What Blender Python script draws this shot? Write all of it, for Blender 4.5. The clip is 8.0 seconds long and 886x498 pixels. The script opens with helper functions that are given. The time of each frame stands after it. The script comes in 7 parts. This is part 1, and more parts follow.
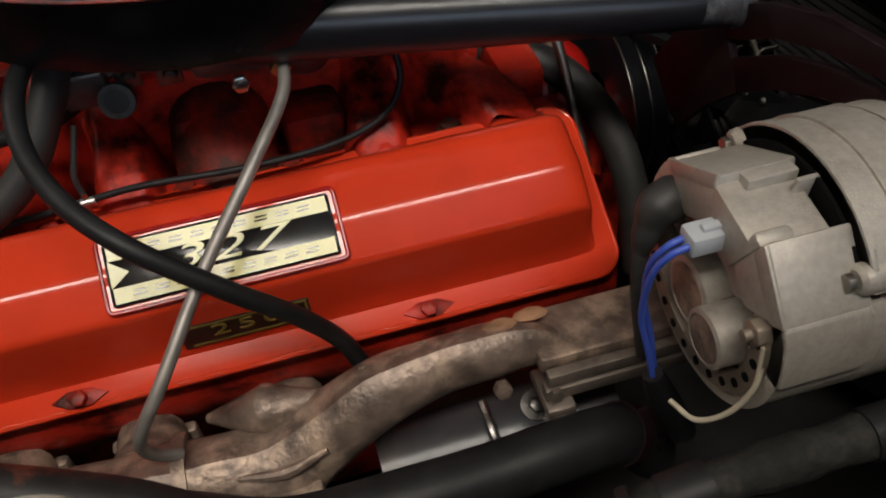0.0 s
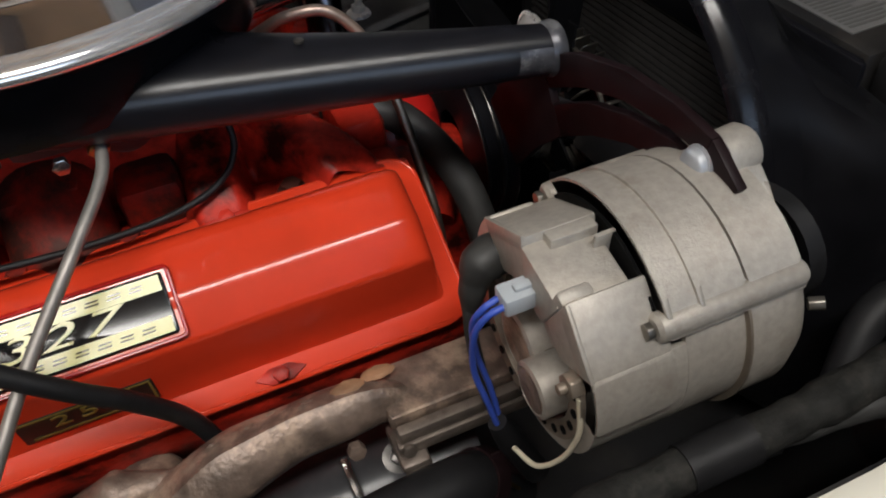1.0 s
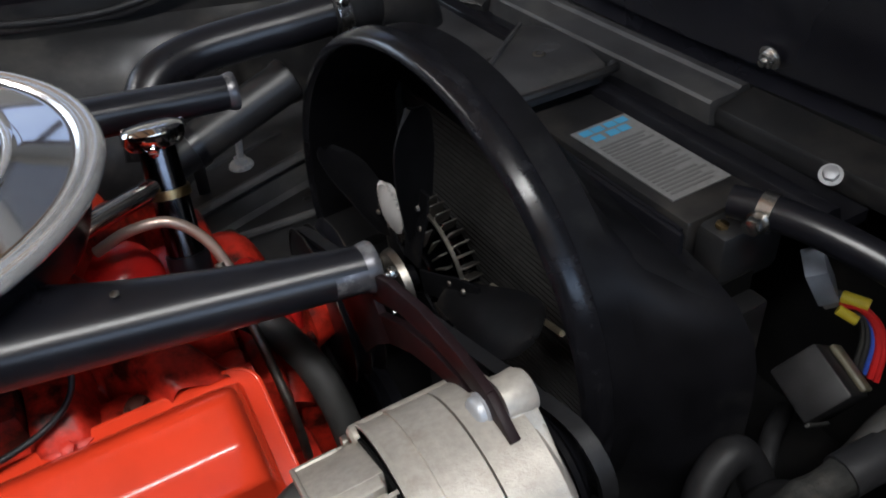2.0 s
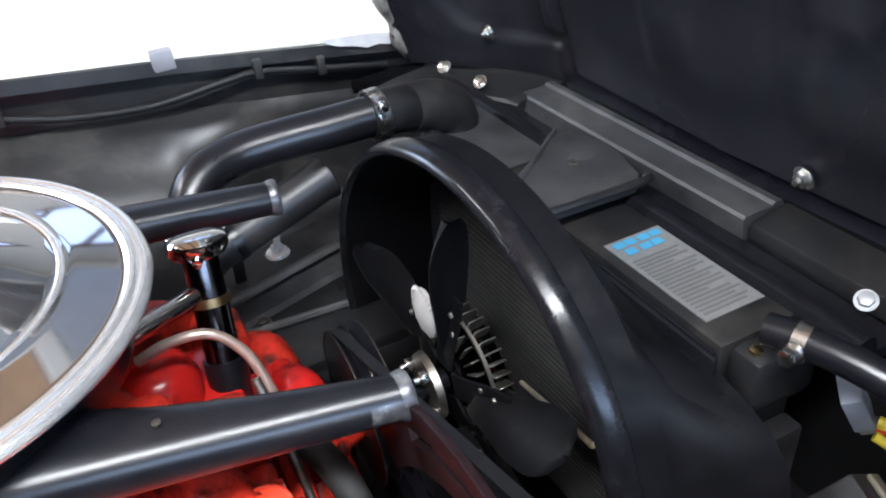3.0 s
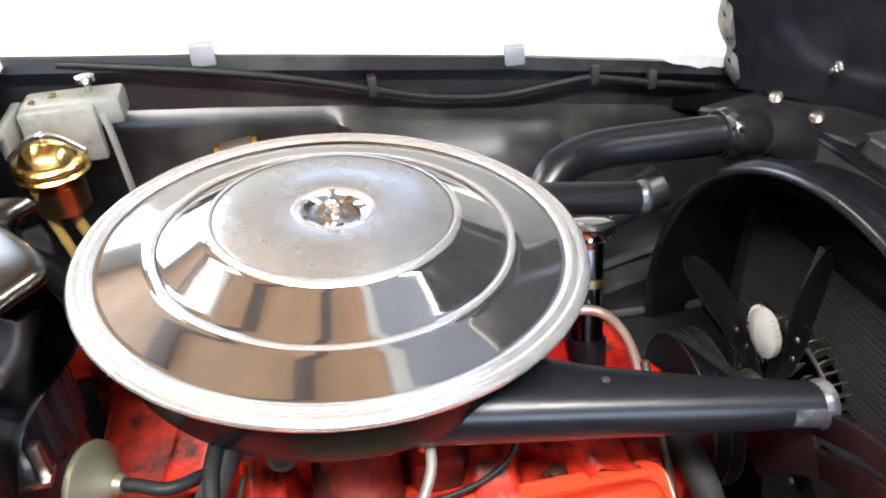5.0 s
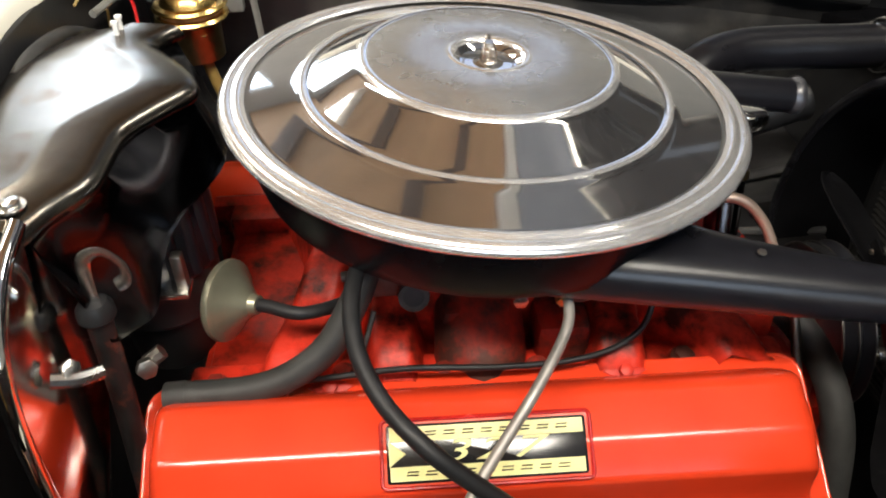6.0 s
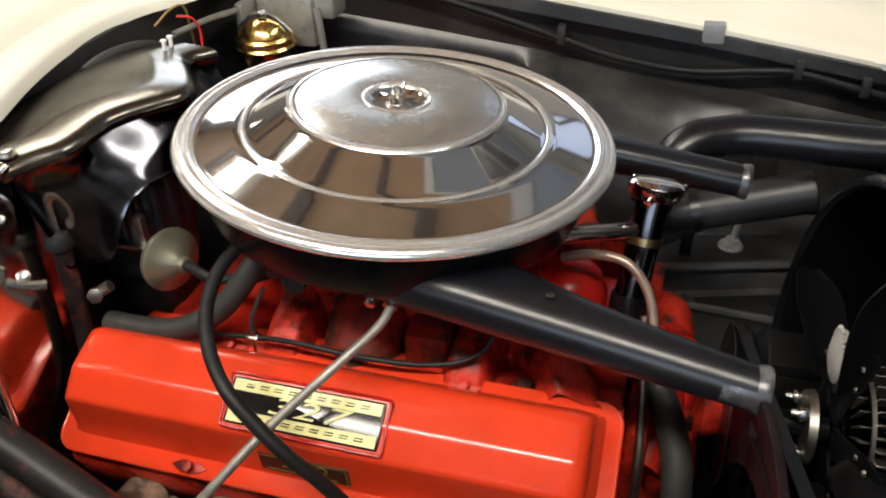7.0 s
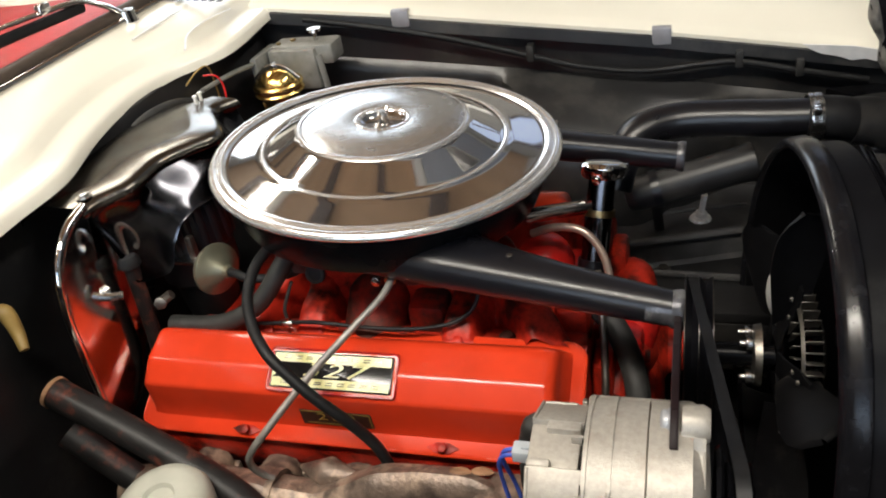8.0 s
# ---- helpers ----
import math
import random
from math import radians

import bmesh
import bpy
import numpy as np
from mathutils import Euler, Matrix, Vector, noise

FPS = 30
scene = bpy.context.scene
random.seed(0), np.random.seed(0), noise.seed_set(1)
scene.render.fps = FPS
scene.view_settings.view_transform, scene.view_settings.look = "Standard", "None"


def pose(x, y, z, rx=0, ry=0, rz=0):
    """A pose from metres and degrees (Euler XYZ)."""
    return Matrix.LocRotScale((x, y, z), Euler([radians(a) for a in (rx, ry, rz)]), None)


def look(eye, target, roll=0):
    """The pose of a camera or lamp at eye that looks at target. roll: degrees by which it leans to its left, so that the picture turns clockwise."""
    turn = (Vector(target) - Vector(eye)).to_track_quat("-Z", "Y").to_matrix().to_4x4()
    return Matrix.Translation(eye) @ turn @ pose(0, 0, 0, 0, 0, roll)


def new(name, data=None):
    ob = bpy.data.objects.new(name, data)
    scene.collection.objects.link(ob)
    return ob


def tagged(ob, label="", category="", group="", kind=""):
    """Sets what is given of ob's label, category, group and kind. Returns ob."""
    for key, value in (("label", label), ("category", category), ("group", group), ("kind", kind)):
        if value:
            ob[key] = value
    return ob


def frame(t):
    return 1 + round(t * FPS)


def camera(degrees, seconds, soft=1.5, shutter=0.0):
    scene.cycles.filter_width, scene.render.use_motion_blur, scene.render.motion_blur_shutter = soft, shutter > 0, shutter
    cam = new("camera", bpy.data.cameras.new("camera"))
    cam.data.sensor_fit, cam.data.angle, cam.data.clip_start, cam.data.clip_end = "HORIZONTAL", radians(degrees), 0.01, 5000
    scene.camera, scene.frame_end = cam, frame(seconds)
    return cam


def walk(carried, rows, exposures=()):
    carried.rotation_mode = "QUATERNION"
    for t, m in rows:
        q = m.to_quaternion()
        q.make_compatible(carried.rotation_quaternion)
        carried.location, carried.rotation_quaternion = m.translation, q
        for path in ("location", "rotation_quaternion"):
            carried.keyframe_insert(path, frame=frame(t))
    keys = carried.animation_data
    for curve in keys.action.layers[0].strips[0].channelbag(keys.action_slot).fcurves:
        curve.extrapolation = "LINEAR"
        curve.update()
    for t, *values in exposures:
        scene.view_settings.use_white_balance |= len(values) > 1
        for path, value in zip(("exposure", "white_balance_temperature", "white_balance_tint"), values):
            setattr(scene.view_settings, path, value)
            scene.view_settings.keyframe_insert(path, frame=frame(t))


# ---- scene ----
cam = camera(57.8, 8.0, soft=2.0)
PATH = [
    (0, (0.042, -0.598, 1.048), (0.312, 0.801, -0.355), -6.2),
    (0.5, (0.059, -0.595, 1.059), (0.45, 0.765, -0.355), -5.4),
    (1, (0.094, -0.597, 1.07), (0.572, 0.75, -0.329), -5.3),
    (1.5, (0.155, -0.602, 1.108), (0.711, 0.747, -0.26), -6.5),
    (2, (0.201, -0.59, 1.157), (0.835, 0.794, -0.139), -6.3),
    (2.2, (0.209, -0.589, 1.169), (0.851, 0.818, -0.099), -6.9),
    (3.3, (0.211, -0.556, 1.213), (0.81, 0.955, 0.048), -5.2),
    (3.5, (0.198, -0.551, 1.216), (0.754, 0.981, 0.057), -5.6),
    (4, (0.152, -0.545, 1.238), (0.628, 1.03, 0.101), -5.0),
    (4.5, (0.059, -0.54, 1.244), (0.42, 1.07, 0.114), -3.9),
    (4.7, (0.034, -0.542, 1.243), (0.345, 1.081, 0.116), -4.1),
    (5.8, (-0.072, -0.566, 1.171), (0.076, 1.041, -0.01), -1.0),
    (6, (-0.064, -0.567, 1.168), (0.008, 0.998, -0.075), -1.3),
    (6.5, (0.063, -0.602, 1.174), (-0.185, 0.947, -0.067), -3.3),
    (7, (0.234, -0.644, 1.203), (-0.246, 0.936, 0.074), -2.0),
    (7.5, (0.324, -0.71, 1.225), (-0.259, 0.861, 0.133), -5.6),
    (8, (0.336, -0.795, 1.256), (-0.246, 0.799, 0.196), -9.8),
]
walk(cam, [(t, look(eye, target, roll)) for t, eye, target, roll in PATH],
     ((0, -1.1, 6450, 11), (0.7, -0.95, 6200, 11), (1.5, -0.6, 5950, 10), (2.2, -0.25, 5700, 10), (3.3, 1.13, 5480, 10), (4.5, 1.3, 5650, 10), (5.8, 0.3, 6500, 9), (6.5, -0.06, 6600, 8.5), (8, -0.3, 6500, 9)))

# ---- world, light ----
world = bpy.data.worlds.new("room_light")
scene.world = world
world.use_nodes = True
world.node_tree.nodes["Background"].inputs[0].default_value = (0.75, 0.85, 1.0, 1)
world.node_tree.nodes["Background"].inputs[1].default_value = 0.3


def area_lamp(name, place, target, size, power, colour):
    data = bpy.data.lights.new(name, "AREA")
    data.shape, data.size, data.size_y = "RECTANGLE", size[0], size[1]
    data.energy, data.color = power, colour
    ob = new(name, data)
    ob.matrix_world = look(place, target)
    return ob


# ceiling tubes of the showroom and the daylight of its two windows
area_lamp("ceiling_lamp", (-1.9, 1.5, 3.0), (-1.9, 1.5, 0), (0.25, 1.6), 40, (1.0, 0.93, 0.82))
area_lamp("ceiling_lamp", (-0.2, -1.35, 3.0), (-0.2, -1.35, 0), (2.5, 0.3), 114, (1.0, 0.93, 0.82))
area_lamp("ceiling_lamp", (1.7, 0.4, 3.0), (1.7, 0.4, 0), (0.25, 1.6), 40, (1.0, 0.94, 0.86))
area_lamp("window_light", (0.4, -3.9, 2.2), (0.4, 0, 1.0), (2.8, 1.1), 20, (0.5, 0.7, 1.0))
area_lamp("window_light", (-2.4, 3.9, 2.1), (-0.4, 0, 1.0), (1.6, 1.2), 28, (0.85, 0.92, 1.0))


# ---- materials ----
def material(name, colour, rough=0.5, metal=0.0, vary=0.12, scale=40.0, bump=0.0, bump_scale=300.0, coat=0.0,
             stain=None, stain_scale=14.0, stain_amount=0.5, rough_vary=0.1, spec=0.5):
    m = bpy.data.materials.new(name)
    m.use_nodes = True
    n, l = m.node_tree.nodes, m.node_tree.links
    b = n["Principled BSDF"]
    b.inputs["Metallic"].default_value = metal
    b.inputs["Specular IOR Level"].default_value = spec
    b.inputs["Coat Weight"].default_value = coat
    b.inputs["Coat Roughness"].default_value = 0.12
    co = n.new("ShaderNodeTexCoord")
    fine = n.new("ShaderNodeTexNoise")
    fine.inputs["Scale"].default_value, fine.inputs["Detail"].default_value = scale, 6
    l.new(co.outputs["Object"], fine.inputs["Vector"])
    ramp = n.new("ShaderNodeValToRGB")
    dark = [c * (1 - vary) for c in colour]
    light = [min(1, c * (1 + vary)) for c in colour]
    ramp.color_ramp.elements[0].color, ramp.color_ramp.elements[1].color = (*dark, 1), (*light, 1)
    ramp.color_ramp.elements[0].position, ramp.color_ramp.elements[1].position = 0.3, 0.7
    l.new(fine.outputs["Fac"], ramp.inputs["Fac"])
    out = ramp.outputs["Color"]
    if stain:
        big = n.new("ShaderNodeTexNoise")
        big.inputs["Scale"].default_value, big.inputs["Detail"].default_value = stain_scale, 8
        big.inputs["Roughness"].default_value = 0.65
        l.new(co.outputs["Object"], big.inputs["Vector"])
        cut = n.new("ShaderNodeValToRGB")
        cut.color_ramp.elements[0].position = 0.62 - 0.25 * stain_amount
        cut.color_ramp.elements[1].position = 0.75 - 0.15 * stain_amount
        l.new(big.outputs["Fac"], cut.inputs["Fac"])
        mix = n.new("ShaderNodeMix")
        mix.data_type = "RGBA"
        l.new(cut.outputs["Color"], mix.inputs["Factor"])
        l.new(out, mix.inputs["A"])
        mix.inputs["B"].default_value = (*stain, 1)
        out = mix.outputs["Result"]
    l.new(out, b.inputs["Base Color"])
    wear = n.new("ShaderNodeTexNoise")
    wear.inputs["Scale"].default_value, wear.inputs["Detail"].default_value = scale * 0.35, 4
    l.new(co.outputs["Object"], wear.inputs["Vector"])
    rr = n.new("ShaderNodeMapRange")
    rr.inputs["To Min"].default_value = max(0.02, rough - rough_vary)
    rr.inputs["To Max"].default_value = min(1, rough + rough_vary)
    l.new(wear.outputs["Fac"], rr.inputs["Value"])
    l.new(rr.outputs["Result"], b.inputs["Roughness"])
    if bump:
        grain = n.new("ShaderNodeTexNoise")
        grain.inputs["Scale"].default_value, grain.inputs["Detail"].default_value = bump_scale, 4
        l.new(co.outputs["Object"], grain.inputs["Vector"])
        bp = n.new("ShaderNodeBump")
        bp.inputs["Strength"].default_value, bp.inputs["Distance"].default_value = bump, 0.002
        l.new(grain.outputs["Fac"], bp.inputs["Height"])
        l.new(bp.outputs["Normal"], b.inputs["Normal"])
    return m


RED = material("engine_enamel", (0.68, 0.047, 0.014), 0.22, vary=0.09, scale=18, bump=0.02, bump_scale=80, coat=0.25, rough_vary=0.08, spec=0.6)
CRIMSON = material("deep_red_enamel", (0.44, 0.012, 0.009), 0.25, vary=0.15, scale=24, bump=0.08, bump_scale=120, spec=0.4, stain=(0.12, 0.006, 0.005), stain_scale=22, stain_amount=0.35)
RED_CAST = material("grimy_cast_enamel", (0.5, 0.026, 0.012), 0.4, vary=0.25, scale=30, bump=0.35, bump_scale=160, spec=0.25,
                    stain=(0.03, 0.005, 0.003), stain_scale=26, stain_amount=0.72)
BLACK = material("satin_black_paint", (0.008, 0.008, 0.0105), 0.3, vary=0.2, scale=60, bump=0.02, bump_scale=400, rough_vary=0.07, spec=0.5)
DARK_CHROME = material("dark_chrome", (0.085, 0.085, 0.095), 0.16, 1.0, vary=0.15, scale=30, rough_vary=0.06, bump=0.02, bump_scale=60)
DUSTY = material("dusty_grey_black_paint", (0.045, 0.045, 0.048), 0.45, vary=0.3, scale=25, bump=0.06, bump_scale=250,
                 stain=(0.09, 0.088, 0.085), stain_scale=8, stain_amount=0.5)
BLACK_DULL = material("dusty_black_paint", (0.014, 0.014, 0.015), 0.42, vary=0.3, scale=25, bump=0.06, bump_scale=250,
                      stain=(0.035, 0.032, 0.029), stain_scale=9, stain_amount=0.4)
FENDER_BLACK = material("dusty_inner_fender", (0.019, 0.019, 0.02), 0.33, vary=0.3, scale=20, bump=0.05, bump_scale=160, rough_vary=0.1, spec=0.6,
                        stain=(0.06, 0.057, 0.052), stain_scale=7, stain_amount=0.45)
HOOD_BLACK = material("hood_lining_black", (0.014, 0.014, 0.019), 0.28, vary=0.3, scale=9, bump=0.05, bump_scale=90, rough_vary=0.1,
                      stain=(0.03, 0.03, 0.036), stain_scale=6, stain_amount=0.3)
SHROUD_BLACK = material("moulded_black", (0.006, 0.006, 0.0075), 0.46, vary=0.3, scale=30, bump=0.08, bump_scale=160, rough_vary=0.12, spec=0.17, stain=(0.02, 0.02, 0.02), stain_scale=10, stain_amount=0.4)
FAN_BLACK = material("matte_fan_black", (0.006, 0.006, 0.007), 0.5, vary=0.3, scale=40, spec=0.14, stain=(0.03, 0.026, 0.022), stain_scale=20, stain_amount=0.25)
DRUM_BLACK = material("drum_black", (0.005, 0.005, 0.006), 0.25, vary=0.2, scale=60, rough_vary=0.05, spec=0.12)
RUBBER = material("black_rubber", (0.011, 0.011, 0.012), 0.5, vary=0.3, scale=70, bump=0.08, bump_scale=500, spec=0.3)
DIRTY_PIPE = material("chipped_black_pipe", (0.014, 0.013, 0.013), 0.45, vary=0.4, scale=40, bump=0.1, bump_scale=200, spec=0.3, stain=(0.16, 0.045, 0.028), stain_scale=36, stain_amount=0.3)
OILY_STEEL = material("oily_dark_steel", (0.1, 0.095, 0.09), 0.32, 0.9, vary=0.4, scale=70, bump=0.08, bump_scale=300)
IRON_BROWN = material("brown_grey_iron", (0.17, 0.14, 0.118), 0.42, 0.5, vary=0.4, scale=60, bump=0.2, bump_scale=250, stain=(0.05, 0.042, 0.036), stain_scale=30, stain_amount=0.4)
CARB_METAL = material("dark_stained_zinc", (0.07, 0.065, 0.06), 0.35, 0.5, vary=0.4, scale=60, bump=0.15, bump_scale=300)
LOOM_GREY = material("dusty_loom", (0.017, 0.017, 0.016), 0.75, vary=0.45, scale=90, bump=0.5, bump_scale=320, spec=0.15, stain=(0.04, 0.038, 0.034), stain_scale=40, stain_amount=0.4)
GREY_RUBBER = material("grey_rubber", (0.027, 0.027, 0.026), 0.55, vary=0.25, scale=70, bump=0.08, bump_scale=500)
WORN_LIP = material("worn_satin_lip", (0.09, 0.09, 0.1), 0.32, 0.5, vary=0.5, scale=60, rough_vary=0.1, stain=(0.3, 0.3, 0.3), stain_scale=50, stain_amount=0.3)
SATIN_LIP = material("satin_moulding", (0.008, 0.008, 0.01), 0.22, vary=0.3, scale=60, bump=0.05, bump_scale=220, rough_vary=0.09, spec=0.34, stain=(0.016, 0.016, 0.018), stain_scale=60, stain_amount=0.2)
# the shroud's own black, darkened to paint the shade inside it
SHADED_LINER_BLACK = material("shaded_shroud_liner", (0.004, 0.004, 0.005), 0.6, vary=0.3, scale=30, spec=0.15)
CHROME = material("chrome", (0.78, 0.77, 0.76), 0.06, 1.0, vary=0.03, scale=30, rough_vary=0.03, bump=0.012, bump_scale=60)
LID_CHROME = material("fine_scratched_chrome", (0.76, 0.75, 0.74), 0.065, 0.98, vary=0.04, scale=45, rough_vary=0.03, bump=0.008, bump_scale=60)
# dark base and brown mottling paint in the tan ceiling that the chrome mirrors
MIRRORED_TAN_CHROME = material("satin_chrome_painted_reflection", (0.155, 0.145, 0.128), 0.24, 1.0, vary=0.12, scale=50, rough_vary=0.07, bump=0.02, bump_scale=70, stain=(0.11, 0.075, 0.05), stain_scale=40, stain_amount=0.35)
BURNT = material("heat_burnt_enamel", (0.05, 0.014, 0.009), 0.6, vary=0.5, scale=35, bump=0.5, bump_scale=90, spec=0.25, stain=(0.36, 0.014, 0.005), stain_scale=20, stain_amount=0.68)
# grey darkened to include the shadow the box stands in
SHADED_BOX_GREY = material("shaded_oxidised_zinc", (0.24, 0.24, 0.22), 0.5, 0.2, vary=0.2, scale=40, bump=0.1, stain=(0.14, 0.13, 0.11), stain_scale=30, stain_amount=0.4)
TAN_HOSE = material("tan_hose", (0.3, 0.2, 0.06), 0.5, vary=0.2, scale=50)
CONN_GREY = material("connector_grey_blue", (0.27, 0.31, 0.38), 0.4, vary=0.1)
ZINC = material("bright_zinc", (0.9, 0.89, 0.86), 0.3, 0.2, vary=0.1, scale=80)
# whiter, less metallic chrome that paints lamp highlights on the lid's rim and beads
HIGHLIT_CHROME = material("painted_highlight_chrome", (0.88, 0.87, 0.86), 0.2, 0.82, vary=0.04, scale=60, rough_vary=0.05)
CHROME_WORN = material("worn_chrome", (0.62, 0.6, 0.57), 0.14, 1.0, vary=0.12, scale=40, rough_vary=0.08, bump=0.03, bump_scale=80)
BRUSHED = material("brushed_lid", (0.6, 0.59, 0.575), 0.26, 0.85, vary=0.08, scale=120, rough_vary=0.07, bump=0.04, bump_scale=500)
ALU = material("cast_aluminium", (0.4, 0.37, 0.325), 0.48, 0.4, vary=0.1, scale=220, bump=0.16, bump_scale=700,
               stain=(0.32, 0.285, 0.24), stain_scale=40, stain_amount=0.3)
ALU_DARK = material("dull_aluminium", (0.24, 0.2, 0.16), 0.5, 0.6, vary=0.2, scale=60, bump=0.15, bump_scale=400)
STEEL = material("bright_steel", (0.6, 0.58, 0.55), 0.25, 1.0, vary=0.1, scale=80, bump=0.02)
GREY_BOLT = material("dull_grey_plating", (0.38, 0.39, 0.41), 0.42, 0.4, vary=0.15, scale=90)
OLIVE = material("olive_cover", (0.1, 0.09, 0.06), 0.5, vary=0.2, scale=60)
STEEL_DULL = material("dull_steel", (0.3, 0.28, 0.25), 0.42, 1.0, vary=0.25, scale=80, bump=0.05)
RUST = material("rusty_cast_iron", (0.2, 0.148, 0.118), 0.4, 0.35, vary=0.5, scale=60, bump=0.45, bump_scale=260,
                stain=(0.46, 0.34, 0.25), stain_scale=30, stain_amount=0.5)
LINE_STEEL = material("bare_line_steel", (0.3, 0.28, 0.26), 0.5, 0.6, vary=0.2, scale=60, bump=0.05)
PALE_ALU = material("pale_aluminium", (0.55, 0.54, 0.53), 0.55, 0.1, vary=0.08, scale=60, bump=0.05)
GLOSS_BLACK = material("gloss_black_enamel", (0.04, 0.04, 0.043), 0.24, vary=0.3, scale=25, rough_vary=0.1, spec=0.28, stain=(0.07, 0.055, 0.05), stain_scale=16, stain_amount=0.4)
RUST_EDGE = material("rust_patch", (0.3, 0.16, 0.085), 0.75, 0.0, vary=0.35, scale=80, bump=0.3)
BRASS = material("gold_cadmium", (0.68, 0.47, 0.16), 0.2, 1.0, vary=0.2, scale=30, bump=0.02)
BRASS_FIT = material("brass", (0.45, 0.33, 0.16), 0.3, 1.0, vary=0.2, scale=50)
COPPER = material("copper_line", (0.55, 0.42, 0.35), 0.34, 0.7, vary=0.15, scale=50)
WHITE = material("cream_white_paint", (0.82, 0.79, 0.68), 0.22, vary=0.02, scale=8, coat=0.5, rough_vary=0.04)
EDGE_GREY = material("bare_fibreglass_edge", (0.2, 0.19, 0.175), 0.6, vary=0.35, scale=50, bump=0.3, bump_scale=200, stain=(0.05, 0.05, 0.05), stain_scale=30, stain_amount=0.5)
WHITE_EDGE = material("bare_white_lip", (0.7, 0.7, 0.7), 0.5, vary=0.1, scale=50)
GREY_CLIP = material("grey_clip", (0.3, 0.3, 0.32), 0.45, 0.3, vary=0.1)
SEAL_BROWN = material("aged_seal", (0.05, 0.035, 0.025), 0.5, vary=0.2, scale=40)
RED_TRIM = material("red_vinyl", (0.4, 0.012, 0.011), 0.5, vary=0.15, scale=50, bump=0.1)
YELLOW = material("emblem_yellow", (0.72, 0.68, 0.3), 0.24, 0.0, vary=0.06, rough_vary=0.05, spec=0.5)
EMB_BLACK = material("emblem_black", (0.008, 0.008, 0.009), 0.15, vary=0.1, rough_vary=0.03)
DECAL = material("black_decal", (0.015, 0.012, 0.01), 0.4, vary=0.2)
DECAL_GOLD = material("gold_lettering", (0.2, 0.15, 0.03), 0.5, vary=0.2)
BLUE = material("blue_wire", (0.05, 0.1, 0.5), 0.4, vary=0.1)
CREAM = material("cream_wire", (0.55, 0.5, 0.38), 0.5, vary=0.1)
RED_WIRE = material("red_wire", (0.6, 0.02, 0.02), 0.4, vary=0.1)
YELLOW_TAPE = material("yellow_sleeve", (0.6, 0.5, 0.03), 0.5, vary=0.1)
PLUG = material("pale_plug", (0.4, 0.43, 0.46), 0.4, vary=0.08)
LABEL = material("grey_label", (0.2, 0.2, 0.2), 0.4, vary=0.1, scale=200)
LABEL_INK = material("label_ink", (0.13, 0.13, 0.13), 0.5, vary=0.1)
LABEL_BLUE = material("label_blue", (0.08, 0.34, 0.58), 0.4, vary=0.05)
GREY_PLASTIC = material("aged_plastic", (0.42, 0.42, 0.36), 0.5, vary=0.08, bump=0.05)
VAC = material("olive_zinc", (0.3, 0.29, 0.21), 0.34, 0.75, vary=0.12, scale=50)
FIN = material("radiator_fin", (0.042, 0.041, 0.04), 0.5, vary=0.2, scale=60)
# near-black that paints in the shade of fin gaps, slots and holes
RECESS_BLACK = material("recess_shade_black", (0.004, 0.004, 0.004), 0.8, vary=0.2, spec=0.08)
MAROON = material("maroon_black_bracket", (0.012, 0.006, 0.007), 0.45, vary=0.3, scale=60, spec=0.14)
FLOOR = material("concrete", (0.28, 0.26, 0.23), 0.45, vary=0.12, scale=3, stain=(0.2, 0.18, 0.16), stain_scale=1.2, bump=0.03)
WALL = material("painted_wall", (0.52, 0.51, 0.48), 0.7, vary=0.04, scale=4, bump=0.03)
CEIL_WHITE = material("white_ceiling", (0.74, 0.73, 0.7), 0.7, vary=0.04, scale=3, bump=0.03)
CEIL = material("tan_ceiling", (0.5, 0.3, 0.16), 0.6, vary=0.12, scale=3, bump=0.03)
BEAM = material("dark_beam", (0.09, 0.05, 0.035), 0.6, vary=0.2, scale=8)
GREY_PANEL = material("grey_blue_door", (0.34, 0.37, 0.44), 0.5, vary=0.06, scale=3)
WHITE_TRIM = material("white_trim", (0.8, 0.8, 0.78), 0.5, vary=0.03)


def glowing(name, colour, strength):
    m = bpy.data.materials.new(name)
    m.use_nodes = True
    b = m.node_tree.nodes["Principled BSDF"]
    b.inputs["Base Color"].default_value = (*colour, 1)
    b.inputs["Emission Color"].default_value = (*colour, 1)
    b.inputs["Emission Strength"].default_value = strength
    return m


TUBE_GLOW = glowing("lamp_diffuser", (1.0, 0.93, 0.82), 6)
FROSTED = glowing("frosted_daylight", (0.62, 0.72, 0.95), 0.75)
DAY = glowing("daylight_outside", (0.75, 0.86, 1.0), 3)

m = bpy.data.materials.new("windscreen_glass")
m.use_nodes = True
m.node_tree.nodes["Principled BSDF"].inputs["Transmission Weight"].default_value = 1
m.node_tree.nodes["Principled BSDF"].inputs["Roughness"].default_value = 0.02
m.node_tree.nodes["Principled BSDF"].inputs["IOR"].default_value = 1.1
GLASS = m


# ---- mesh helpers ----
def finish(bm, name, mat, angle=38):
    bmesh.ops.recalc_face_normals(bm, faces=bm.faces)
    me = bpy.data.meshes.new(name)
    bm.to_mesh(me)
    bm.free()
    me.polygons.foreach_set("use_smooth", [True] * len(me.polygons))
    me.set_sharp_from_angle(angle=radians(angle))
    me.materials.append(mat)
    return me


def thing(name, place, label, category, group="", kind=""):
    ob = new(name)
    ob.location = place
    ob.empty_display_size = 0.02
    return tagged(ob, label, category, group, kind)


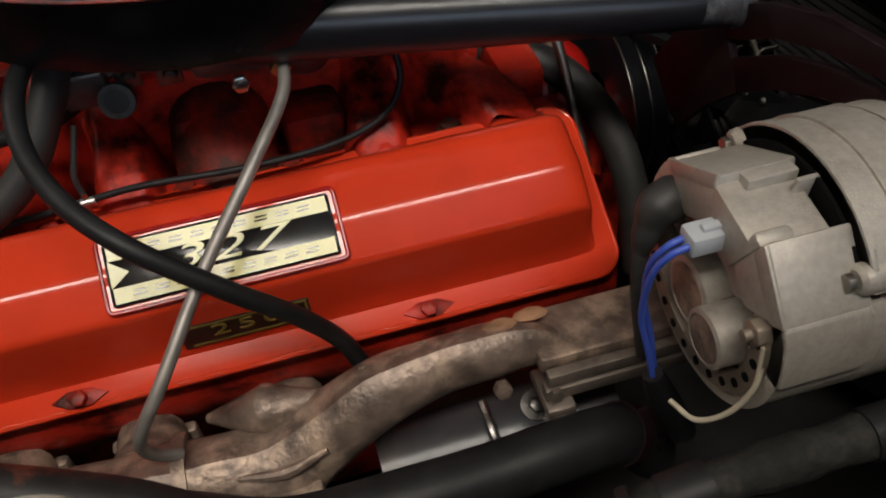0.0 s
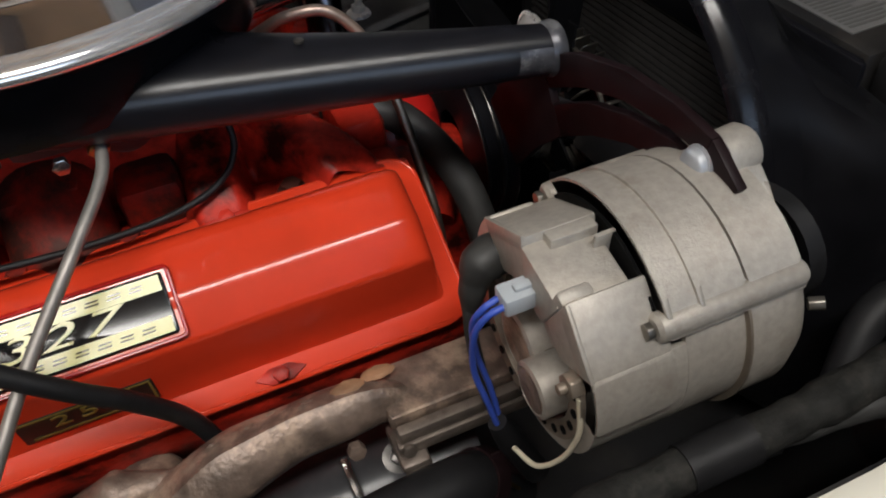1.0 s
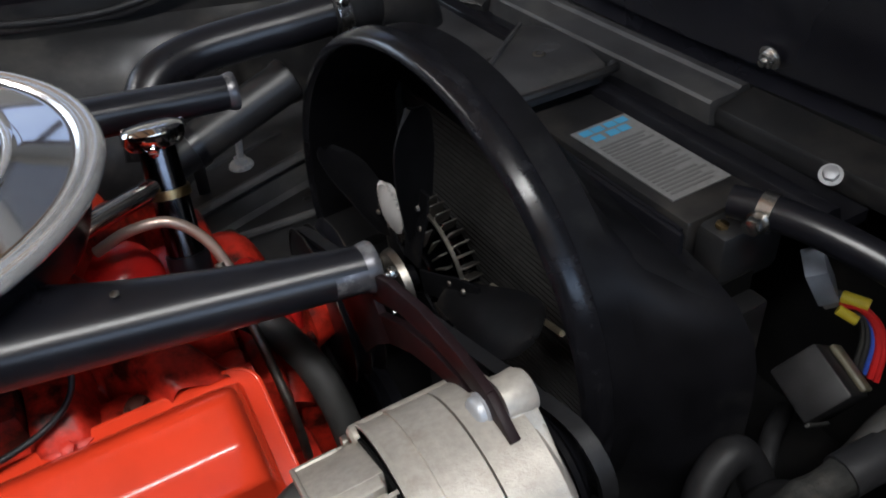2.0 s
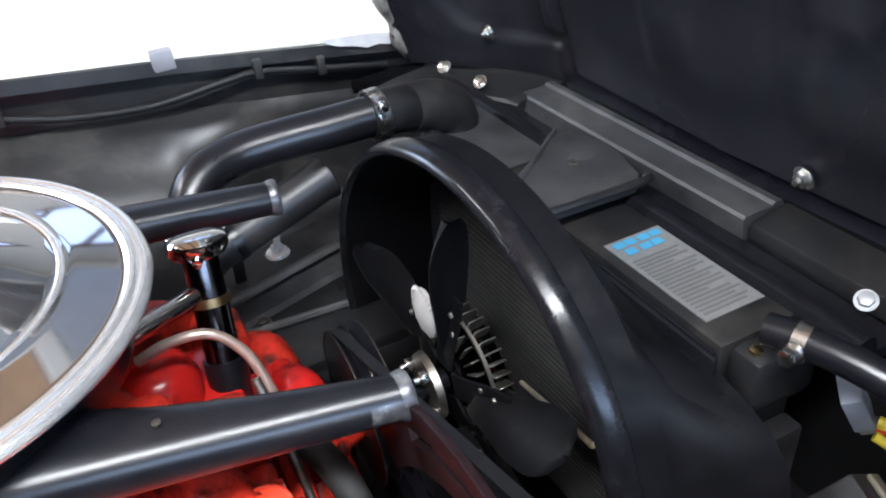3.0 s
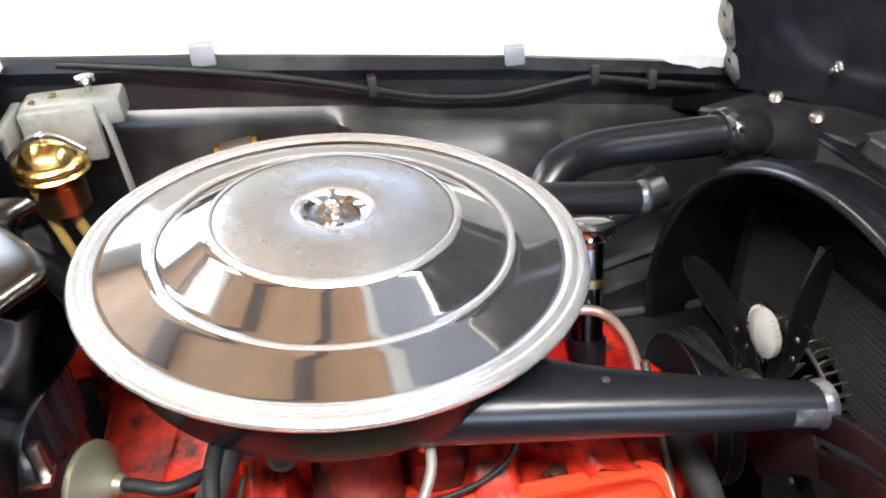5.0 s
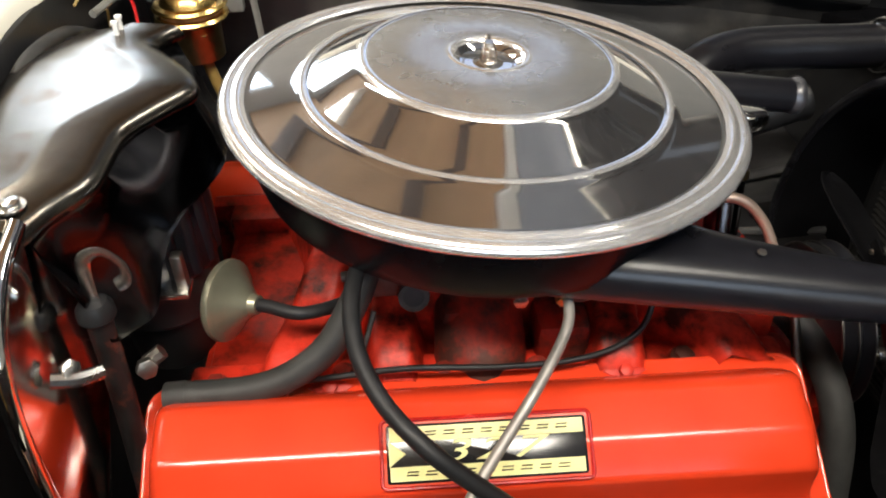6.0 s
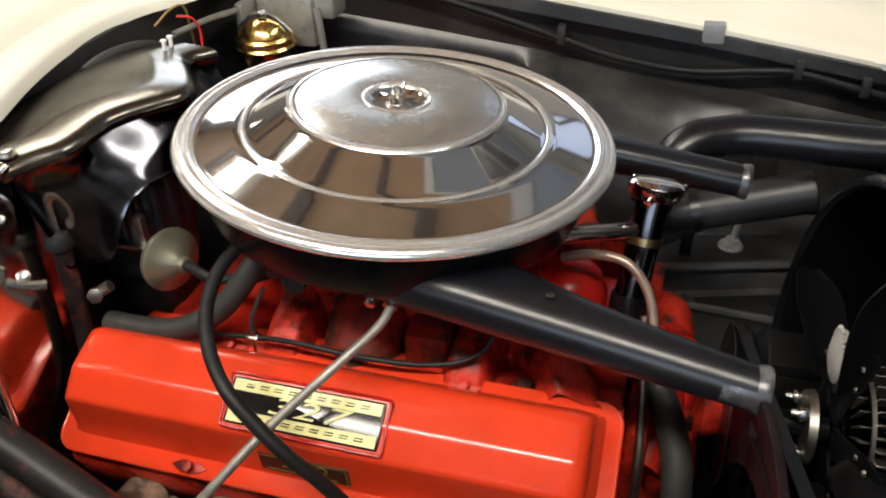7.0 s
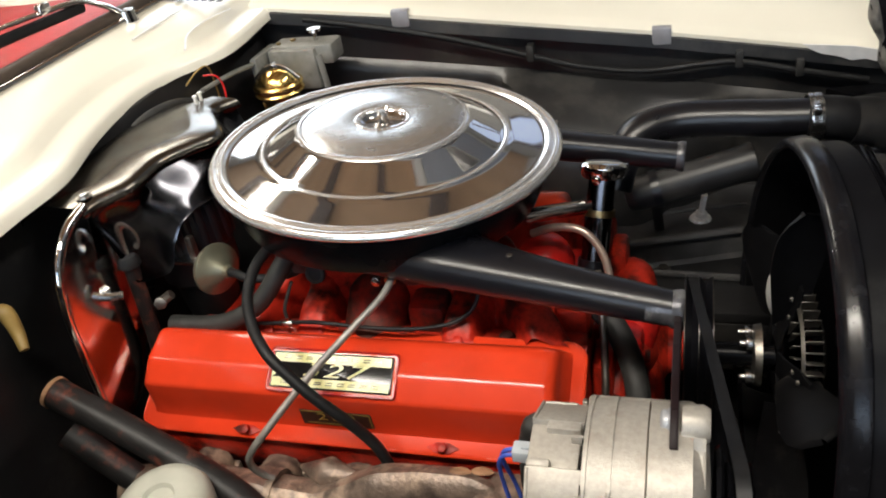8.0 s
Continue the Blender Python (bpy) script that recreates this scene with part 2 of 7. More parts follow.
def part(name, bm, mat, parent, label="", angle=38):
    ob = new(name, finish(bm, name, mat, angle))
    ob.parent = parent
    if parent.type == "EMPTY":
        ob.matrix_parent_inverse = Matrix.Translation(-parent.location)
    return tagged(ob, label)


def solo(name, bm, mat, label, category, group="", kind="", angle=38):
    """A thing that is a single mesh."""
    return tagged(new(name, finish(bm, name, mat, angle)), label, category, group, kind)


def merge(*bms):
    out = bmesh.new()
    for b in bms:
        me = bpy.data.meshes.new("tmp")
        b.to_mesh(me)
        b.free()
        out.from_mesh(me)
        bpy.data.meshes.remove(me)
    return out


def moved(bm, m):
    bmesh.ops.transform(bm, matrix=m, verts=bm.verts)
    return bm


def box(x0, x1, y0, y1, z0, z1, bevel=0.0, seg=2):
    bm = bmesh.new()
    bmesh.ops.create_cube(bm, size=1)
    bmesh.ops.transform(bm, verts=bm.verts, matrix=Matrix.Translation(((x0 + x1) / 2, (y0 + y1) / 2, (z0 + z1) / 2))
                        @ Matrix.Diagonal((x1 - x0, y1 - y0, z1 - z0, 1)))
    if bevel:
        bmesh.ops.bevel(bm, geom=bm.edges[:], offset=bevel, segments=seg, affect="EDGES", profile=0.5)
    return bm


def spline(points, steps=8):
    """A smooth line through the points."""
    p = [Vector(q) for q in points]
    if len(p) < 3:
        return p
    ext = [2 * p[0] - p[1], *p, 2 * p[-1] - p[-2]]
    out = []
    for i in range(1, len(ext) - 2):
        a, b, c, d = ext[i - 1:i + 3]
        for k in range(steps):
            t = k / steps
            out.append(0.5 * ((2 * b) + (c - a) * t + (2 * a - 5 * b + 4 * c - d) * t * t + (3 * b - a - 3 * c + d) * t ** 3))
    return out + [p[-1]]


def skin(rings, closed=True, caps=True):
    """Faces between rings of equally many points."""
    bm = bmesh.new()
    vs = [[bm.verts.new(q) for q in ring] for ring in rings]
    n = len(vs[0])
    for a, b in zip(vs, vs[1:]):
        for i in range(n if closed else n - 1):
            j = (i + 1) % n
            try:
                bm.faces.new((a[i], a[j], b[j], b[i]))
            except ValueError:
                pass
    if caps and closed:
        bm.faces.new(vs[0])
        bm.faces.new(vs[-1][::-1])
    return bm


def tube(points, r, seg=12, steps=8, smooth=True, flat=1.0, up=(0, 0, 1)):
    """A round bar or hose along a line; r: one radius or one for each given point; flat squeezes it along up."""
    line = spline(points, steps) if smooth else [Vector(q) for q in points]
    if isinstance(r, (int, float)):
        radii = [r] * len(line)
    else:
        radii = [float(v) for v in np.interp(np.linspace(0, len(points) - 1, len(line)), range(len(points)), r)]
    side = None
    rings = []
    for i, q in enumerate(line):
        d = (line[min(i + 1, len(line) - 1)] - line[max(i - 1, 0)]).normalized()
        if side is None:
            side = d.cross(Vector(up))
            if side.length < 1e-3:
                side = d.cross(Vector((1, 0, 0)))
        side = (side - d * side.dot(d)).normalized()
        top = side.cross(d)
        rings.append([q + radii[i] * (side * math.cos(2 * math.pi * k / seg) + top * flat * math.sin(2 * math.pi * k / seg)) for k in range(seg)])
    return skin(rings)


def lathe(profile, m=Matrix.Identity(4), seg=32):
    """Turns (radius, height) pairs round the z axis of m. A radius of 0 closes the end."""
    bm = bmesh.new()
    rings = []
    for r, h in profile:
        if r < 1e-6:
            rings.append([bm.verts.new(m @ Vector((0, 0, h)))])
        else:
            rings.append([bm.verts.new(m @ Vector((r * math.cos(2 * math.pi * k / seg), r * math.sin(2 * math.pi * k / seg), h))) for k in range(seg)])
    for a, b in zip(rings, rings[1:]):
        for i in range(seg):
            j = (i + 1) % seg
            if len(a) == 1 and len(b) > 1:
                bm.faces.new((a[0], b[j], b[i]))
            elif len(b) == 1 and len(a) > 1:
                bm.faces.new((a[i], a[j], b[0]))
            elif len(a) > 1:
                bm.faces.new((a[i], a[j], b[j], b[i]))
    return bm


def plate(outline, m, depth, bevel=0.0):
    """A flat piece: an outline in the xy plane of m, thick along its z."""
    bm = bmesh.new()
    low = [bm.verts.new((x, y, 0)) for x, y in outline]
    high = [bm.verts.new((x, y, depth)) for x, y in outline]
    n = len(outline)
    bm.faces.new(low[::-1])
    bm.faces.new(high)
    for i in range(n):
        bm.faces.new((low[i], low[(i + 1) % n], high[(i + 1) % n], high[i]))
    if bevel:
        bmesh.ops.bevel(bm, geom=bm.edges[:], offset=bevel, segments=2, affect="EDGES", profile=0.5)
    return moved(bm, m)


def axis_to(origin, direction, up=(0, 0, 1)):
    """A frame at origin whose z points along direction."""
    d = Vector(direction).normalized()
    x = Vector(up).cross(d)
    if x.length < 1e-3:
        x = Vector((1, 0, 0)).cross(d)
    x.normalize()
    y = d.cross(x)
    return Matrix.Translation(origin) @ Matrix((x, y, d)).transposed().to_4x4()


def hexagon(r):
    return [(r * math.cos(math.pi / 3 * k), r * math.sin(math.pi / 3 * k)) for k in range(6)]


def hex_bolt(place, direction, r=0.007, h=0.005, washer=0.0):
    m = axis_to(place, direction)
    bms = [plate(hexagon(r), m @ Matrix.Translation((0, 0, 0.001)), h, r * 0.12)]
    if washer:
        bms.append(lathe([(0, 0), (washer, 0), (washer, 0.0015), (0, 0.0015)], m, 20))
    return merge(*bms)


def rounded(x0, x1, y0, y1, r, n=4):
    out = []
    for cx, cy, a in ((x1 - r, y1 - r, 0), (x0 + r, y1 - r, 90), (x0 + r, y0 + r, 180), (x1 - r, y0 + r, 270)):
        for k in range(n + 1):
            t = radians(a + 90 * k / n)
            out.append((cx + r * math.cos(t), cy + r * math.sin(t)))
    return out


def lettering(text, m, size, mat, name, parent, stretch=1.0, slant=0.0, depth=0.0004):
    data = bpy.data.curves.new("tmp", "FONT")
    data.body, data.size, data.align_x, data.align_y, data.extrude, data.shear = text, size, "CENTER", "CENTER", depth, slant
    ob = bpy.data.objects.new("tmp", data)
    me = bpy.data.meshes.new_from_object(ob)
    bpy.data.objects.remove(ob)
    me.transform(m @ Matrix.Diagonal((stretch, 1, 1, 1)))
    me.materials.clear()
    me.materials.append(mat)
    out = new(name, me)
    out.parent = parent
    if parent.type == "EMPTY":
        out.matrix_parent_inverse = Matrix.Translation(-parent.location)
    return out


# ---- the showroom ----
def room():
    solo("floor", box(-5, 5, -4.2, 4.2, -0.1, 0), FLOOR, "worn grey concrete showroom floor", "floor", kind="structure")
    solo("ceiling", box(-5, 5, -4.2, 4.2, 3.36, 3.46), CEIL_WHITE, "white painted showroom ceiling", "ceiling", kind="structure")
    solo("ceiling_panelling", box(-4.9, 0.55, -3.9, 4.1, 3.3, 3.357), CEIL, "tan boarded panelling under the ceiling", "panelling", kind="structure")
    for i, (x0, x1) in enumerate(((-3.9, -3.76), (-2.62, -2.48), (-1.2, -1.02), (-0.12, 0.02))):
        solo("ceiling_beam", box(x0, x1, -3.9, 4.0, 3.2, 3.298, 0.01), BEAM, "dark brown ceiling beam", "beam", "ceiling beams", "structure")
    solo("trim", box(0.555, 0.68, -3.6, 4.0, 3.14, 3.358, 0.01), WHITE_TRIM, "white painted edge trim of the ceiling", "trim", kind="structure")
    solo("overhead_door", box(0.69, 2.6, -3.5, 3.6, 3.14, 3.358, 0.01), GREY_PANEL, "raised grey-blue overhead door under the ceiling", "door", kind="structure")
    solo("wall_north", merge(box(-5, -3.4, 4.2, 4.35, 0, 3.4), box(-3.4, -1.4, 4.2, 4.35, 0, 1.4), box(-3.4, -1.4, 4.2, 4.35, 2.8, 3.4), box(-1.4, -0.05, 4.2, 4.35, 0, 3.4), box(1.55, 5, 4.2, 4.35, 0, 3.4), box(-0.05, 1.55, 4.2, 4.35, 0, 1.95), box(-0.05, 1.55, 4.2, 4.35, 2.95, 3.4)),
         WALL, "plain cream painted wall with a window opening", "wall", kind="structure")
    solo("wall_south", merge(box(-5, -1.1, -4.35, -4.2, 0, 3.4), box(1.9, 5, -4.35, -4.2, 0, 3.4), box(-1.1, 1.9, -4.35, -4.2, 0, 0.9), box(-1.1, 1.9, -4.35, -4.2, 2.5, 3.4)),
         WALL, "plain cream painted wall with a wide window opening", "wall", kind="structure")
    solo("wall_east", box(5, 5.15, -4.2, 4.2, 0, 3.4), WALL, "plain cream painted wall", "wall", kind="structure")
    solo("wall_west", box(-5.15, -5, -4.2, 4.2, 0, 3.4), WALL, "plain cream painted wall", "wall", kind="structure")
    solo("backdrop", box(-1.3, 2.1, -4.7, -4.65, 0.7, 2.7), DAY, "bright daylight outside the window", "backdrop", kind="structure")
    solo("backdrop", box(-0.4, 1.9, 4.65, 4.7, 1.6, 3.3), FROSTED, "pale daylight behind the barred window", "backdrop", kind="structure")
    solo("backdrop", box(-3.6, -1.2, 4.65, 4.7, 1.2, 3.0), DAY, "bright daylight outside the window", "backdrop", kind="structure")
    win = thing("window_1", (0.75, 4.19, 1.95), "dark-framed window with upright bars", "window", kind="structure")
    for x in (-0.05, 0.45, 0.98, 1.5):
        part("window_bar", box(x, x + 0.05, 4.16, 4.24, 1.95, 2.95, 0.004), BEAM, win)
    for z in (1.95, 2.9):
        part("window_rail", box(0.0, 1.5, 4.165, 4.235, z, z + 0.05, 0.004), BEAM, win)
    for x, y, a, b, top in ((-1.9, 1.5, 0.15, 0.85, 3.298), (-0.2, -1.35, 1.3, 0.18, 3.199), (1.7, 0.4, 0.15, 0.85, 3.14)):
        t = thing("ceiling_light", (x, y, 3.05), "long fluorescent ceiling light with a white housing", "lamp", "ceiling lights")
        part("housing", box(x - a, x + a, y - b, y + b, 3.05, top, 0.01), WHITE_TRIM, t)
        part("diffuser", box(x - a + 0.02, x + a - 0.02, y - b + 0.03, y + b - 0.03, 3.02, 3.047, 0.006), TUBE_GLOW, t)


room()


# ---- the car's body round the engine bay ----
def fz(x):
    return float(np.interp(x, (-1.0, -0.35, -0.13, 0.29, 0.56, 0.9, 1.2), (0.97, 0.918, 0.888, 0.815, 0.776, 0.728, 0.62)))


def fy(x):
    return float(np.interp(x, (-1.0, -0.35, -0.13, 0.29, 0.56, 0.9, 1.2), (0.45, 0.455, 0.472, 0.525, 0.518, 0.49, 0.42)))


def near_y(x):
    return float(np.interp(x, (-1.0, -0.35, -0.13, 0.29, 0.4, 0.56, 0.9, 1.2), (0.57, 0.565, 0.545, 0.518, 0.503, 0.5, 0.48, 0.42)))


def cowl_x(y):
    return float(np.interp(y, (-0.55, -0.42, -0.3, -0.24, -0.19, -0.14, -0.1, -0.035, 0.04, 0.1, 0.155, 0.21, 0.235, 0.3, 0.45), (-0.27, -0.3, -0.33, -0.337, -0.337, -0.335, -0.35, -0.374, -0.392, -0.398, -0.395, -0.378, -0.352, -0.344, -0.36)))


def hood_x(y):
    return 0.795 - 0.097 * y - 1.4 * max(0.0, abs(y) - 0.3) ** 1.35


car = thing("car", (0.0, 0.0, 0.0), "cream white sports car with its front-hinged hood open", "car")


def fender(side):
    prof = ((0.004, -0.03), (-0.002, -0.026), (-0.002, -0.004), (0.004, 0.0), (0.03, 0.004), (0.12, 0.02), (0.22, 0.034), (0.29, 0.03), (0.35, -0.005), (0.38, -0.07), (0.4, -0.2), (0.4, -0.42),
            (0.385, -0.42), (0.38, -0.2), (0.3, 0.005), (0.12, 0.002), (0.02, -0.012))
    rings = []
    for i in range(45):
        x = -1.0 + 2.15 * i / 44
        rings.append([(x, side * ((fy(x) if side > 0 else near_y(x)) + a), fz(x) + b) for a, b in prof])
    return skin(rings)


part("fender", fender(1), WHITE, car, "cream white fender top")
part("lip_chip", plate([(0.5, 0.784), (0.53, 0.7815), (0.575, 0.777), (0.62, 0.768), (0.632, 0.755), (0.606, 0.7515), (0.592, 0.757), (0.572, 0.7545), (0.556, 0.762), (0.53, 0.767), (0.515, 0.774)], Matrix(((1, 0, 0, 0), (0, 0, 1, 0.5045), (0, 1, 0, 0), (0, 0, 0, 1))), 0.003, 0.0006), WHITE_EDGE, car, "overspray-white chipped corner of the fender lip")
part("fender", fender(-1), WHITE, car, "cream white fender top")


def cowl():
    rings = []
    for i in range(105):
        y = -0.56 + 1.04 * i / 104
        e = sum(cowl_x(y + d) for d in (-0.03, -0.02, -0.01, 0.0, 0.01, 0.02, 0.03)) / 7
        rings.append([(e + 0.002, y, 0.898), (e, y, 0.909), (e - 0.004, y, 0.914), (e - 0.01, y, 0.916), (e - 0.034, y, 0.918), (e - 0.04, y, 0.922), (e - 0.046, y, 0.933), (e - 0.056, y, 0.938), (e - 0.062, y, 0.94), (-0.475, y, 0.953), (-0.525, y, 0.96), (-0.525, y, 0.94), (e - 0.05, y, 0.905)])
    return skin(rings)


part("cowl", cowl(), WHITE, car, "cream white cowl panel with a stepped edge")


def windscreen():
    g = part("windscreen", skin([[(-0.54, y, 0.968), (-1.05, y * 0.9, 1.38), (-1.055, y * 0.9, 1.376), (-0.545, y, 0.964)] for y in np.linspace(-0.62, 0.62, 13)]), GLASS, car, "clear sloping windscreen")
    g.visible_shadow = False
    part("screen_trim", tube([(-0.513, y, 0.961) for y in np.linspace(-0.6, 0.6, 9)], 0.006, 10), CHROME_WORN, car, "bright trim along the windscreen")
    part("screen_seal", tube([(-0.53, y, 0.965) for y in np.linspace(-0.6, 0.6, 9)], 0.014, 10), SEAL_BROWN, car, "brown-black windscreen seal")
    part("dashboard", box(-1.1, -0.56, -0.56, 0.6, 0.9, 0.955, 0.02), RED_TRIM, car, "red vinyl dashboard top")
    arm = part("wiper_arm", tube([(-0.515, 0.285, 0.968), (-0.53, 0.262, 0.99), (-0.548, 0.232, 1.006), (-0.556, 0.165, 1.012), (-0.562, 0.08, 1.016), (-0.568, -0.02, 1.02)], [0.008, 0.0075, 0.007, 0.006, 0.005, 0.0045], 10, flat=0.6), CHROME_WORN, car, "chrome wiper arm")
    part("wiper_clip", box(-0.562, -0.55, 0.155, 0.178, 1.008, 1.024, 0.003), CHROME, arm)
    part("wiper_blade", tube([(-0.55, 0.24, 0.996), (-0.553, 0.16, 0.999), (-0.558, 0.06, 1.002), (-0.562, -0.05, 1.005)], 0.005, 8, flat=1.6), RUBBER, arm, "black rubber wiper blade")
    part("wiper_pivot", lathe([(0, 0.02), (0.014, 0.018), (0.017, 0.0), (0, 0)], Matrix.Translation((-0.515, 0.287, 0.957)), 20), CHROME_WORN, arm)
    for k in range(9):
        x = -0.52 + 0.0155 * k
        part("vent_slot", moved(box(-0.0055, 0.0055, -0.012, 0.012, -0.001, 0.0015, 0.001), pose(x, 0.402 - 0.22 * (x + 0.52), 0.9615 - 0.04 * (x + 0.52), 0, 0, 12)), BLACK, car)
    part("cowl_groove", tube([(-0.454, 0.204, 0.9525), (-0.457, 0.27, 0.9525), (-0.458, 0.345, 0.9525)], 0.0022, 8, flat=0.5), WHITE_EDGE, car, "pressed groove in the cowl")
    part("cowl_seam", tube([(-0.362, 0.19, 0.9365), (-0.39, 0.25, 0.941), (-0.395, 0.32, 0.942), (-0.385, 0.375, 0.94)], 0.002, 8, flat=0.5), WHITE_EDGE, car, "seam where the cowl meets the fender")
    for side in (-1, 1):
        w = part("wheel", lathe([(0, -0.1), (0.19, -0.1), (0.2, -0.08), (0.19, 0.06), (0.12, 0.09), (0, 0.09)], axis_to((0.3, side * 0.72, 0.33), (0, side, 0)), 48), STEEL_DULL, car, "plain steel wheel")
        part("tyre", lathe([(0.19, -0.09), (0.3, -0.1), (0.33, -0.08), (0.33, 0.08), (0.3, 0.1), (0.19, 0.09)], axis_to((0.3, side * 0.72, 0.33), (0, side, 0)), 64), RUBBER, w)


windscreen()


def hood():
    lean = Vector((-0.272, 0, 0.962))
    front = Vector((0.962, 0, 0.272))

    def at(y, s, d=0.0):
        taper = 1 - 0.06 * s
        return Vector((hood_x(y), y * taper, 0.722 + 0.03 * abs(y))) + lean * s + front * d
    ys = np.linspace(-0.49, 0.49, 33)
    base = part("hood", skin([[at(y, 0, 0.035), at(y, 0, 0.03), at(y, 0.04, 0.032), at(y, 0.5, 0.036), at(y, 0.9, 0.034), at(y, 0.91, 0.05), at(y, 0.5, 0.058), at(y, 0.03, 0.052)] for y in ys]), WHITE, car, "raised hood, cream white outside")
    # black inner panel: a pocket with a raised border at the far side, a rib, and a broad raised field
    def ease(v):
        v = max(0.0, min(1.0, v))
        return v * v * (3 - 2 * v)

    def inner(y, s):
        d = 0.018
        field = ease((0.262 - y) / 0.014) * ease((s - 0.012) / 0.014)
        d -= 0.016 * field
        border = max(ease((y - 0.425) / 0.012), ease((0.055 - s) / 0.016)) * ease((y - 0.275) / 0.012)
        corner = ease((0.052 - math.hypot(max(0.0, 0.1 - s), max(0.0, y - 0.37))) / 0.012 + 0.5) if s < 0.1 and y > 0.37 else 1.0
        d -= 0.011 * max(border, (1 - corner) * ease((y - 0.275) / 0.012))
        d -= 0.014 * ease((0.018 - abs(y - 0.292)) / 0.01) * ease((s - 0.06) / 0.02)
        for c, w in ((0.06, 0.05), (-0.1, 0.035), (-0.3, 0.06)):
            d -= 0.004 * ease((w - abs(y - c)) / 0.025) * ease((s - 0.08) / 0.05)
        return at(y, s, d)
    yy = np.linspace(-0.478, 0.478, 241)
    ss = [0.0, 0.008, 0.014, 0.02, 0.026, 0.032, 0.04, 0.046, 0.052, 0.058, 0.066, 0.074, 0.082, 0.09, 0.1, 0.12, 0.16, 0.22, 0.3, 0.4, 0.5, 0.6, 0.7, 0.81, 0.84, 0.87, 0.89]
    rings = [[inner(y, s) for s in ss] + [at(y, 0.89, 0.03), at(y, -0.012, 0.03), at(y, -0.012, 0.01)] for y in yy]
    part("inner_panel", skin(rings), HOOD_BLACK, base, "black ribbed inner hood panel")
    for y, s in ((-0.105, 0.045), (0.37, 0.06), (-0.02, 0.35)):
        p = at(y, s, -0.001)
        part("bolt", merge(hex_bolt(p, -front, 0.009, 0.007, 0.013), lathe([(0, 0.014), (0.004, 0.013), (0.004, 0), (0, 0)], axis_to(p, -front), 10)), STEEL, base, "bright plated bolt")
    # weathered edge of the fibreglass skin
    for side in (-1, 1):
        line = [at(side * 0.487, s, 0.022 + d) for s, d in ((-0.01, 0.004), (0.02, -0.004), (0.05, 0.0), (0.09, -0.006), (0.14, 0.002), (0.25, 0.0), (0.45, 0.002), (0.7, 0.0), (0.9, 0.0))]
        part("edge_strip", tube(line, [0.012, 0.016, 0.012, 0.017, 0.012, 0.013, 0.011, 0.012, 0.011], 10, 4, flat=0.6), EDGE_GREY, base, "bare grey ragged edge of the hood skin")
        # holes are black discs, their inner shade painted on
        for s in (0.035, 0.075, 0.11, 0.17):
            part("edge_hole_shade", lathe([(0, 0.0), (0.004, 0.0), (0.005, 0.001), (0, 0.0015)], axis_to(at(side * 0.481, s, 0.006), -front), 12), RECESS_BLACK, base)


hood()


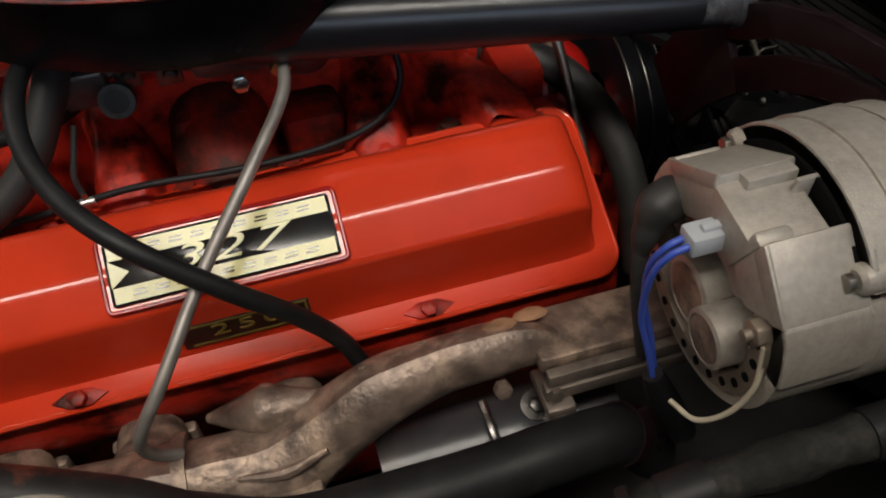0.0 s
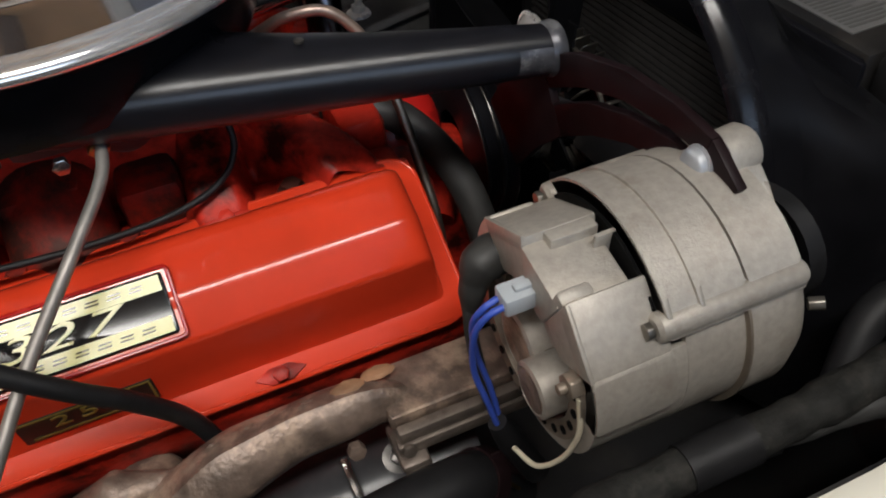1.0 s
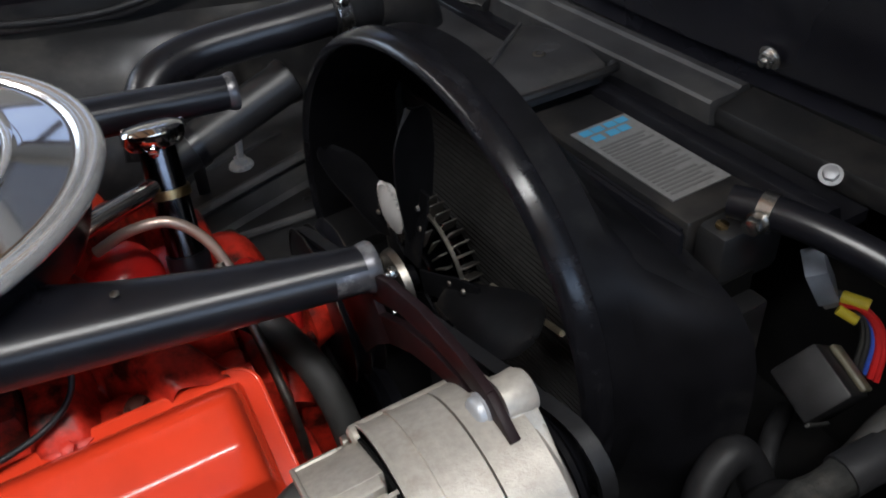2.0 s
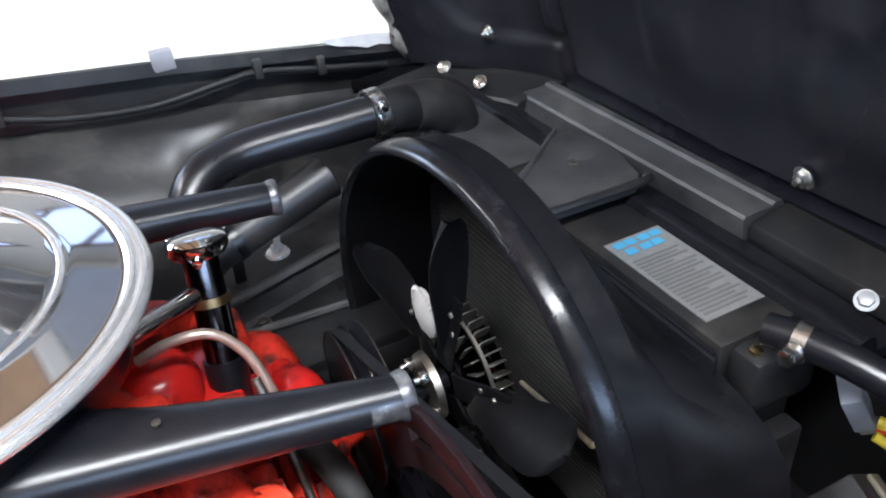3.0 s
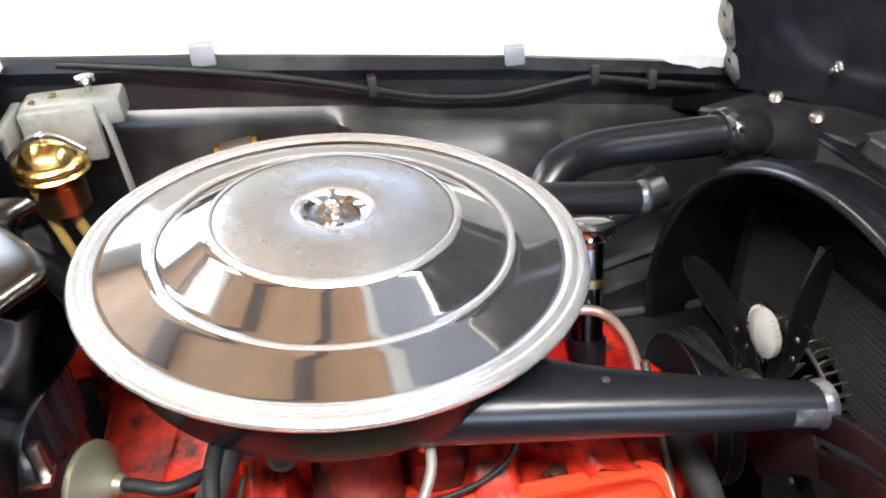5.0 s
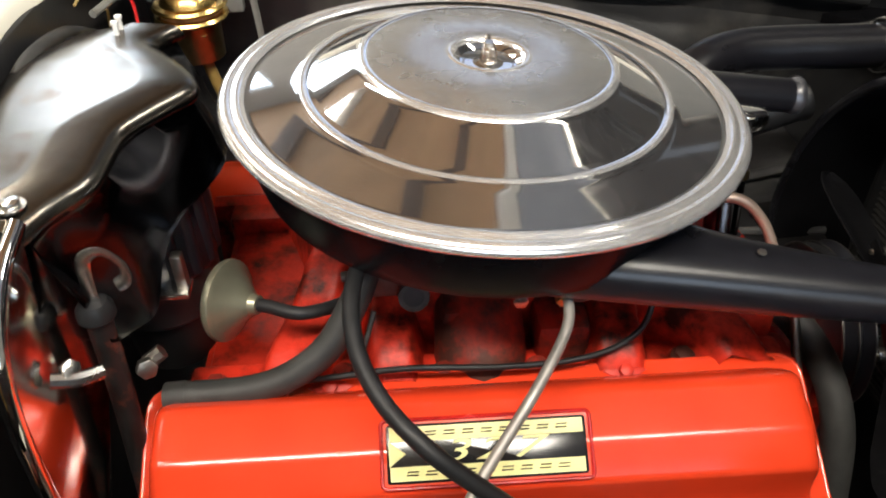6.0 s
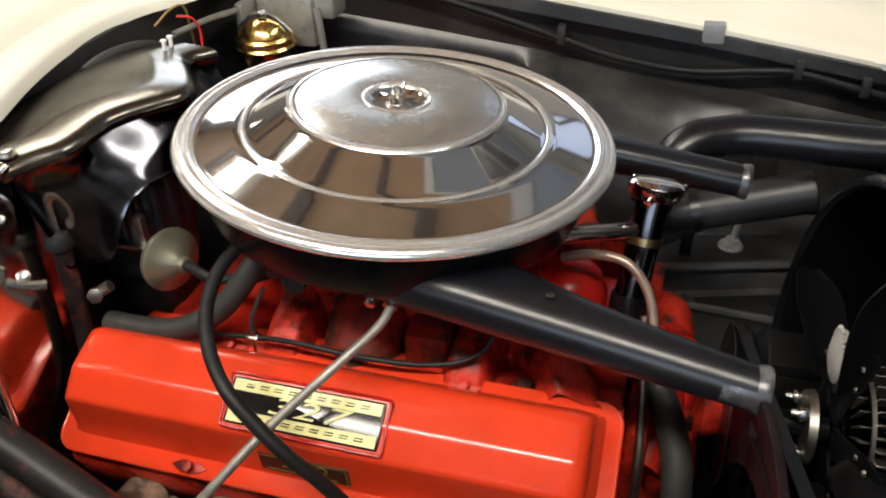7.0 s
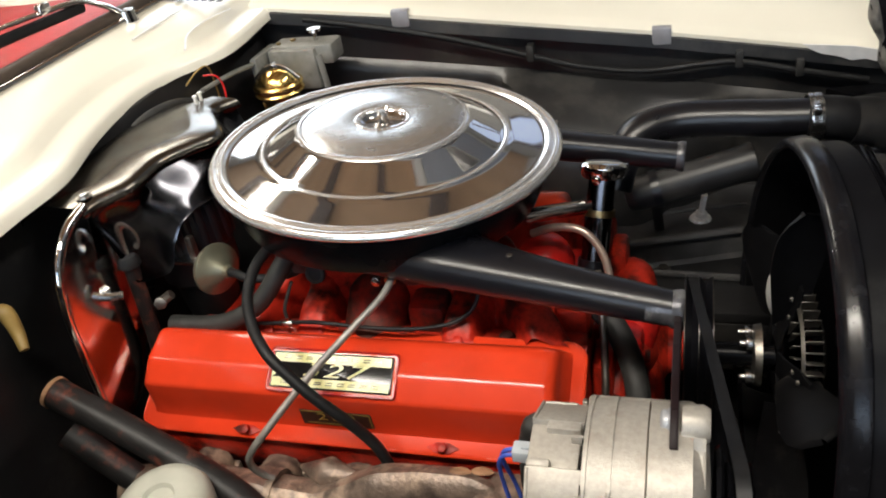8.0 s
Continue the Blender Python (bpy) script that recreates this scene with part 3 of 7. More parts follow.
def bay():
    # inner panels of the engine bay
    def inner_wall(side):
        rings = []
        for i in range(89):
            x = -0.41 + 1.32 * i / 88
            y, z = fy(x) if side > 0 else near_y(x), fz(x)
            rise, fall = max(0.0, min(1.0, (x - 0.025) / 0.045)), max(0.0, min(1.0, ((0.42 if side > 0 else 0.6) - x) / 0.16))
            bulge = rise * rise * (3 - 2 * rise) * fall
            k = bulge * (0.15 if side > 0 else 0.05)
            rings.append([(x, side * (y + a), zz) for a, zz in (
                (0.012, z - 0.004), (-0.006, z - 0.012), (-0.008, z - 0.03), (0.01, z - 0.034), (0.012, z - 0.09), (0.004 - k * 0.1, z - 0.1), (-k * 0.35, z - 0.112), (-k * 0.7, z - 0.14),
                (-k * 0.93, z - 0.19), (-k, z - 0.25), (-k * 0.9, z - 0.36), (0.0 - k * 0.6, 0.3), (0.02, 0.3), (0.025, z - 0.02))])
        return skin(rings)
    for side in (1, -1):
        part("inner_fender", inner_wall(side), FENDER_BLACK, car, "black inner fender with a rounded wheel housing")
    part("firewall", box(-0.42, -0.39, -0.6, 0.6, 0.25, 0.9, 0.005), BLACK_DULL, car, "black firewall")
    part("bay_floor", box(-0.42, 0.92, -0.62, 0.62, 0.22, 0.25), BLACK_DULL, car, "dark floor of the engine bay")
    part("hinge_channel", skin([[(hood_x(y) - 0.02, y, 0.704), (hood_x(y) + 0.05, y, 0.71), (hood_x(y) + 0.1, y, 0.702), (hood_x(y) + 0.1, y, 0.69), (hood_x(y) - 0.02, y, 0.69)] for y in np.linspace(-0.52, 0.52, 21)]), DRUM_BLACK, car, "black channel under the hood hinge")
    part("nose", skin([[(hood_x(y) + 0.102, y, 0.703), (1.12, y, 0.62), (1.2, y, 0.5), (1.18, y, 0.3), (1.15, y, 0.3), (1.1, y, 0.56), (hood_x(y) + 0.102, y, 0.69)] for y in np.linspace(-0.5, 0.5, 21)]), WHITE, car, "cream white nose panel ahead of the hood hinge")
    part("nose_panel", box(0.88, 0.91, -0.56, 0.56, 0.25, 0.68, 0.01), BLACK_DULL, car, "dark panel behind the grille")
    # shelf and frame rail beside the engine
    shelf = part("side_shelf", plate([(0.1, 0.27), (0.265, 0.317), (0.42, 0.362), (0.52, 0.385), (0.52, 0.52), (0.1, 0.52)], Matrix.Translation((0, 0, 0.51)), 0.022, 0.002), DUSTY, car, "dusty black frame shelf")
    part("shelf_lip", tube([(0.1, 0.272, 0.534), (0.265, 0.319, 0.534), (0.42, 0.364, 0.534), (0.52, 0.387, 0.534)], 0.0085, 10, 4, flat=0.8), DUSTY, shelf)
    part("shelf_rib", tube([(0.2, 0.4, 0.532), (0.3, 0.42, 0.533), (0.43, 0.45, 0.533)], 0.008, 8, 4, flat=0.6), DUSTY, shelf)
    part("shelf_face", skin([[(x, y - 0.004, 0.525), (x, y - 0.012, 0.49), (x, y - 0.016, 0.49), (x, y + 0.01, 0.525)] for x, y in ((0.1, 0.275), (0.265, 0.322), (0.42, 0.367), (0.52, 0.39))]), DUSTY, shelf)
    lower = part("lower_shelf", plate([(0.1, 0.2), (0.5, 0.2), (0.5, 0.4), (0.1, 0.33)], Matrix.Translation((0, 0, 0.472)), 0.018, 0.002), BLACK_DULL, car, "dusty black lower ledge")
    part("lower_lip", tube([(0.1, 0.3, 0.493), (0.27, 0.294, 0.495), (0.42, 0.284, 0.495), (0.5, 0.28, 0.494)], 0.006, 8, 4), DUSTY, lower)
    part("ledge_bolt", hex_bolt((0.3, 0.31, 0.49), (0, 0, 1), 0.008, 0.006, 0.012), STEEL_DULL, lower)
    part("drain_hole", lathe([(0.0055, 0.0), (0.008, 0.001), (0.0055, 0.002)], Matrix.Translation((0.42, 0.325, 0.49)), 16), BLACK, lower)
    part("frame_web", box(0.1, 0.5, 0.2, 0.215, 0.38, 0.471, 0.004), BLACK_DULL, car)
    # flange clips on the edge of the fender
    for x in (-0.13, 0.29):
        y, z = fy(x), fz(x)
        part("fender_clip", merge(box(x - 0.015, x + 0.015, y - 0.006, y + 0.006, z + 0.001, z + 0.004, 0.001), box(x - 0.015, x + 0.015, y - 0.009, y - 0.004, z - 0.024, z + 0.003, 0.001)), GREY_CLIP, car, "grey folded clip on the fender lip")
    # pressed ledge along the hinge, with a raised step, and the flange that runs on to the corner
    ys = np.linspace(-0.08, 0.3, 30)

    def across(y, pairs):
        return [(hood_x(y) + a, y, 0.72 + b) for a, b in pairs]
    ledge = part("hinge_ledge", skin([across(y, ((-0.056 + 0.012 * max(0, (y - 0.29) / 0.01), 0.0), (-0.053, 0.003), (-0.018, 0.004), (-0.0145, 0.0075), (-0.006, 0.0075), (-0.003, 0.003), (0.0, -0.004), (0.0, -0.03), (-0.053, -0.03))) for y in ys]), DUSTY, car, "dusty pale ledge along the hood hinge")
    part("hinge_flange", skin([across(y, ((-0.06, -0.016), (-0.056, -0.012), (-0.02, -0.006), (0.02, -0.002), (0.02, -0.03), (-0.056, -0.03))) for y in np.linspace(0.302, 0.47, 16)]), BLACK_DULL, car, "black hinge flange")
    part("hinge_flange", skin([across(y, ((-0.05, -0.012), (-0.047, -0.006), (-0.02, 0.0), (0.0, 0.002), (0.0, -0.03), (-0.047, -0.03))) for y in np.linspace(-0.45, -0.082, 24)]), BLACK_DULL, car, "black hinge flange")
    for p in ((0.681, 0.361, 0.724), (0.66, 0.432, 0.727), (0.752, -0.226, 0.716)):
        part("hinge_bolt", merge(hex_bolt(p, (-0.5, -0.3, 0.8), 0.0075, 0.007, 0.0105)), GREY_BOLT if p[1] < 0 else STEEL, car, "plated hinge bolt")
    # upper rail in front of the radiator
    rail = [[(0.694 - 0.08 * y + a, y, 0.712 + b) for a, b in ((-0.012, -0.03), (-0.012, -0.004), (-0.008, 0.003), (0.0, 0.005), (0.008, 0.003), (0.012, -0.006), (0.016, -0.016), (0.05, -0.017), (0.05, -0.03))] for y in np.linspace(-0.262, 0.48, 31)]
    part("upper_rail", skin(rail), BLACK, car, "black rolled rail across the nose")


bay()


# ---- radiator, shroud and fan ----
FAN = Vector((0.452, 0.014, 0.572))


def radiator():
    t = thing("radiator", (0.62, 0.02, 0.25), "black radiator with a flat top panel and a warning label", "radiator")
    part("core_frame", box(0.59, 0.66, 0.30, 0.33, 0.25, 0.66, 0.004), BLACK_DULL, t)
    part("core_frame", box(0.59, 0.65, -0.262, -0.24, 0.25, 0.64, 0.004), BLACK_DULL, t)
    fins = bmesh.new()
    for k in range(42):
        z = 0.27 + k * 0.0092
        v = [fins.verts.new(q) for q in ((0.6005, -0.24, z), (0.6005, 0.3, z), (0.6058, 0.3, z + 0.0036), (0.6058, -0.24, z + 0.0036), (0.6005, -0.24, z + 0.0026), (0.6005, 0.3, z + 0.0026))]
        fins.faces.new((v[0], v[1], v[5], v[4]))
        fins.faces.new((v[4], v[5], v[2], v[3]))
    # near-black block paints the deep shade between the fins
    part("core", box(0.606, 0.65, -0.24, 0.3, 0.26, 0.66), RECESS_BLACK, t)
    tagged(part("cooling_fin", fins, FIN, t, "fine dusty black cooling fins"), kind="stuff")
    tank = part("top_panel", box(0.607, 0.694, -0.2, 0.335, 0.64, 0.706, 0.006), BLACK_DULL, t, "dusty black top panel")
    part("side_plate", box(0.6, 0.69, 0.16, 0.345, 0.7062, 0.7095, 0.001), DUSTY, tank, "dusty grey plate")
    part("rear_lip", box(0.588, 0.594, -0.21, 0.32, 0.65, 0.708, 0.002), BLACK, t)
    part("rear_lip", box(0.598, 0.602, -0.2, 0.32, 0.65, 0.704, 0.001), BLACK, t)
    part("end_cap", box(0.61, 0.685, -0.238, -0.203, 0.645, 0.71, 0.009), BLACK_DULL, t)
    part("cap_bolt", hex_bolt((0.622, -0.222, 0.7095), (0, 0, 1), 0.006, 0.004), BRASS_FIT, t)
    part("label", plate([(0.0, 0.0), (0.068, 0.0), (0.068, 0.142), (0.0, 0.142)], Matrix.Translation((0.619, -0.169, 0.7065)), 0.0012), LABEL, tank, "grey printed warning label with a blue band")
    for y, cuts in ((-0.0405, (0.0, 0.014, 0.03, 0.044)), (-0.054, (0.004, 0.022, 0.036))):
        for c in cuts:
            part("label_band", box(0.625 + c, 0.625 + c + 0.0125, y, y + 0.0095, 0.708, 0.7084), LABEL_BLUE, tank)
    rows = [box(0.624, 0.624 + w, y, y + 0.0028, 0.708, 0.7083) for y, w in zip(np.arange(-0.162, -0.062, 0.0056), (0.05, 0.056, 0.047, 0.058, 0.052, 0.03, 0.055, 0.057, 0.049, 0.058, 0.041, 0.056, 0.053, 0.058, 0.035, 0.057, 0.05, 0.055))]
    part("print_line", merge(*rows), LABEL_INK, tank)
    # the whole radiator stands slightly askew, in line with the hood hinge
    for ob in t.children_recursive:
        for v in ob.data.vertices:
            v.co.x -= 0.07 * (v.co.y + 0.1)
    # stamped bracket that clamps the top
    outline = [(0.574, 0.094), (0.562, 0.034), (0.567, 0.022), (0.69, 0.02), (0.702, 0.032), (0.712, 0.085), (0.708, 0.128), (0.694, 0.158), (0.676, 0.164)]
    br = part("bracket", merge(plate(outline, Matrix.Translation((0, 0, 0.7285)), 0.0055, 0.0018), plate([(0.562, 0.036), (0.566, 0.024), (0.69, 0.0205), (0.69, 0.0245), (0.57, 0.028), (0.5665, 0.037)], Matrix.Translation((0, 0, 0.7195)), 0.01, 0.001)), DUSTY, t, "dusty black stamped bracket on the radiator top")
    part("bracket_leg", box(0.69, 0.71, 0.03, 0.075, 0.7, 0.7285, 0.003), BLACK_DULL, br)
    part("bracket_leg", box(0.666, 0.7, 0.12, 0.155, 0.7, 0.7285, 0.003), BLACK_DULL, br)
    part("bracket_dent", lathe([(0.0, 0.0012), (0.008, 0.0016), (0.014, 0.0012), (0.018, 0.0)], Matrix.Translation((0.672, 0.1, 0.7338)) @ Matrix.Diagonal((1.0, 0.6, 1, 1)), 20), DUSTY, br)
    part("bracket_lip", tube([(0.566, 0.034, 0.734), (0.573, 0.02, 0.736), (0.69, 0.015, 0.736), (0.706, 0.026, 0.733), (0.712, 0.04, 0.722)], 0.005, 8), BLACK_DULL, br)
    part("bracket_edge", tube([(0.576, 0.084, 0.734), (0.63, 0.128, 0.735), (0.68, 0.168, 0.735)], 0.003, 8), DUSTY, br)
    part("bracket_hole", lathe([(0.005, 0.0), (0.0075, 0.001), (0.005, 0.002)], Matrix.Translation((0.656, 0.092, 0.734)), 16), STEEL_DULL, br)


radiator()


def shroud():
    t = thing("fan_shroud", (0.52, 0.0, 0.26), "black moulded fan shroud with a rolled lip", "fan shroud")
    n = 72
    c = Vector((0.449, 0.014, 0.554))

    def ring(r, dx):
        out = []
        for k in range(n):
            a = 2 * math.pi * k / n
            y, z = c.y + r * math.cos(a), c.z + r * math.sin(a)
            out.append(Vector((c.x - 0.089 * (y - c.y) + 0.052 * (z - c.z) + dx, y, z)))
        return out

    def square(x, y0, y1, z0, z1, r):
        out = []
        for k in range(n):
            a = 2 * math.pi * k / n
            dy, dz = math.cos(a), math.sin(a)
            h = (y1 - y0) / 2, (z1 - z0) / 2
            q = (abs(dy / h[0]) ** r + abs(dz / h[1]) ** r) ** (-1 / r)
            out.append(Vector((x, (y0 + y1) / 2 + q * dy, (z0 + z1) / 2 + q * dz)))
        return out
    r0, s0 = ring(0.274, 0.012), square(0.612, -0.305, 0.325, 0.255, 0.682, 7)
    mids = [[a.lerp(b, f) for a, b in zip(r0, s0)] for f in (0.25, 0.5, 0.75)]
    outer = [ring(0.2665, 0.0), ring(0.268, -0.004), ring(0.271, -0.006), ring(0.2745, -0.0045), ring(0.276, 0.0), ring(0.2745, 0.005), ring(0.2745, 0.012), ring(0.2745, 0.05), *mids[1:], s0]
    inner = [ring(0.266, 0.0), ring(0.268, 0.05), square(0.6, -0.295, 0.319, 0.261, 0.687, 7)]
    part("body", skin(outer, caps=False), SHROUD_BLACK, t)
    lip = [ring(0.2655, -0.002), ring(0.2672, -0.0064), ring(0.2695, -0.008), ring(0.274, -0.0072), ring(0.278, -0.0035), ring(0.2805, 0.003), ring(0.2818, 0.011), ring(0.281, 0.0165), ring(0.279, 0.0185), ring(0.275, 0.019)]
    part("rolled_lip", skin(lip, closed=True, caps=False), SATIN_LIP, t, "broad rolled satin lip")
    part("liner", skin(inner, caps=False), SHADED_LINER_BLACK, t)
    for a in (1.15, 1.24, 1.33, 1.42, 1.51):
        part("edge_rivet", lathe([(0, 0.003), (0.003, 0.002), (0.004, 0), (0, 0)], axis_to((0.48, 0.014 + 0.267 * math.cos(a), 0.554 + 0.267 * math.sin(a)), (0, -math.cos(a), -math.sin(a))), 8), STEEL_DULL, t)


shroud()


def fan():
    t = thing("cooling_fan", FAN, "black steel cooling fan with a finned viscous clutch", "fan")

    def spot(dx, a, r):
        y, z = math.cos(a) * r, math.sin(a) * r
        return FAN + Vector((dx - 0.089 * y + 0.052 * z, y, z))
    for deg in (18, 90, 162, 234, 306):
        a = radians(deg)
        rings = []
        for i in range(19):
            f = i / 18
            r = 0.058 + 0.146 * f
            w = 0.018 + 0.017 * min(1, f * 1.7)
            if f > 0.76:
                w *= math.sqrt(max(0.004, 1 - ((f - 0.76) / 0.24) ** 2))
            tw = radians(66 - 10 * f)
            q = spot(-0.008, a, r)
            tan = Vector((0, -math.sin(a), math.cos(a)))
            u = -tan * math.cos(tw) + Vector((1, 0, 0)) * math.sin(tw)
            nrm = Vector((1, 0, 0)) * math.cos(tw) + tan * math.sin(tw)
            sec = [q + u * w * s + nrm * 0.006 * s * s for s in (-1, -0.5, 0, 0.5, 1)]
            sec += [q + u * w * s + nrm * (0.006 * s * s + 0.0018) for s in (1, 0.5, 0, -0.5, -1)]
            rings.append(sec)
        b = part("blade", skin(rings), FAN_BLACK, t)
        part("spider_arm", skin([[spot(d + 0.001 * k, a - o, r), spot(d + 0.001 * k, a + o, r), spot(d + 0.003 + 0.001 * k, a + o, r), spot(d + 0.003 + 0.001 * k, a - o, r)] for k, (r, o, d) in enumerate(((0.024, 0.6, -0.014), (0.05, 0.3, -0.012), (0.08, 0.19, -0.004), (0.105, 0.1, 0.0)))]), FAN_BLACK, b)
        for r, o in ((0.066, 0.12), (0.066, -0.12), (0.09, 0.06), (0.09, -0.06)):
            part("rivet", lathe([(0, 0.004), (0.0028, 0.003), (0.0036, 0), (0, 0)], axis_to(spot(-0.004, a + o, r), (-1, 0, 0)), 8), STEEL_DULL, b)
    centre = FAN + Vector((0.002, 0.0, 0.004))
    m = axis_to(centre, (1, 0.089, -0.052))
    body = part("clutch", lathe([(0, -0.012), (0.034, -0.012), (0.04, -0.004), (0.06, 0.002), (0.07, 0.008), (0.074, 0.012), (0.074, 0.022), (0.05, 0.032), (0.02, 0.036), (0, 0.037)], m, 48), DARK_CHROME, t, "dark oily clutch body")
    for k in range(44):
        ang = 2 * math.pi * k / 44
        part("clutch_fin", moved(box(-0.001, 0.001, 0.072, 0.089, 0.002, 0.02, 0.0004, 1), m @ Matrix.Rotation(ang, 4, "Z")), STEEL_DULL, body)
    for k in range(26):
        part("inner_fin", moved(box(-0.0009, 0.0009, 0.036, 0.062, -0.006, 0.006, 0.0004, 1), m @ Matrix.Rotation(2 * math.pi * k / 26, 4, "Z")), STEEL_DULL, body)
    part("clutch_ring", lathe([(0.079, -0.002), (0.0815, -0.002), (0.0815, 0.002), (0.079, 0.002), (0.079, -0.002)], m, 56), STEEL_DULL, body)
    hub = part("hub_flange", lathe([(0, -0.03), (0.012, -0.03), (0.013, -0.012), (0.037, -0.01), (0.039, -0.002), (0, -0.002)], axis_to(FAN + Vector((-0.026, 0, 0)), (1, 0, 0)), 32), STEEL_DULL, t)
    for k in range(4):
        a = radians(25 + 90 * k)
        p = FAN + Vector((-0.036, math.cos(a) * 0.03, math.sin(a) * 0.03))
        part("hub_bolt", merge(hex_bolt(p, (-1, 0, 0), 0.0085, 0.009), lathe([(0, 0.018), (0.004, 0.017), (0.005, 0), (0, 0)], axis_to(p, (-1, 0, 0)), 10)), STEEL, hub, "bright plated hub bolt")
    # pale fluted lobe of the clutch rim
    a = radians(69)
    out, side = Vector((0, math.cos(a), math.sin(a))), Vector((0, -math.sin(a), math.cos(a)))
    mid = spot(-0.018, a, 0.08)
    rings = []
    for i in range(1, 9):
        r = i / 8
        rings.append([mid + out * 0.028 * r * math.cos(2 * math.pi * k / 40) + side * 0.027 * r * math.sin(2 * math.pi * k / 40)
                      + Vector((-0.007 * (1 - r * r) - 0.0008 * math.cos(r * math.sin(2 * math.pi * k / 40) * 28), 0, 0)) for k in range(40)])
    rings.append([q + Vector((0.006, 0, 0)) for q in rings[-1]])
    part("pale_lobe", skin(rings), PALE_ALU, body, "pale fluted metal", 50)
    for k in range(15):
        e = radians(-78 + 156 * k / 14)
        q = mid + out * 0.028 * math.cos(e) + side * 0.027 * math.sin(e)
        part("pale_tooth", tube([q + Vector((-0.001, 0, 0)), q + (q - mid).normalized() * 0.0035 + Vector((0.001, 0, 0))], 0.0011, 6, smooth=False), PALE_ALU, body)


fan()
solo("wooden_dowel", tube([(0.575, 0.085, 0.43), (0.53, -0.135, 0.56)], 0.0035, 8, smooth=False), CREAM, "thin pale wooden dowel lying before the radiator", "dowel")


def pulleys():
    t = thing("fan_pulley", (0.39, 0.014, 0.5), "black stamped double-groove fan pulley", "pulley")
    m = axis_to((0.334, 0.02, 0.578), (1, 0, 0))
    part("rim", lathe([(0.03, 0.0), (0.078, 0.0), (0.084, 0.002), (0.074, 0.009), (0.084, 0.016), (0.086, 0.018), (0.076, 0.025), (0.086, 0.032), (0.08, 0.034), (0.05, 0.03), (0.02, 0.036), (0.02, 0.03), (0.05, 0.024), (0.03, 0.004), (0.03, 0.0)], m, 56), BLACK, t)
    for dx in (0.001, 0.017, 0.033):
        part("worn_edge", lathe([(0.0835, dx - 0.0008), (0.0862, dx - 0.0006), (0.0866, dx + 0.0006), (0.0835, dx + 0.0008)], m, 56), OILY_STEEL, t, "worn rim edge")
    part("shaft", tube([(0.32, 0.014, 0.572), (0.44, 0.014, 0.572)], 0.014, 16, smooth=False), DRUM_BLACK, t)
    b = thing("drive_belt", (0.39, -0.2, 0.4), "black rubber drive belt between pulleys", "belt")
    pul = [((0.02, 0.578), 0.083), ((-0.355, 0.735), 0.036), ((0.014, 0.36), 0.085)]
    # outer tangents in order round the three pulleys
    pts = []
    for i in range(3):
        (c0, r0), (c1, r1) = pul[i], pul[(i + 1) % 3]
        d = Vector((c1[0] - c0[0], c1[1] - c0[1]))
        base = math.atan2(d.y, d.x)
        off = math.acos((r0 - r1) / d.length)
        a = base - off
        pts.append((c0, r0, a, c1, r1))
    loop = []
    for i in range(3):
        c0, r0, a0, c1, r1 = pts[i]
        p0 = Vector((c0[0] + r0 * math.cos(a0), c0[1] + r0 * math.sin(a0)))
        p1 = Vector((c1[0] + r1 * math.cos(a0), c1[1] + r1 * math.sin(a0)))
        loop += [p0.lerp(p1, k / 8) for k in range(9)]
        a1 = pts[(i + 1) % 3][2]
        while a1 < a0:
            a1 += 2 * math.pi
        while a1 - a0 > 2 * math.pi:
            a1 -= 2 * math.pi
        loop += [Vector((c1[0] + r1 * math.cos(a0 + (a1 - a0) * k / 10), c1[1] + r1 * math.sin(a0 + (a1 - a0) * k / 10))) for k in range(1, 10)]
    cen = Vector((-0.1, 0.56))
    rings = []
    for p in loop:
        o = (p - cen).normalized() * 0.006
        rings.append([(0.346 + 0.085 * (0.02 - p.x) + 0.0055, p.x + o.x * 0.3, p.y + o.y * 0.3), (0.346 + 0.085 * (0.02 - p.x) - 0.0055, p.x + o.x * 0.3, p.y + o.y * 0.3), (0.346 + 0.085 * (0.02 - p.x) - 0.004, p.x - o.x, p.y - o.y), (0.346 + 0.085 * (0.02 - p.x) + 0.004, p.x - o.x, p.y - o.y)])
    rings.append(rings[0])
    part("belt", skin(rings, caps=False), RUBBER, b)
    c = thing("crank_pulley", (0.38, 0.014, 0.27), "black crankshaft pulley low on the engine", "pulley")
    part("rim", lathe([(0.0, 0.0), (0.08, 0.0), (0.088, 0.003), (0.078, 0.009), (0.088, 0.016), (0.08, 0.03), (0, 0.03)], axis_to((0.36, 0.014, 0.36), (1, 0, 0)), 48), BLACK, c)


pulleys()


# ---- engine ----
def engine_block():
    t = thing("engine_block", (0.0, 0.0, 0.3), "red painted V8 engine block and heads, grimy", "engine")
    part("block", merge(box(-0.27, 0.27, -0.15, 0.15, 0.3, 0.56, 0.01), box(0.26, 0.31, -0.11, 0.11, 0.34, 0.6, 0.02)), RED_CAST, t)
    for s in (-1, 1):
        sec = [(-0.1, 0.56), (-0.125, 0.69), (-0.135, 0.695), (-0.237, 0.63), (-0.24, 0.61), (-0.222, 0.56), (-0.16, 0.5)]
        part("cylinder_head", skin([[(x, -s * y if s > 0 else y, z) for y, z in sec] for x in (-0.268, -0.26, 0.228, 0.236)]), RED_CAST, t)


engine_block()


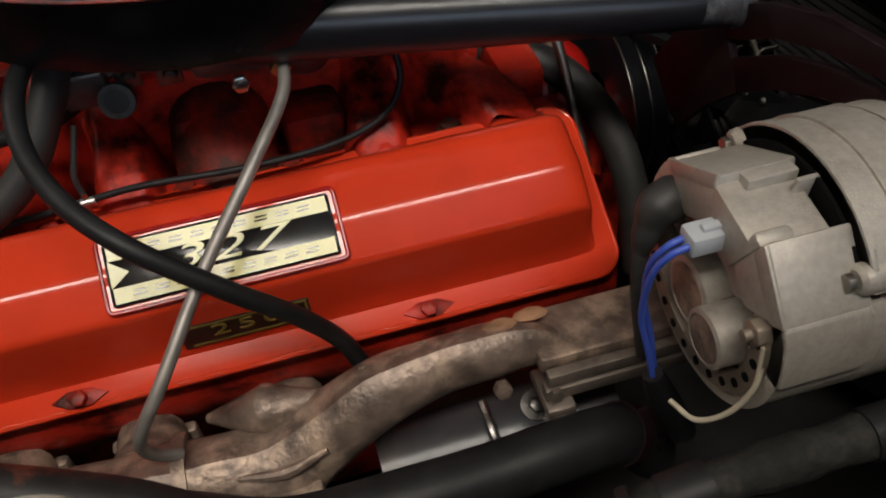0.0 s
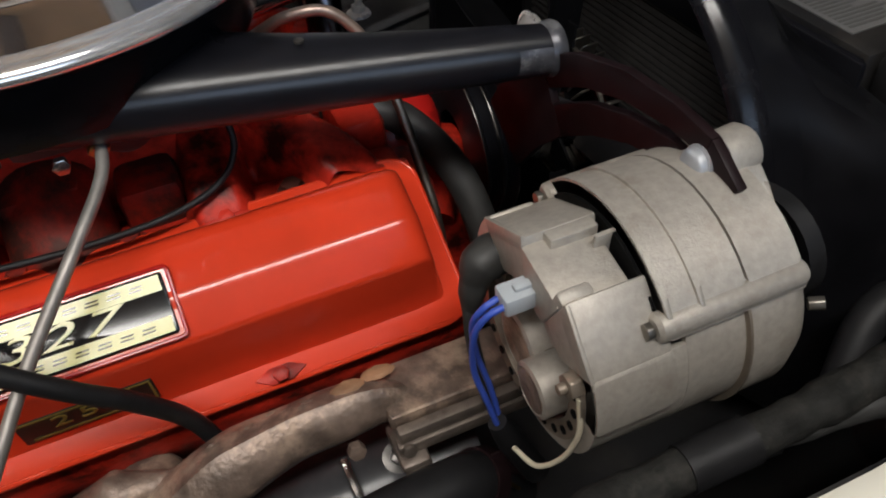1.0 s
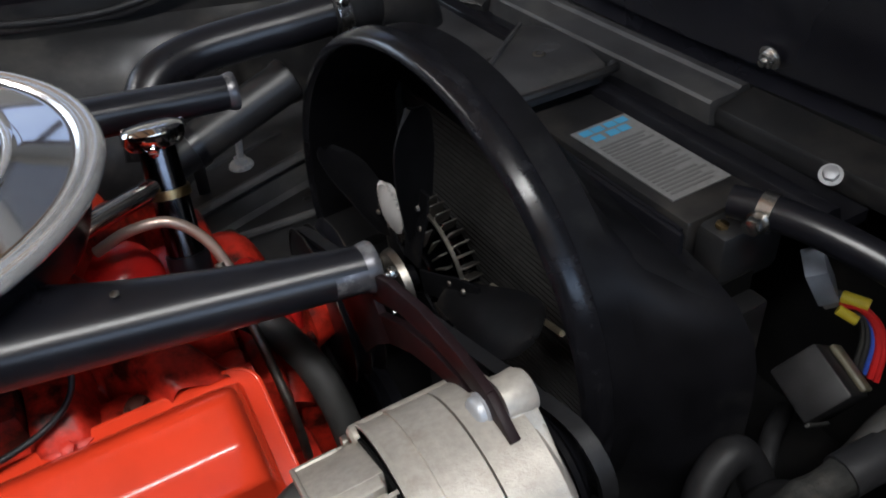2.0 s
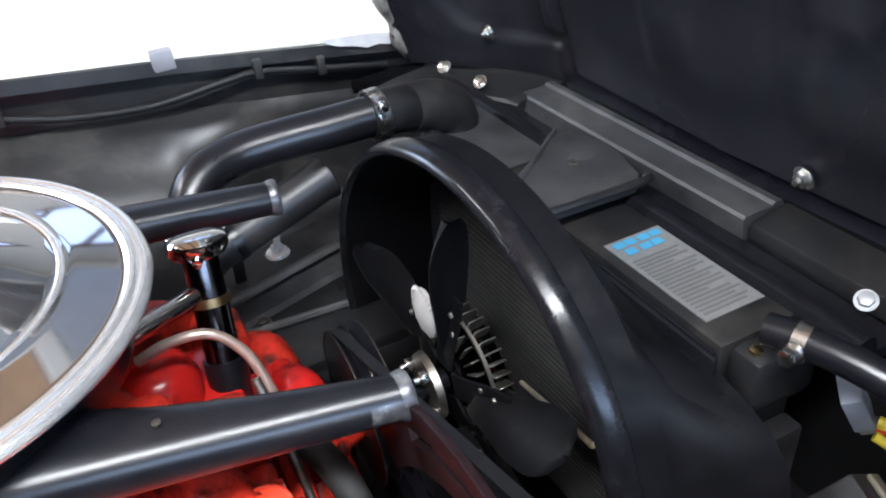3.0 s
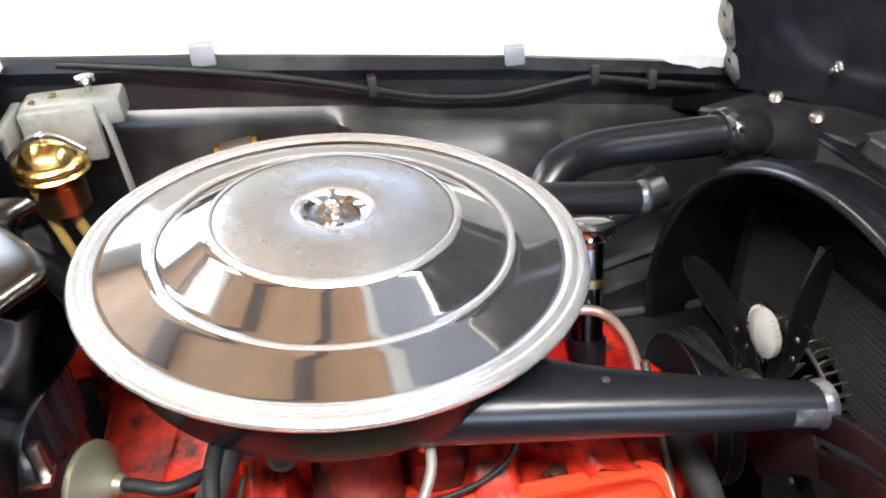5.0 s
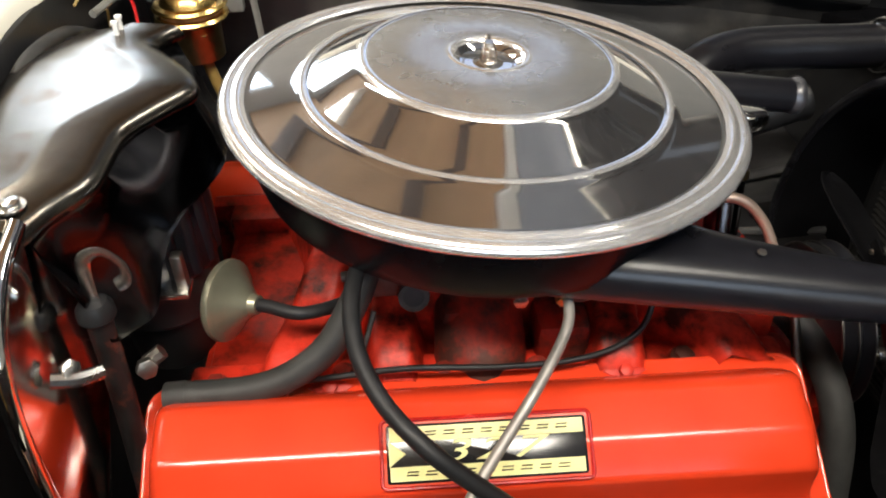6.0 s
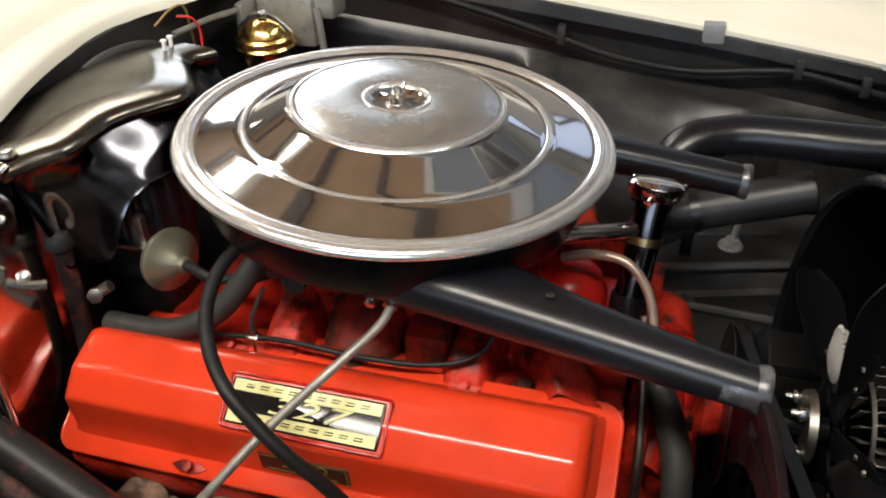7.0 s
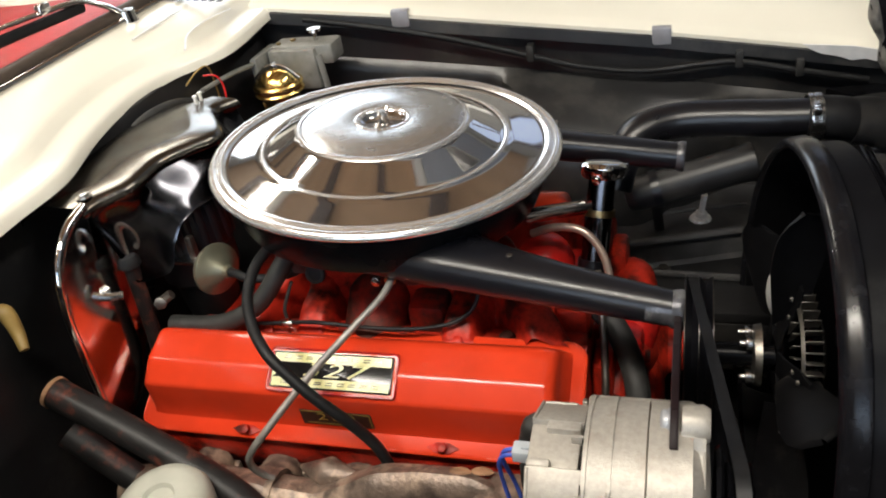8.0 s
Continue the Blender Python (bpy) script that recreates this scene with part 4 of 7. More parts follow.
def intake():
    t = thing("intake_manifold", (0.0, 0.0, 0.6), "red cast-iron intake manifold with sooty stains", "manifold")
    part("base", box(-0.245, 0.23, -0.125, 0.125, 0.6, 0.672, 0.012), RED_CAST, t)
    part("head_flange", box(-0.25, 0.235, -0.138, -0.1, 0.64, 0.69, 0.006), RED_CAST, t)
    part("head_flange", box(-0.25, 0.235, 0.1, 0.138, 0.64, 0.69, 0.006), RED_CAST, t)
    # cast runners: rounded ridges that rise from the head flanges to the carburettor
    ridges = [((-0.172, 0.14), (-0.13, 0.03), 0.03), ((-0.084, 0.14), (-0.088, 0.03), 0.026), ((0.094, 0.14), (0.1, 0.03), 0.027), ((0.2, 0.14), (0.122, 0.02), 0.029)]

    def height(x, y):
        y = abs(y)
        z = 0.664 + 0.012 * math.exp(-((x + 0.02) / 0.09) ** 2)
        for a, b, w in ridges:
            a, b = Vector(a), Vector(b)
            d = b - a
            f = max(0.0, min(1.0, (Vector((x, y)) - a).dot(d) / d.length_squared))
            off = (Vector((x, y)) - a - d * f).length / w
            top = 0.7 + 0.052 * f ** 0.8 + 0.004 * math.sin(f * 9)
            if off < 1.25:
                k = min(1.0, max(0.0, (1.25 - off) / 0.75))
                z = max(z, 0.664 + (top - 0.664) * (k * k * (3 - 2 * k)) ** 0.8)
        foot = max(0.0, min(1.0, (y - 0.112) / 0.012))
        return z * (1 - foot) + (0.689 + 0.0015 * math.sin(x * 60)) * foot if z < 0.689 else z
    grid = bmesh.new()
    xs, ys = np.linspace(-0.248, 0.232, 121), np.linspace(-0.14, 0.14, 71)
    cells = [[grid.verts.new((x, y, height(x, y))) for y in ys] for x in xs]
    for p, q in zip(cells, cells[1:]):
        for j in range(len(ys) - 1):
            grid.faces.new((p[j], q[j], q[j + 1], p[j + 1]))
    part("runner_casting", grid, RED_CAST, t, angle=80)
    for x, y in ((-0.125, -0.122), (-0.045, -0.126), (0.03, -0.126), (0.148, -0.124)):
        part("bolt_pad", lathe([(0, 0.008), (0.009, 0.0075), (0.012, 0.004), (0.013, -0.01), (0, -0.01)], axis_to((x, y, 0.687), (0, -0.15, 1)), 20), RED_CAST, t)
    part("plenum", merge(box(-0.085, 0.085, -0.075, 0.075, 0.66, 0.765, 0.012), box(-0.09, 0.09, -0.08, 0.08, 0.757, 0.77, 0.004)), RED_CAST, t)
    part("crossover", merge(tube([(-0.014, -0.132, 0.66), (-0.014, -0.105, 0.69), (-0.014, -0.06, 0.714), (-0.014, 0.1, 0.69)], [0.034, 0.038, 0.036, 0.034], 20, flat=0.85), box(-0.046, 0.012, -0.104, -0.07, 0.69, 0.735, 0.01), box(0.03, 0.075, -0.116, -0.07, 0.68, 0.724, 0.009)), BURNT, t, "soot-blackened heat crossover")
    for x, y in ((-0.225, -0.128), (-0.125, -0.1235), (-0.045, -0.1275), (0.03, -0.1275), (0.148, -0.1255)):
        part("manifold_bolt", hex_bolt((x, y, 0.694), (0, -0.15, 1), 0.0075, 0.006, 0.01), BURNT, t)
    # thermostat housing and front water passage
    part("water_neck", merge(lathe([(0, -0.03), (0.04, -0.03), (0.042, 0.0), (0.034, 0.02), (0.024, 0.028), (0, 0.03)], Matrix.Translation((0.163, 0.022, 0.7)), 28), box(0.12, 0.235, -0.02, 0.08, 0.655, 0.682, 0.008)), CRIMSON, t)
    part("filler_boss", lathe([(0, 0), (0.036, 0), (0.033, 0.02), (0.026, 0.026), (0, 0.026)], Matrix.Translation((0.2225, 0.003, 0.618)), 28), CRIMSON, t)
    part("front_boss", merge(lathe([(0, 0.016), (0.019, 0.015), (0.023, 0.011), (0.026, -0.02), (0, -0.02)], Matrix.Translation((0.155, -0.062, 0.737)), 24), box(0.195, 0.235, -0.1, -0.03, 0.66, 0.715, 0.012)), RED_CAST, t)
    w = thing("water_pump", (0.3, 0.0, 0.5), "red cast-iron water pump with bolted legs", "pump")
    part("body", merge(lathe([(0, -0.03), (0.065, -0.03), (0.068, 0.0), (0.055, 0.02), (0.03, 0.035), (0.024, 0.055), (0, 0.055)], axis_to((0.305, 0.014, 0.572), (1, 0, 0)), 40)), RED_CAST, w)
    for s in (-1, 1):
        part("leg", merge(tube([(0.3, 0.014 + s * 0.04, 0.6), (0.295, 0.014 + s * 0.085, 0.62), (0.28, 0.014 + s * 0.12, 0.6)], [0.03, 0.026, 0.024], 14), box(0.262, 0.285, 0.014 + s * 0.11 - 0.03, 0.014 + s * 0.11 + 0.03, 0.55, 0.66, 0.008)), RED_CAST, w)
    part("top_plate", merge(box(0.262, 0.315, -0.1, -0.03, 0.59, 0.655, 0.012), box(0.25, 0.3, -0.03, 0.06, 0.6, 0.645, 0.012), tube([(0.3, -0.05, 0.62), (0.31, 0.0, 0.64), (0.3, 0.06, 0.62)], [0.022, 0.024, 0.02], 12)), CRIMSON, w)
    for y, z in ((-0.085, 0.645), (-0.05, 0.61), (0.0, 0.64)):
        part("pump_bolt", hex_bolt((0.316, y, z), (1, 0, 0), 0.008, 0.006), RED_CAST, w)
    for ob in w.children_recursive:
        for v in ob.data.vertices:
            v.co.x -= 0.024


intake()


def valve_cover(s, label):
    """s: -1 for the cover beside the exhaust and emblem, 1 for the other bank."""
    t = thing("valve_cover", (-0.015, s * 0.2, 0.62), label, "valve cover", "valve covers")
    o = Vector((0, -0.252, 0.627))
    u = Vector((0, math.cos(radians(30)), math.sin(radians(30))))
    v = Vector((0, -math.sin(radians(30)), math.cos(radians(30))))
    flip = Matrix.Identity(4) if s < 0 else Matrix.Translation((-0.04, 0, -0.03)) @ Matrix.Diagonal((1, -1, 1, 1))

    def at(x, a, b):
        return flip @ (Vector((x, 0, 0)) + o + u * a + v * b)
    x0, x1 = -0.274, 0.236
    prof = [(0.0212, 0.003), (0.0228, 0.0036), (0.0238, 0.005), (0.0255, 0.008), (0.0285, 0.015), (0.0355, 0.0322), (0.0428, 0.0492), (0.0437, 0.0511), (0.045, 0.0527), (0.0468, 0.0538), (0.049, 0.0546), (0.058, 0.0573), (0.069, 0.0605), (0.0712, 0.0611), (0.0735, 0.0613), (0.076, 0.0611), (0.093, 0.0583), (0.1045, 0.0563), (0.1085, 0.0552), (0.1118, 0.0532), (0.1142, 0.0504), (0.1185, 0.042), (0.1245, 0.024), (0.1268, 0.012), (0.1278, 0.003)]

    def section(x, inset, drop):
        ctr = 0.075
        out = []
        for a, b in prof:
            k = 1 - inset / 0.06
            out.append(at(x, ctr + (a - ctr) * k, 0.003 + (b - 0.003) * drop))
        return out
    ends = ((0.0125, 0.0, 0.03), (0.0138, 0.0002, 0.12), (0.0165, 0.0005, 0.4), (0.0192, 0.0008, 0.68), (0.0212, 0.001, 0.82), (0.0238, 0.001, 0.905), (0.0275, 0.0008, 0.96), (0.032, 0.0005, 0.99), (0.038, 0.0, 1.0))
    rings = [section(x0 + 0.004 + d * 0.72, i, f) for d, i, f in ends]
    rings += [section(x, 0, 1) for x in np.linspace(x0 + 0.06, x1 - 0.06, 12)]
    rings += [section(x1 - d, i, f) for d, i, f in ends[::-1]]
    part("cover", skin(rings), RED, t, angle=70)
    m = flip @ Matrix(((1, 0, 0, 0), (0, u.y, v.y, o.y), (0, u.z, v.z, o.z), (0, 0, 0, 1)))
    part("flange", plate(rounded(x0, x1, 0.0085, 0.138, 0.018), m @ Matrix.Translation((0, 0, 0.0005)), 0.0045, 0.0012), RED, t)
    brim = rounded(x0, x1, 0.0085, 0.138, 0.018, 6)
    part("flange_lip", tube([m @ Vector((x, y, 0.0016)) for x, y in brim + brim[:1]], 0.0028, 8, smooth=False), RED, t)
    part("gasket", plate(rounded(x0 + 0.002, x1 - 0.002, 0.0105, 0.136, 0.018), m @ Matrix.Translation((0, 0, -0.004)), 0.0042), RUBBER, t)
    for x in (0.0965, -0.134):
        for a in (0.0135, 0.131):
            b = part("cover_bolt", hex_bolt(at(x, a, 0.007), flip.to_3x3() @ v, 0.0058, 0.006), RED_CAST, t)
            part("bolt_clamp", plate([(-0.018, 0), (-0.007, -0.006), (0.007, -0.006), (0.018, 0), (0.007, 0.0055), (-0.007, 0.0055)], m @ Matrix.Translation((x, a + 0.001, 0.005)), 0.002, 0.0006), RED_CAST, b)
    if s < 0:
        emblem(t, m)
    return t


def emblem(t, m):
    # plaque in a shallow framed recess
    e = m @ Matrix.Translation((-0.0208, 0.0708, 0.0606)) @ Matrix.Rotation(radians(7.5), 4, "X")
    outline = rounded(-0.0686, 0.0686, -0.0191, 0.0191, 0.0016)
    frame_line = rounded(-0.0728, 0.0728, -0.0228, 0.0228, 0.0035)
    part("plaque_bed", plate(frame_line, e @ Matrix.Translation((0, 0, -0.0022)), 0.0018), RED, t)
    part("plaque_frame", tube([e @ Vector((x, y, -0.0004)) for x, y in frame_line + frame_line[:1]], 0.0015, 8, smooth=False), CRIMSON, t)
    pl = part("plaque", plate(outline, e @ Matrix.Translation((0, 0, 0.0004)), 0.0016, 0.0004), EMB_BLACK, t, "black and yellow engine plaque")
    part("plaque_rim", tube([e @ Vector((x, y, 0.0016)) for x, y in outline + outline[:1]], 0.0006, 6, smooth=False), EMB_BLACK, pl)
    for y0, y1 in ((0.0082, 0.0181), (-0.0181, -0.0085)):
        part("yellow_band", plate([(-0.067, y0), (0.067, y0), (0.067, y1), (-0.067, y1)], e @ Matrix.Translation((0, 0, 0.0022)), 0.0004), YELLOW, pl)
    part("chevron", plate([(-0.0675, -0.0085), (-0.056, 0.0), (-0.0675, 0.0085)], e @ Matrix.Translation((0, 0, 0.0022)), 0.0004), YELLOW, pl)
    # unlettered bars in place of the maker's words
    for y0 in (0.0117, -0.0148):
        for k in range(9):
            x = -0.052 + k * 0.013
            part("letter_bar", plate([(x - 0.0042, y0), (x + 0.0036, y0), (x + 0.0044, y0 + 0.0009), (x - 0.0038, y0 + 0.0009)], e @ Matrix.Translation((0, 0, 0.0027)), 0.0003), EMB_BLACK, pl)
            part("letter_bar", plate([(x - 0.0034, y0 + 0.0022), (x + 0.004, y0 + 0.0022), (x + 0.0048, y0 + 0.0031), (x - 0.003, y0 + 0.0031)], e @ Matrix.Translation((0, 0, 0.0027)), 0.0003), EMB_BLACK, pl)
    for k, digit in enumerate("327"):
        lettering(digit, e @ Matrix.Translation((-0.0235 + 0.0245 * k, 0.0, 0.0028)), 0.0205, YELLOW, "numeral", pl, 2.0, 0.3, 0.0006)
    # gold and black power decal on the outer flank
    d = m @ Matrix.Translation((-0.021, 0.0316, 0.0227)) @ Matrix.Rotation(radians(67.2), 4, "X")
    dec = part("decal", plate(rounded(-0.0415, 0.0415, -0.0118, 0.0118, 0.001), d @ Matrix.Translation((0, 0, 0.0003)), 0.0006), DECAL, t, "faded black and gold decal")
    for k, digit in enumerate("250"):
        lettering(digit, d @ Matrix.Translation((-0.016 + 0.0165 * k, 0.002, 0.0012)), 0.0155, DECAL_GOLD, "numeral", dec, 1.6)
    for x0, x1, y0, y1 in ((-0.04, 0.04, 0.0095, 0.0112), (0.0388, 0.0403, -0.0112, 0.0092), (-0.036, 0.03, -0.0098, -0.0078)):
        part("decal_line", plate([(x0, y0), (x1, y0), (x1, y1), (x0, y1)], d @ Matrix.Translation((0, 0, 0.0011)), 0.0003), DECAL_GOLD, dec)


valve_cover(-1, "glossy orange-red stamped valve cover with an engine plaque")
valve_cover(1, "glossy orange-red stamped valve cover on the far bank")


# ---- air cleaner and carburettor ----
def air_cleaner():
    t = thing("air_cleaner", (0.0, 0.0, 0.8), "round chrome-lidded air cleaner with twin black intake snorkels", "air cleaner")
    tilt = Matrix.Translation((-0.002, 0.0, 0.8745)) @ Matrix.Rotation(math.atan(0.0755), 4, "Y") @ Matrix.Rotation(-0.0033, 4, "X") @ Matrix.Diagonal((0.99, 0.99, 1, 1))
    lid = part("lid", lathe([(0.0, 0.0235), (0.017, 0.0232), (0.022, 0.024), (0.027, 0.0285), (0.031, 0.0302), (0.094, 0.0286), (0.0965, 0.0288), (0.099, 0.0278), (0.101, 0.0262), (0.1025, 0.025), (0.105, 0.0238), (0.1065, 0.02303), (0.1345, 0.00857), (0.136, 0.0078), (0.1385, 0.0069),
                        (0.1405, 0.0072), (0.143, 0.0077), (0.1455, 0.0072), (0.1475, 0.0061), (0.1495, 0.0054), (0.152, 0.0048), (0.154, 0.00441), (0.1825, -0.0012), (0.184, -0.0015), (0.187, -0.0008), (0.189, 0.0012), (0.1915, 0.0022), (0.194, 0.0016), (0.196, -0.0004), (0.1975, 0.0004), (0.2, 0.001), (0.203, 0.0), (0.205, -0.003), (0.2035, -0.0065), (0.199, -0.008), (0.19, -0.007)], tilt, 128), LID_CHROME, t, "polished chrome lid with pressed rings", 25)
    # thin overlays on the lid: their pale colour stands in for reflected lamps
    part("rim", lathe([(0.1862, -0.0003), (0.188, 0.0009), (0.1895, 0.0022), (0.1915, 0.0029), (0.1938, 0.0023), (0.1955, 0.0006), (0.197, 0.0006), (0.1985, 0.0016), (0.2005, 0.0017), (0.203, 0.0008), (0.2055, -0.0018), (0.2062, -0.0042), (0.205, -0.007), (0.2, -0.009)], tilt, 128), HIGHLIT_CHROME, lid, "double rim with hazy highlights painted in", 60)
    part("bead", lathe([(0.1402, 0.0076), (0.1415, 0.0082), (0.143, 0.0085), (0.1445, 0.0081), (0.1458, 0.0074)], tilt, 128), HIGHLIT_CHROME, lid, "pressed bead with a painted highlight", 60)
    part("bead", lathe([(0.0262, 0.0282), (0.0278, 0.0305), (0.0302, 0.0318), (0.0325, 0.0312), (0.0338, 0.0304)], tilt, 96), HIGHLIT_CHROME, lid, "ring round the wing nut with a painted highlight", 60)
    part("bead", lathe([(0.0955, 0.0292), (0.0975, 0.0296), (0.0995, 0.0284), (0.1015, 0.0265)], tilt, 128), HIGHLIT_CHROME, lid, "pressed bead with a painted highlight", 60)
    part("brushed_top", lathe([(0.0305, 0.0303), (0.0325, 0.0308), (0.093, 0.0292), (0.0945, 0.0284)], tilt, 96), BRUSHED, lid, "brushed flat centre of the lid")
    part("wing_nut", merge(lathe([(0, 0.04), (0.004, 0.04), (0.0045, 0.036), (0.006, 0.035), (0.0075, 0.025), (0.012, 0.0235), (0.013, 0.0212), (0, 0.0212)], tilt, 16),
                           tube([tilt @ Vector((0, -0.005, 0.028)), tilt @ Vector((0, -0.013, 0.033)), tilt @ Vector((0, -0.017, 0.038))], [0.0035, 0.003, 0.0026], 8, 4),
                           tube([tilt @ Vector((0, 0.005, 0.028)), tilt @ Vector((0, 0.013, 0.033)), tilt @ Vector((0, 0.017, 0.038))], [0.0035, 0.003, 0.0026], 8, 4)), STEEL, lid, "plated wing nut")
    part("drum", lathe([(0.199, -0.009), (0.194, -0.0145), (0.186, -0.018), (0.184, -0.049), (0.18, -0.06), (0.17, -0.066), (0.09, -0.07), (0.07, -0.09), (0.0, -0.09)], tilt, 96), DRUM_BLACK, t, "satin black drum")

    def snorkel(s):
        tip, outer0 = ((0.33, -0.1825, 0.787), -0.163) if s < 0 else ((0.328, -0.142, 0.779), -0.174)
        inner0 = -0.075 if s < 0 else -0.1
        rings = []
        for i in range(25):
            f = i / 24
            x0, x1 = tip[0] * f - 0.004 * (1 - f), 0.092 + (tip[0] - 0.092) * f
            near = Vector((x0, outer0 + (tip[1] - 0.017 - outer0) * f))
            far = Vector((x1, inner0 + (tip[1] + 0.017 - inner0) * f ** 0.45))
            c, h = (near + far) / 2, (near - far) / 2
            zc = 0.818 + (tip[2] - 0.818) * f ** 0.9
            hz = 0.0225 - 0.0055 * f
            ring = []
            for k in range(32):
                a = 2 * math.pi * k / 32
                e = 3.0 - 1.0 * f
                ca, sa = math.cos(a), math.sin(a)
                q = (abs(ca) ** e + abs(sa) ** e) ** (-1 / e)
                ring.append(Vector((c.x + h.x * q * ca, s * -(c.y + h.y * q * ca), zc + hz * q * sa)))
            rings.append(ring)
        tube_ = part("snorkel", skin(rings, caps=False), BLACK, t, "satin black intake snorkel")
        c = Vector((tip[0], s * -tip[1], tip[2]))
        part("snorkel_lip", lathe([(0.0165, -0.006), (0.0174, -0.007), (0.0187, -0.003), (0.0191, 0.001), (0.0182, 0.0032), (0.016, 0.003), (0.0145, -0.03), (0.0165, -0.006)], axis_to(c, (1, 0.0, -0.1)), 32), WORN_LIP, tube_, "rolled bright-worn lip")
        part("screw", hex_bolt((0.17, s * 0.158, 0.8245 if s < 0 else 0.821), (0, 0, 1), 0.0035, 0.0018), STEEL_DULL, tube_)
    snorkel(-1)
    snorkel(1)


air_cleaner()


def carburettor():
    t = thing("carburettor", (0.0, 0.0, 0.77), "dark four-barrel carburettor under the air cleaner", "carburettor")
    part("base_plate", box(-0.09, 0.09, -0.08, 0.08, 0.77, 0.782, 0.003), STEEL_DULL, t)
    part("bowl", merge(box(-0.085, 0.06, -0.085, 0.085, 0.782, 0.808, 0.008), box(-0.02, 0.07, -0.125, -0.08, 0.77, 0.806, 0.012)), CARB_METAL, t)
    part("linkage", merge(tube([(-0.12, -0.1, 0.775), (-0.06, -0.1, 0.78), (-0.01, -0.11, 0.778)], 0.004, 8), box(-0.1, -0.07, -0.115, -0.1, 0.765, 0.79, 0.003)), CARB_METAL, t)
    part("linkage_cam", lathe([(0.008, 0.004), (0.0115, 0.004), (0.012, 0), (0.0, 0.0), (0.0, 0.001), (0.008, 0.001)], axis_to((-0.066, -0.122, 0.772), (0, -1, 0.3)), 20), OILY_STEEL, t)
    part("cup_hollow", lathe([(0, 0.0025), (0.008, 0.0025), (0.008, 0.0015), (0, 0.0015)], axis_to((-0.066, -0.122, 0.772), (0, -1, 0.3)), 18), BLACK_DULL, t)
    for dx, dz in ((-0.055, 0.0), (-0.04, 0.008), (-0.03, -0.004), (0.0, 0.003)):
        part("linkage_lever", merge(box(dx - 0.009, dx + 0.007, -0.118, -0.114, 0.776 + dz, 0.792 + dz, 0.001), lathe([(0, 0.004), (0.004, 0.003), (0.005, 0), (0, 0)], axis_to((dx, -0.118, 0.784 + dz), (0, -1, 0)), 10)), OILY_STEEL, t)
    part("choke_pod", lathe([(0, 0.018), (0.014, 0.017), (0.018, 0.014), (0.02, 0.006), (0.023, 0.005), (0.024, 0), (0, 0)], axis_to((0.055, -0.125, 0.79), (0.1, -1, 0)), 28), BLACK, t)
    part("small_bolt", hex_bolt((0.012, -0.13, 0.772), (0, -1, 0.1), 0.006, 0.006), STEEL, t)
    part("small_bolt", hex_bolt((0.075, -0.12, 0.8), (0, -1, 0.1), 0.005, 0.005), STEEL, t)
    f = thing("fuel_line", (-0.07, -0.31, 0.64), "bare steel fuel line with a brass fitting", "fuel line")
    part("pipe", tube([(0.039, -0.135, 0.797), (0.0405, -0.163, 0.792), (0.034, -0.185, 0.785), (0.008, -0.222, 0.768), (-0.029, -0.262, 0.738), (-0.062, -0.303, 0.706), (-0.08, -0.314, 0.684), (-0.087, -0.311, 0.664), (-0.084, -0.306, 0.647), (-0.073, -0.302, 0.636)], 0.0039, 12, 8), LINE_STEEL, f)
    part("fitting", merge(plate(hexagon(0.0085), axis_to((0.039, -0.138, 0.796), (0, -1, -0.25)), 0.012, 0.0008), plate(hexagon(0.0068), axis_to((0.039, -0.15, 0.793), (0, -1, -0.3)), 0.009, 0.0008)), BRASS_FIT, f, "brass flare nuts")
    part("inlet", lathe([(0, 0), (0.009, 0), (0.009, 0.03), (0, 0.03)], axis_to((0.039, -0.11, 0.802), (0, -1, -0.2)), 16), BRASS_FIT, f)


carburettor()


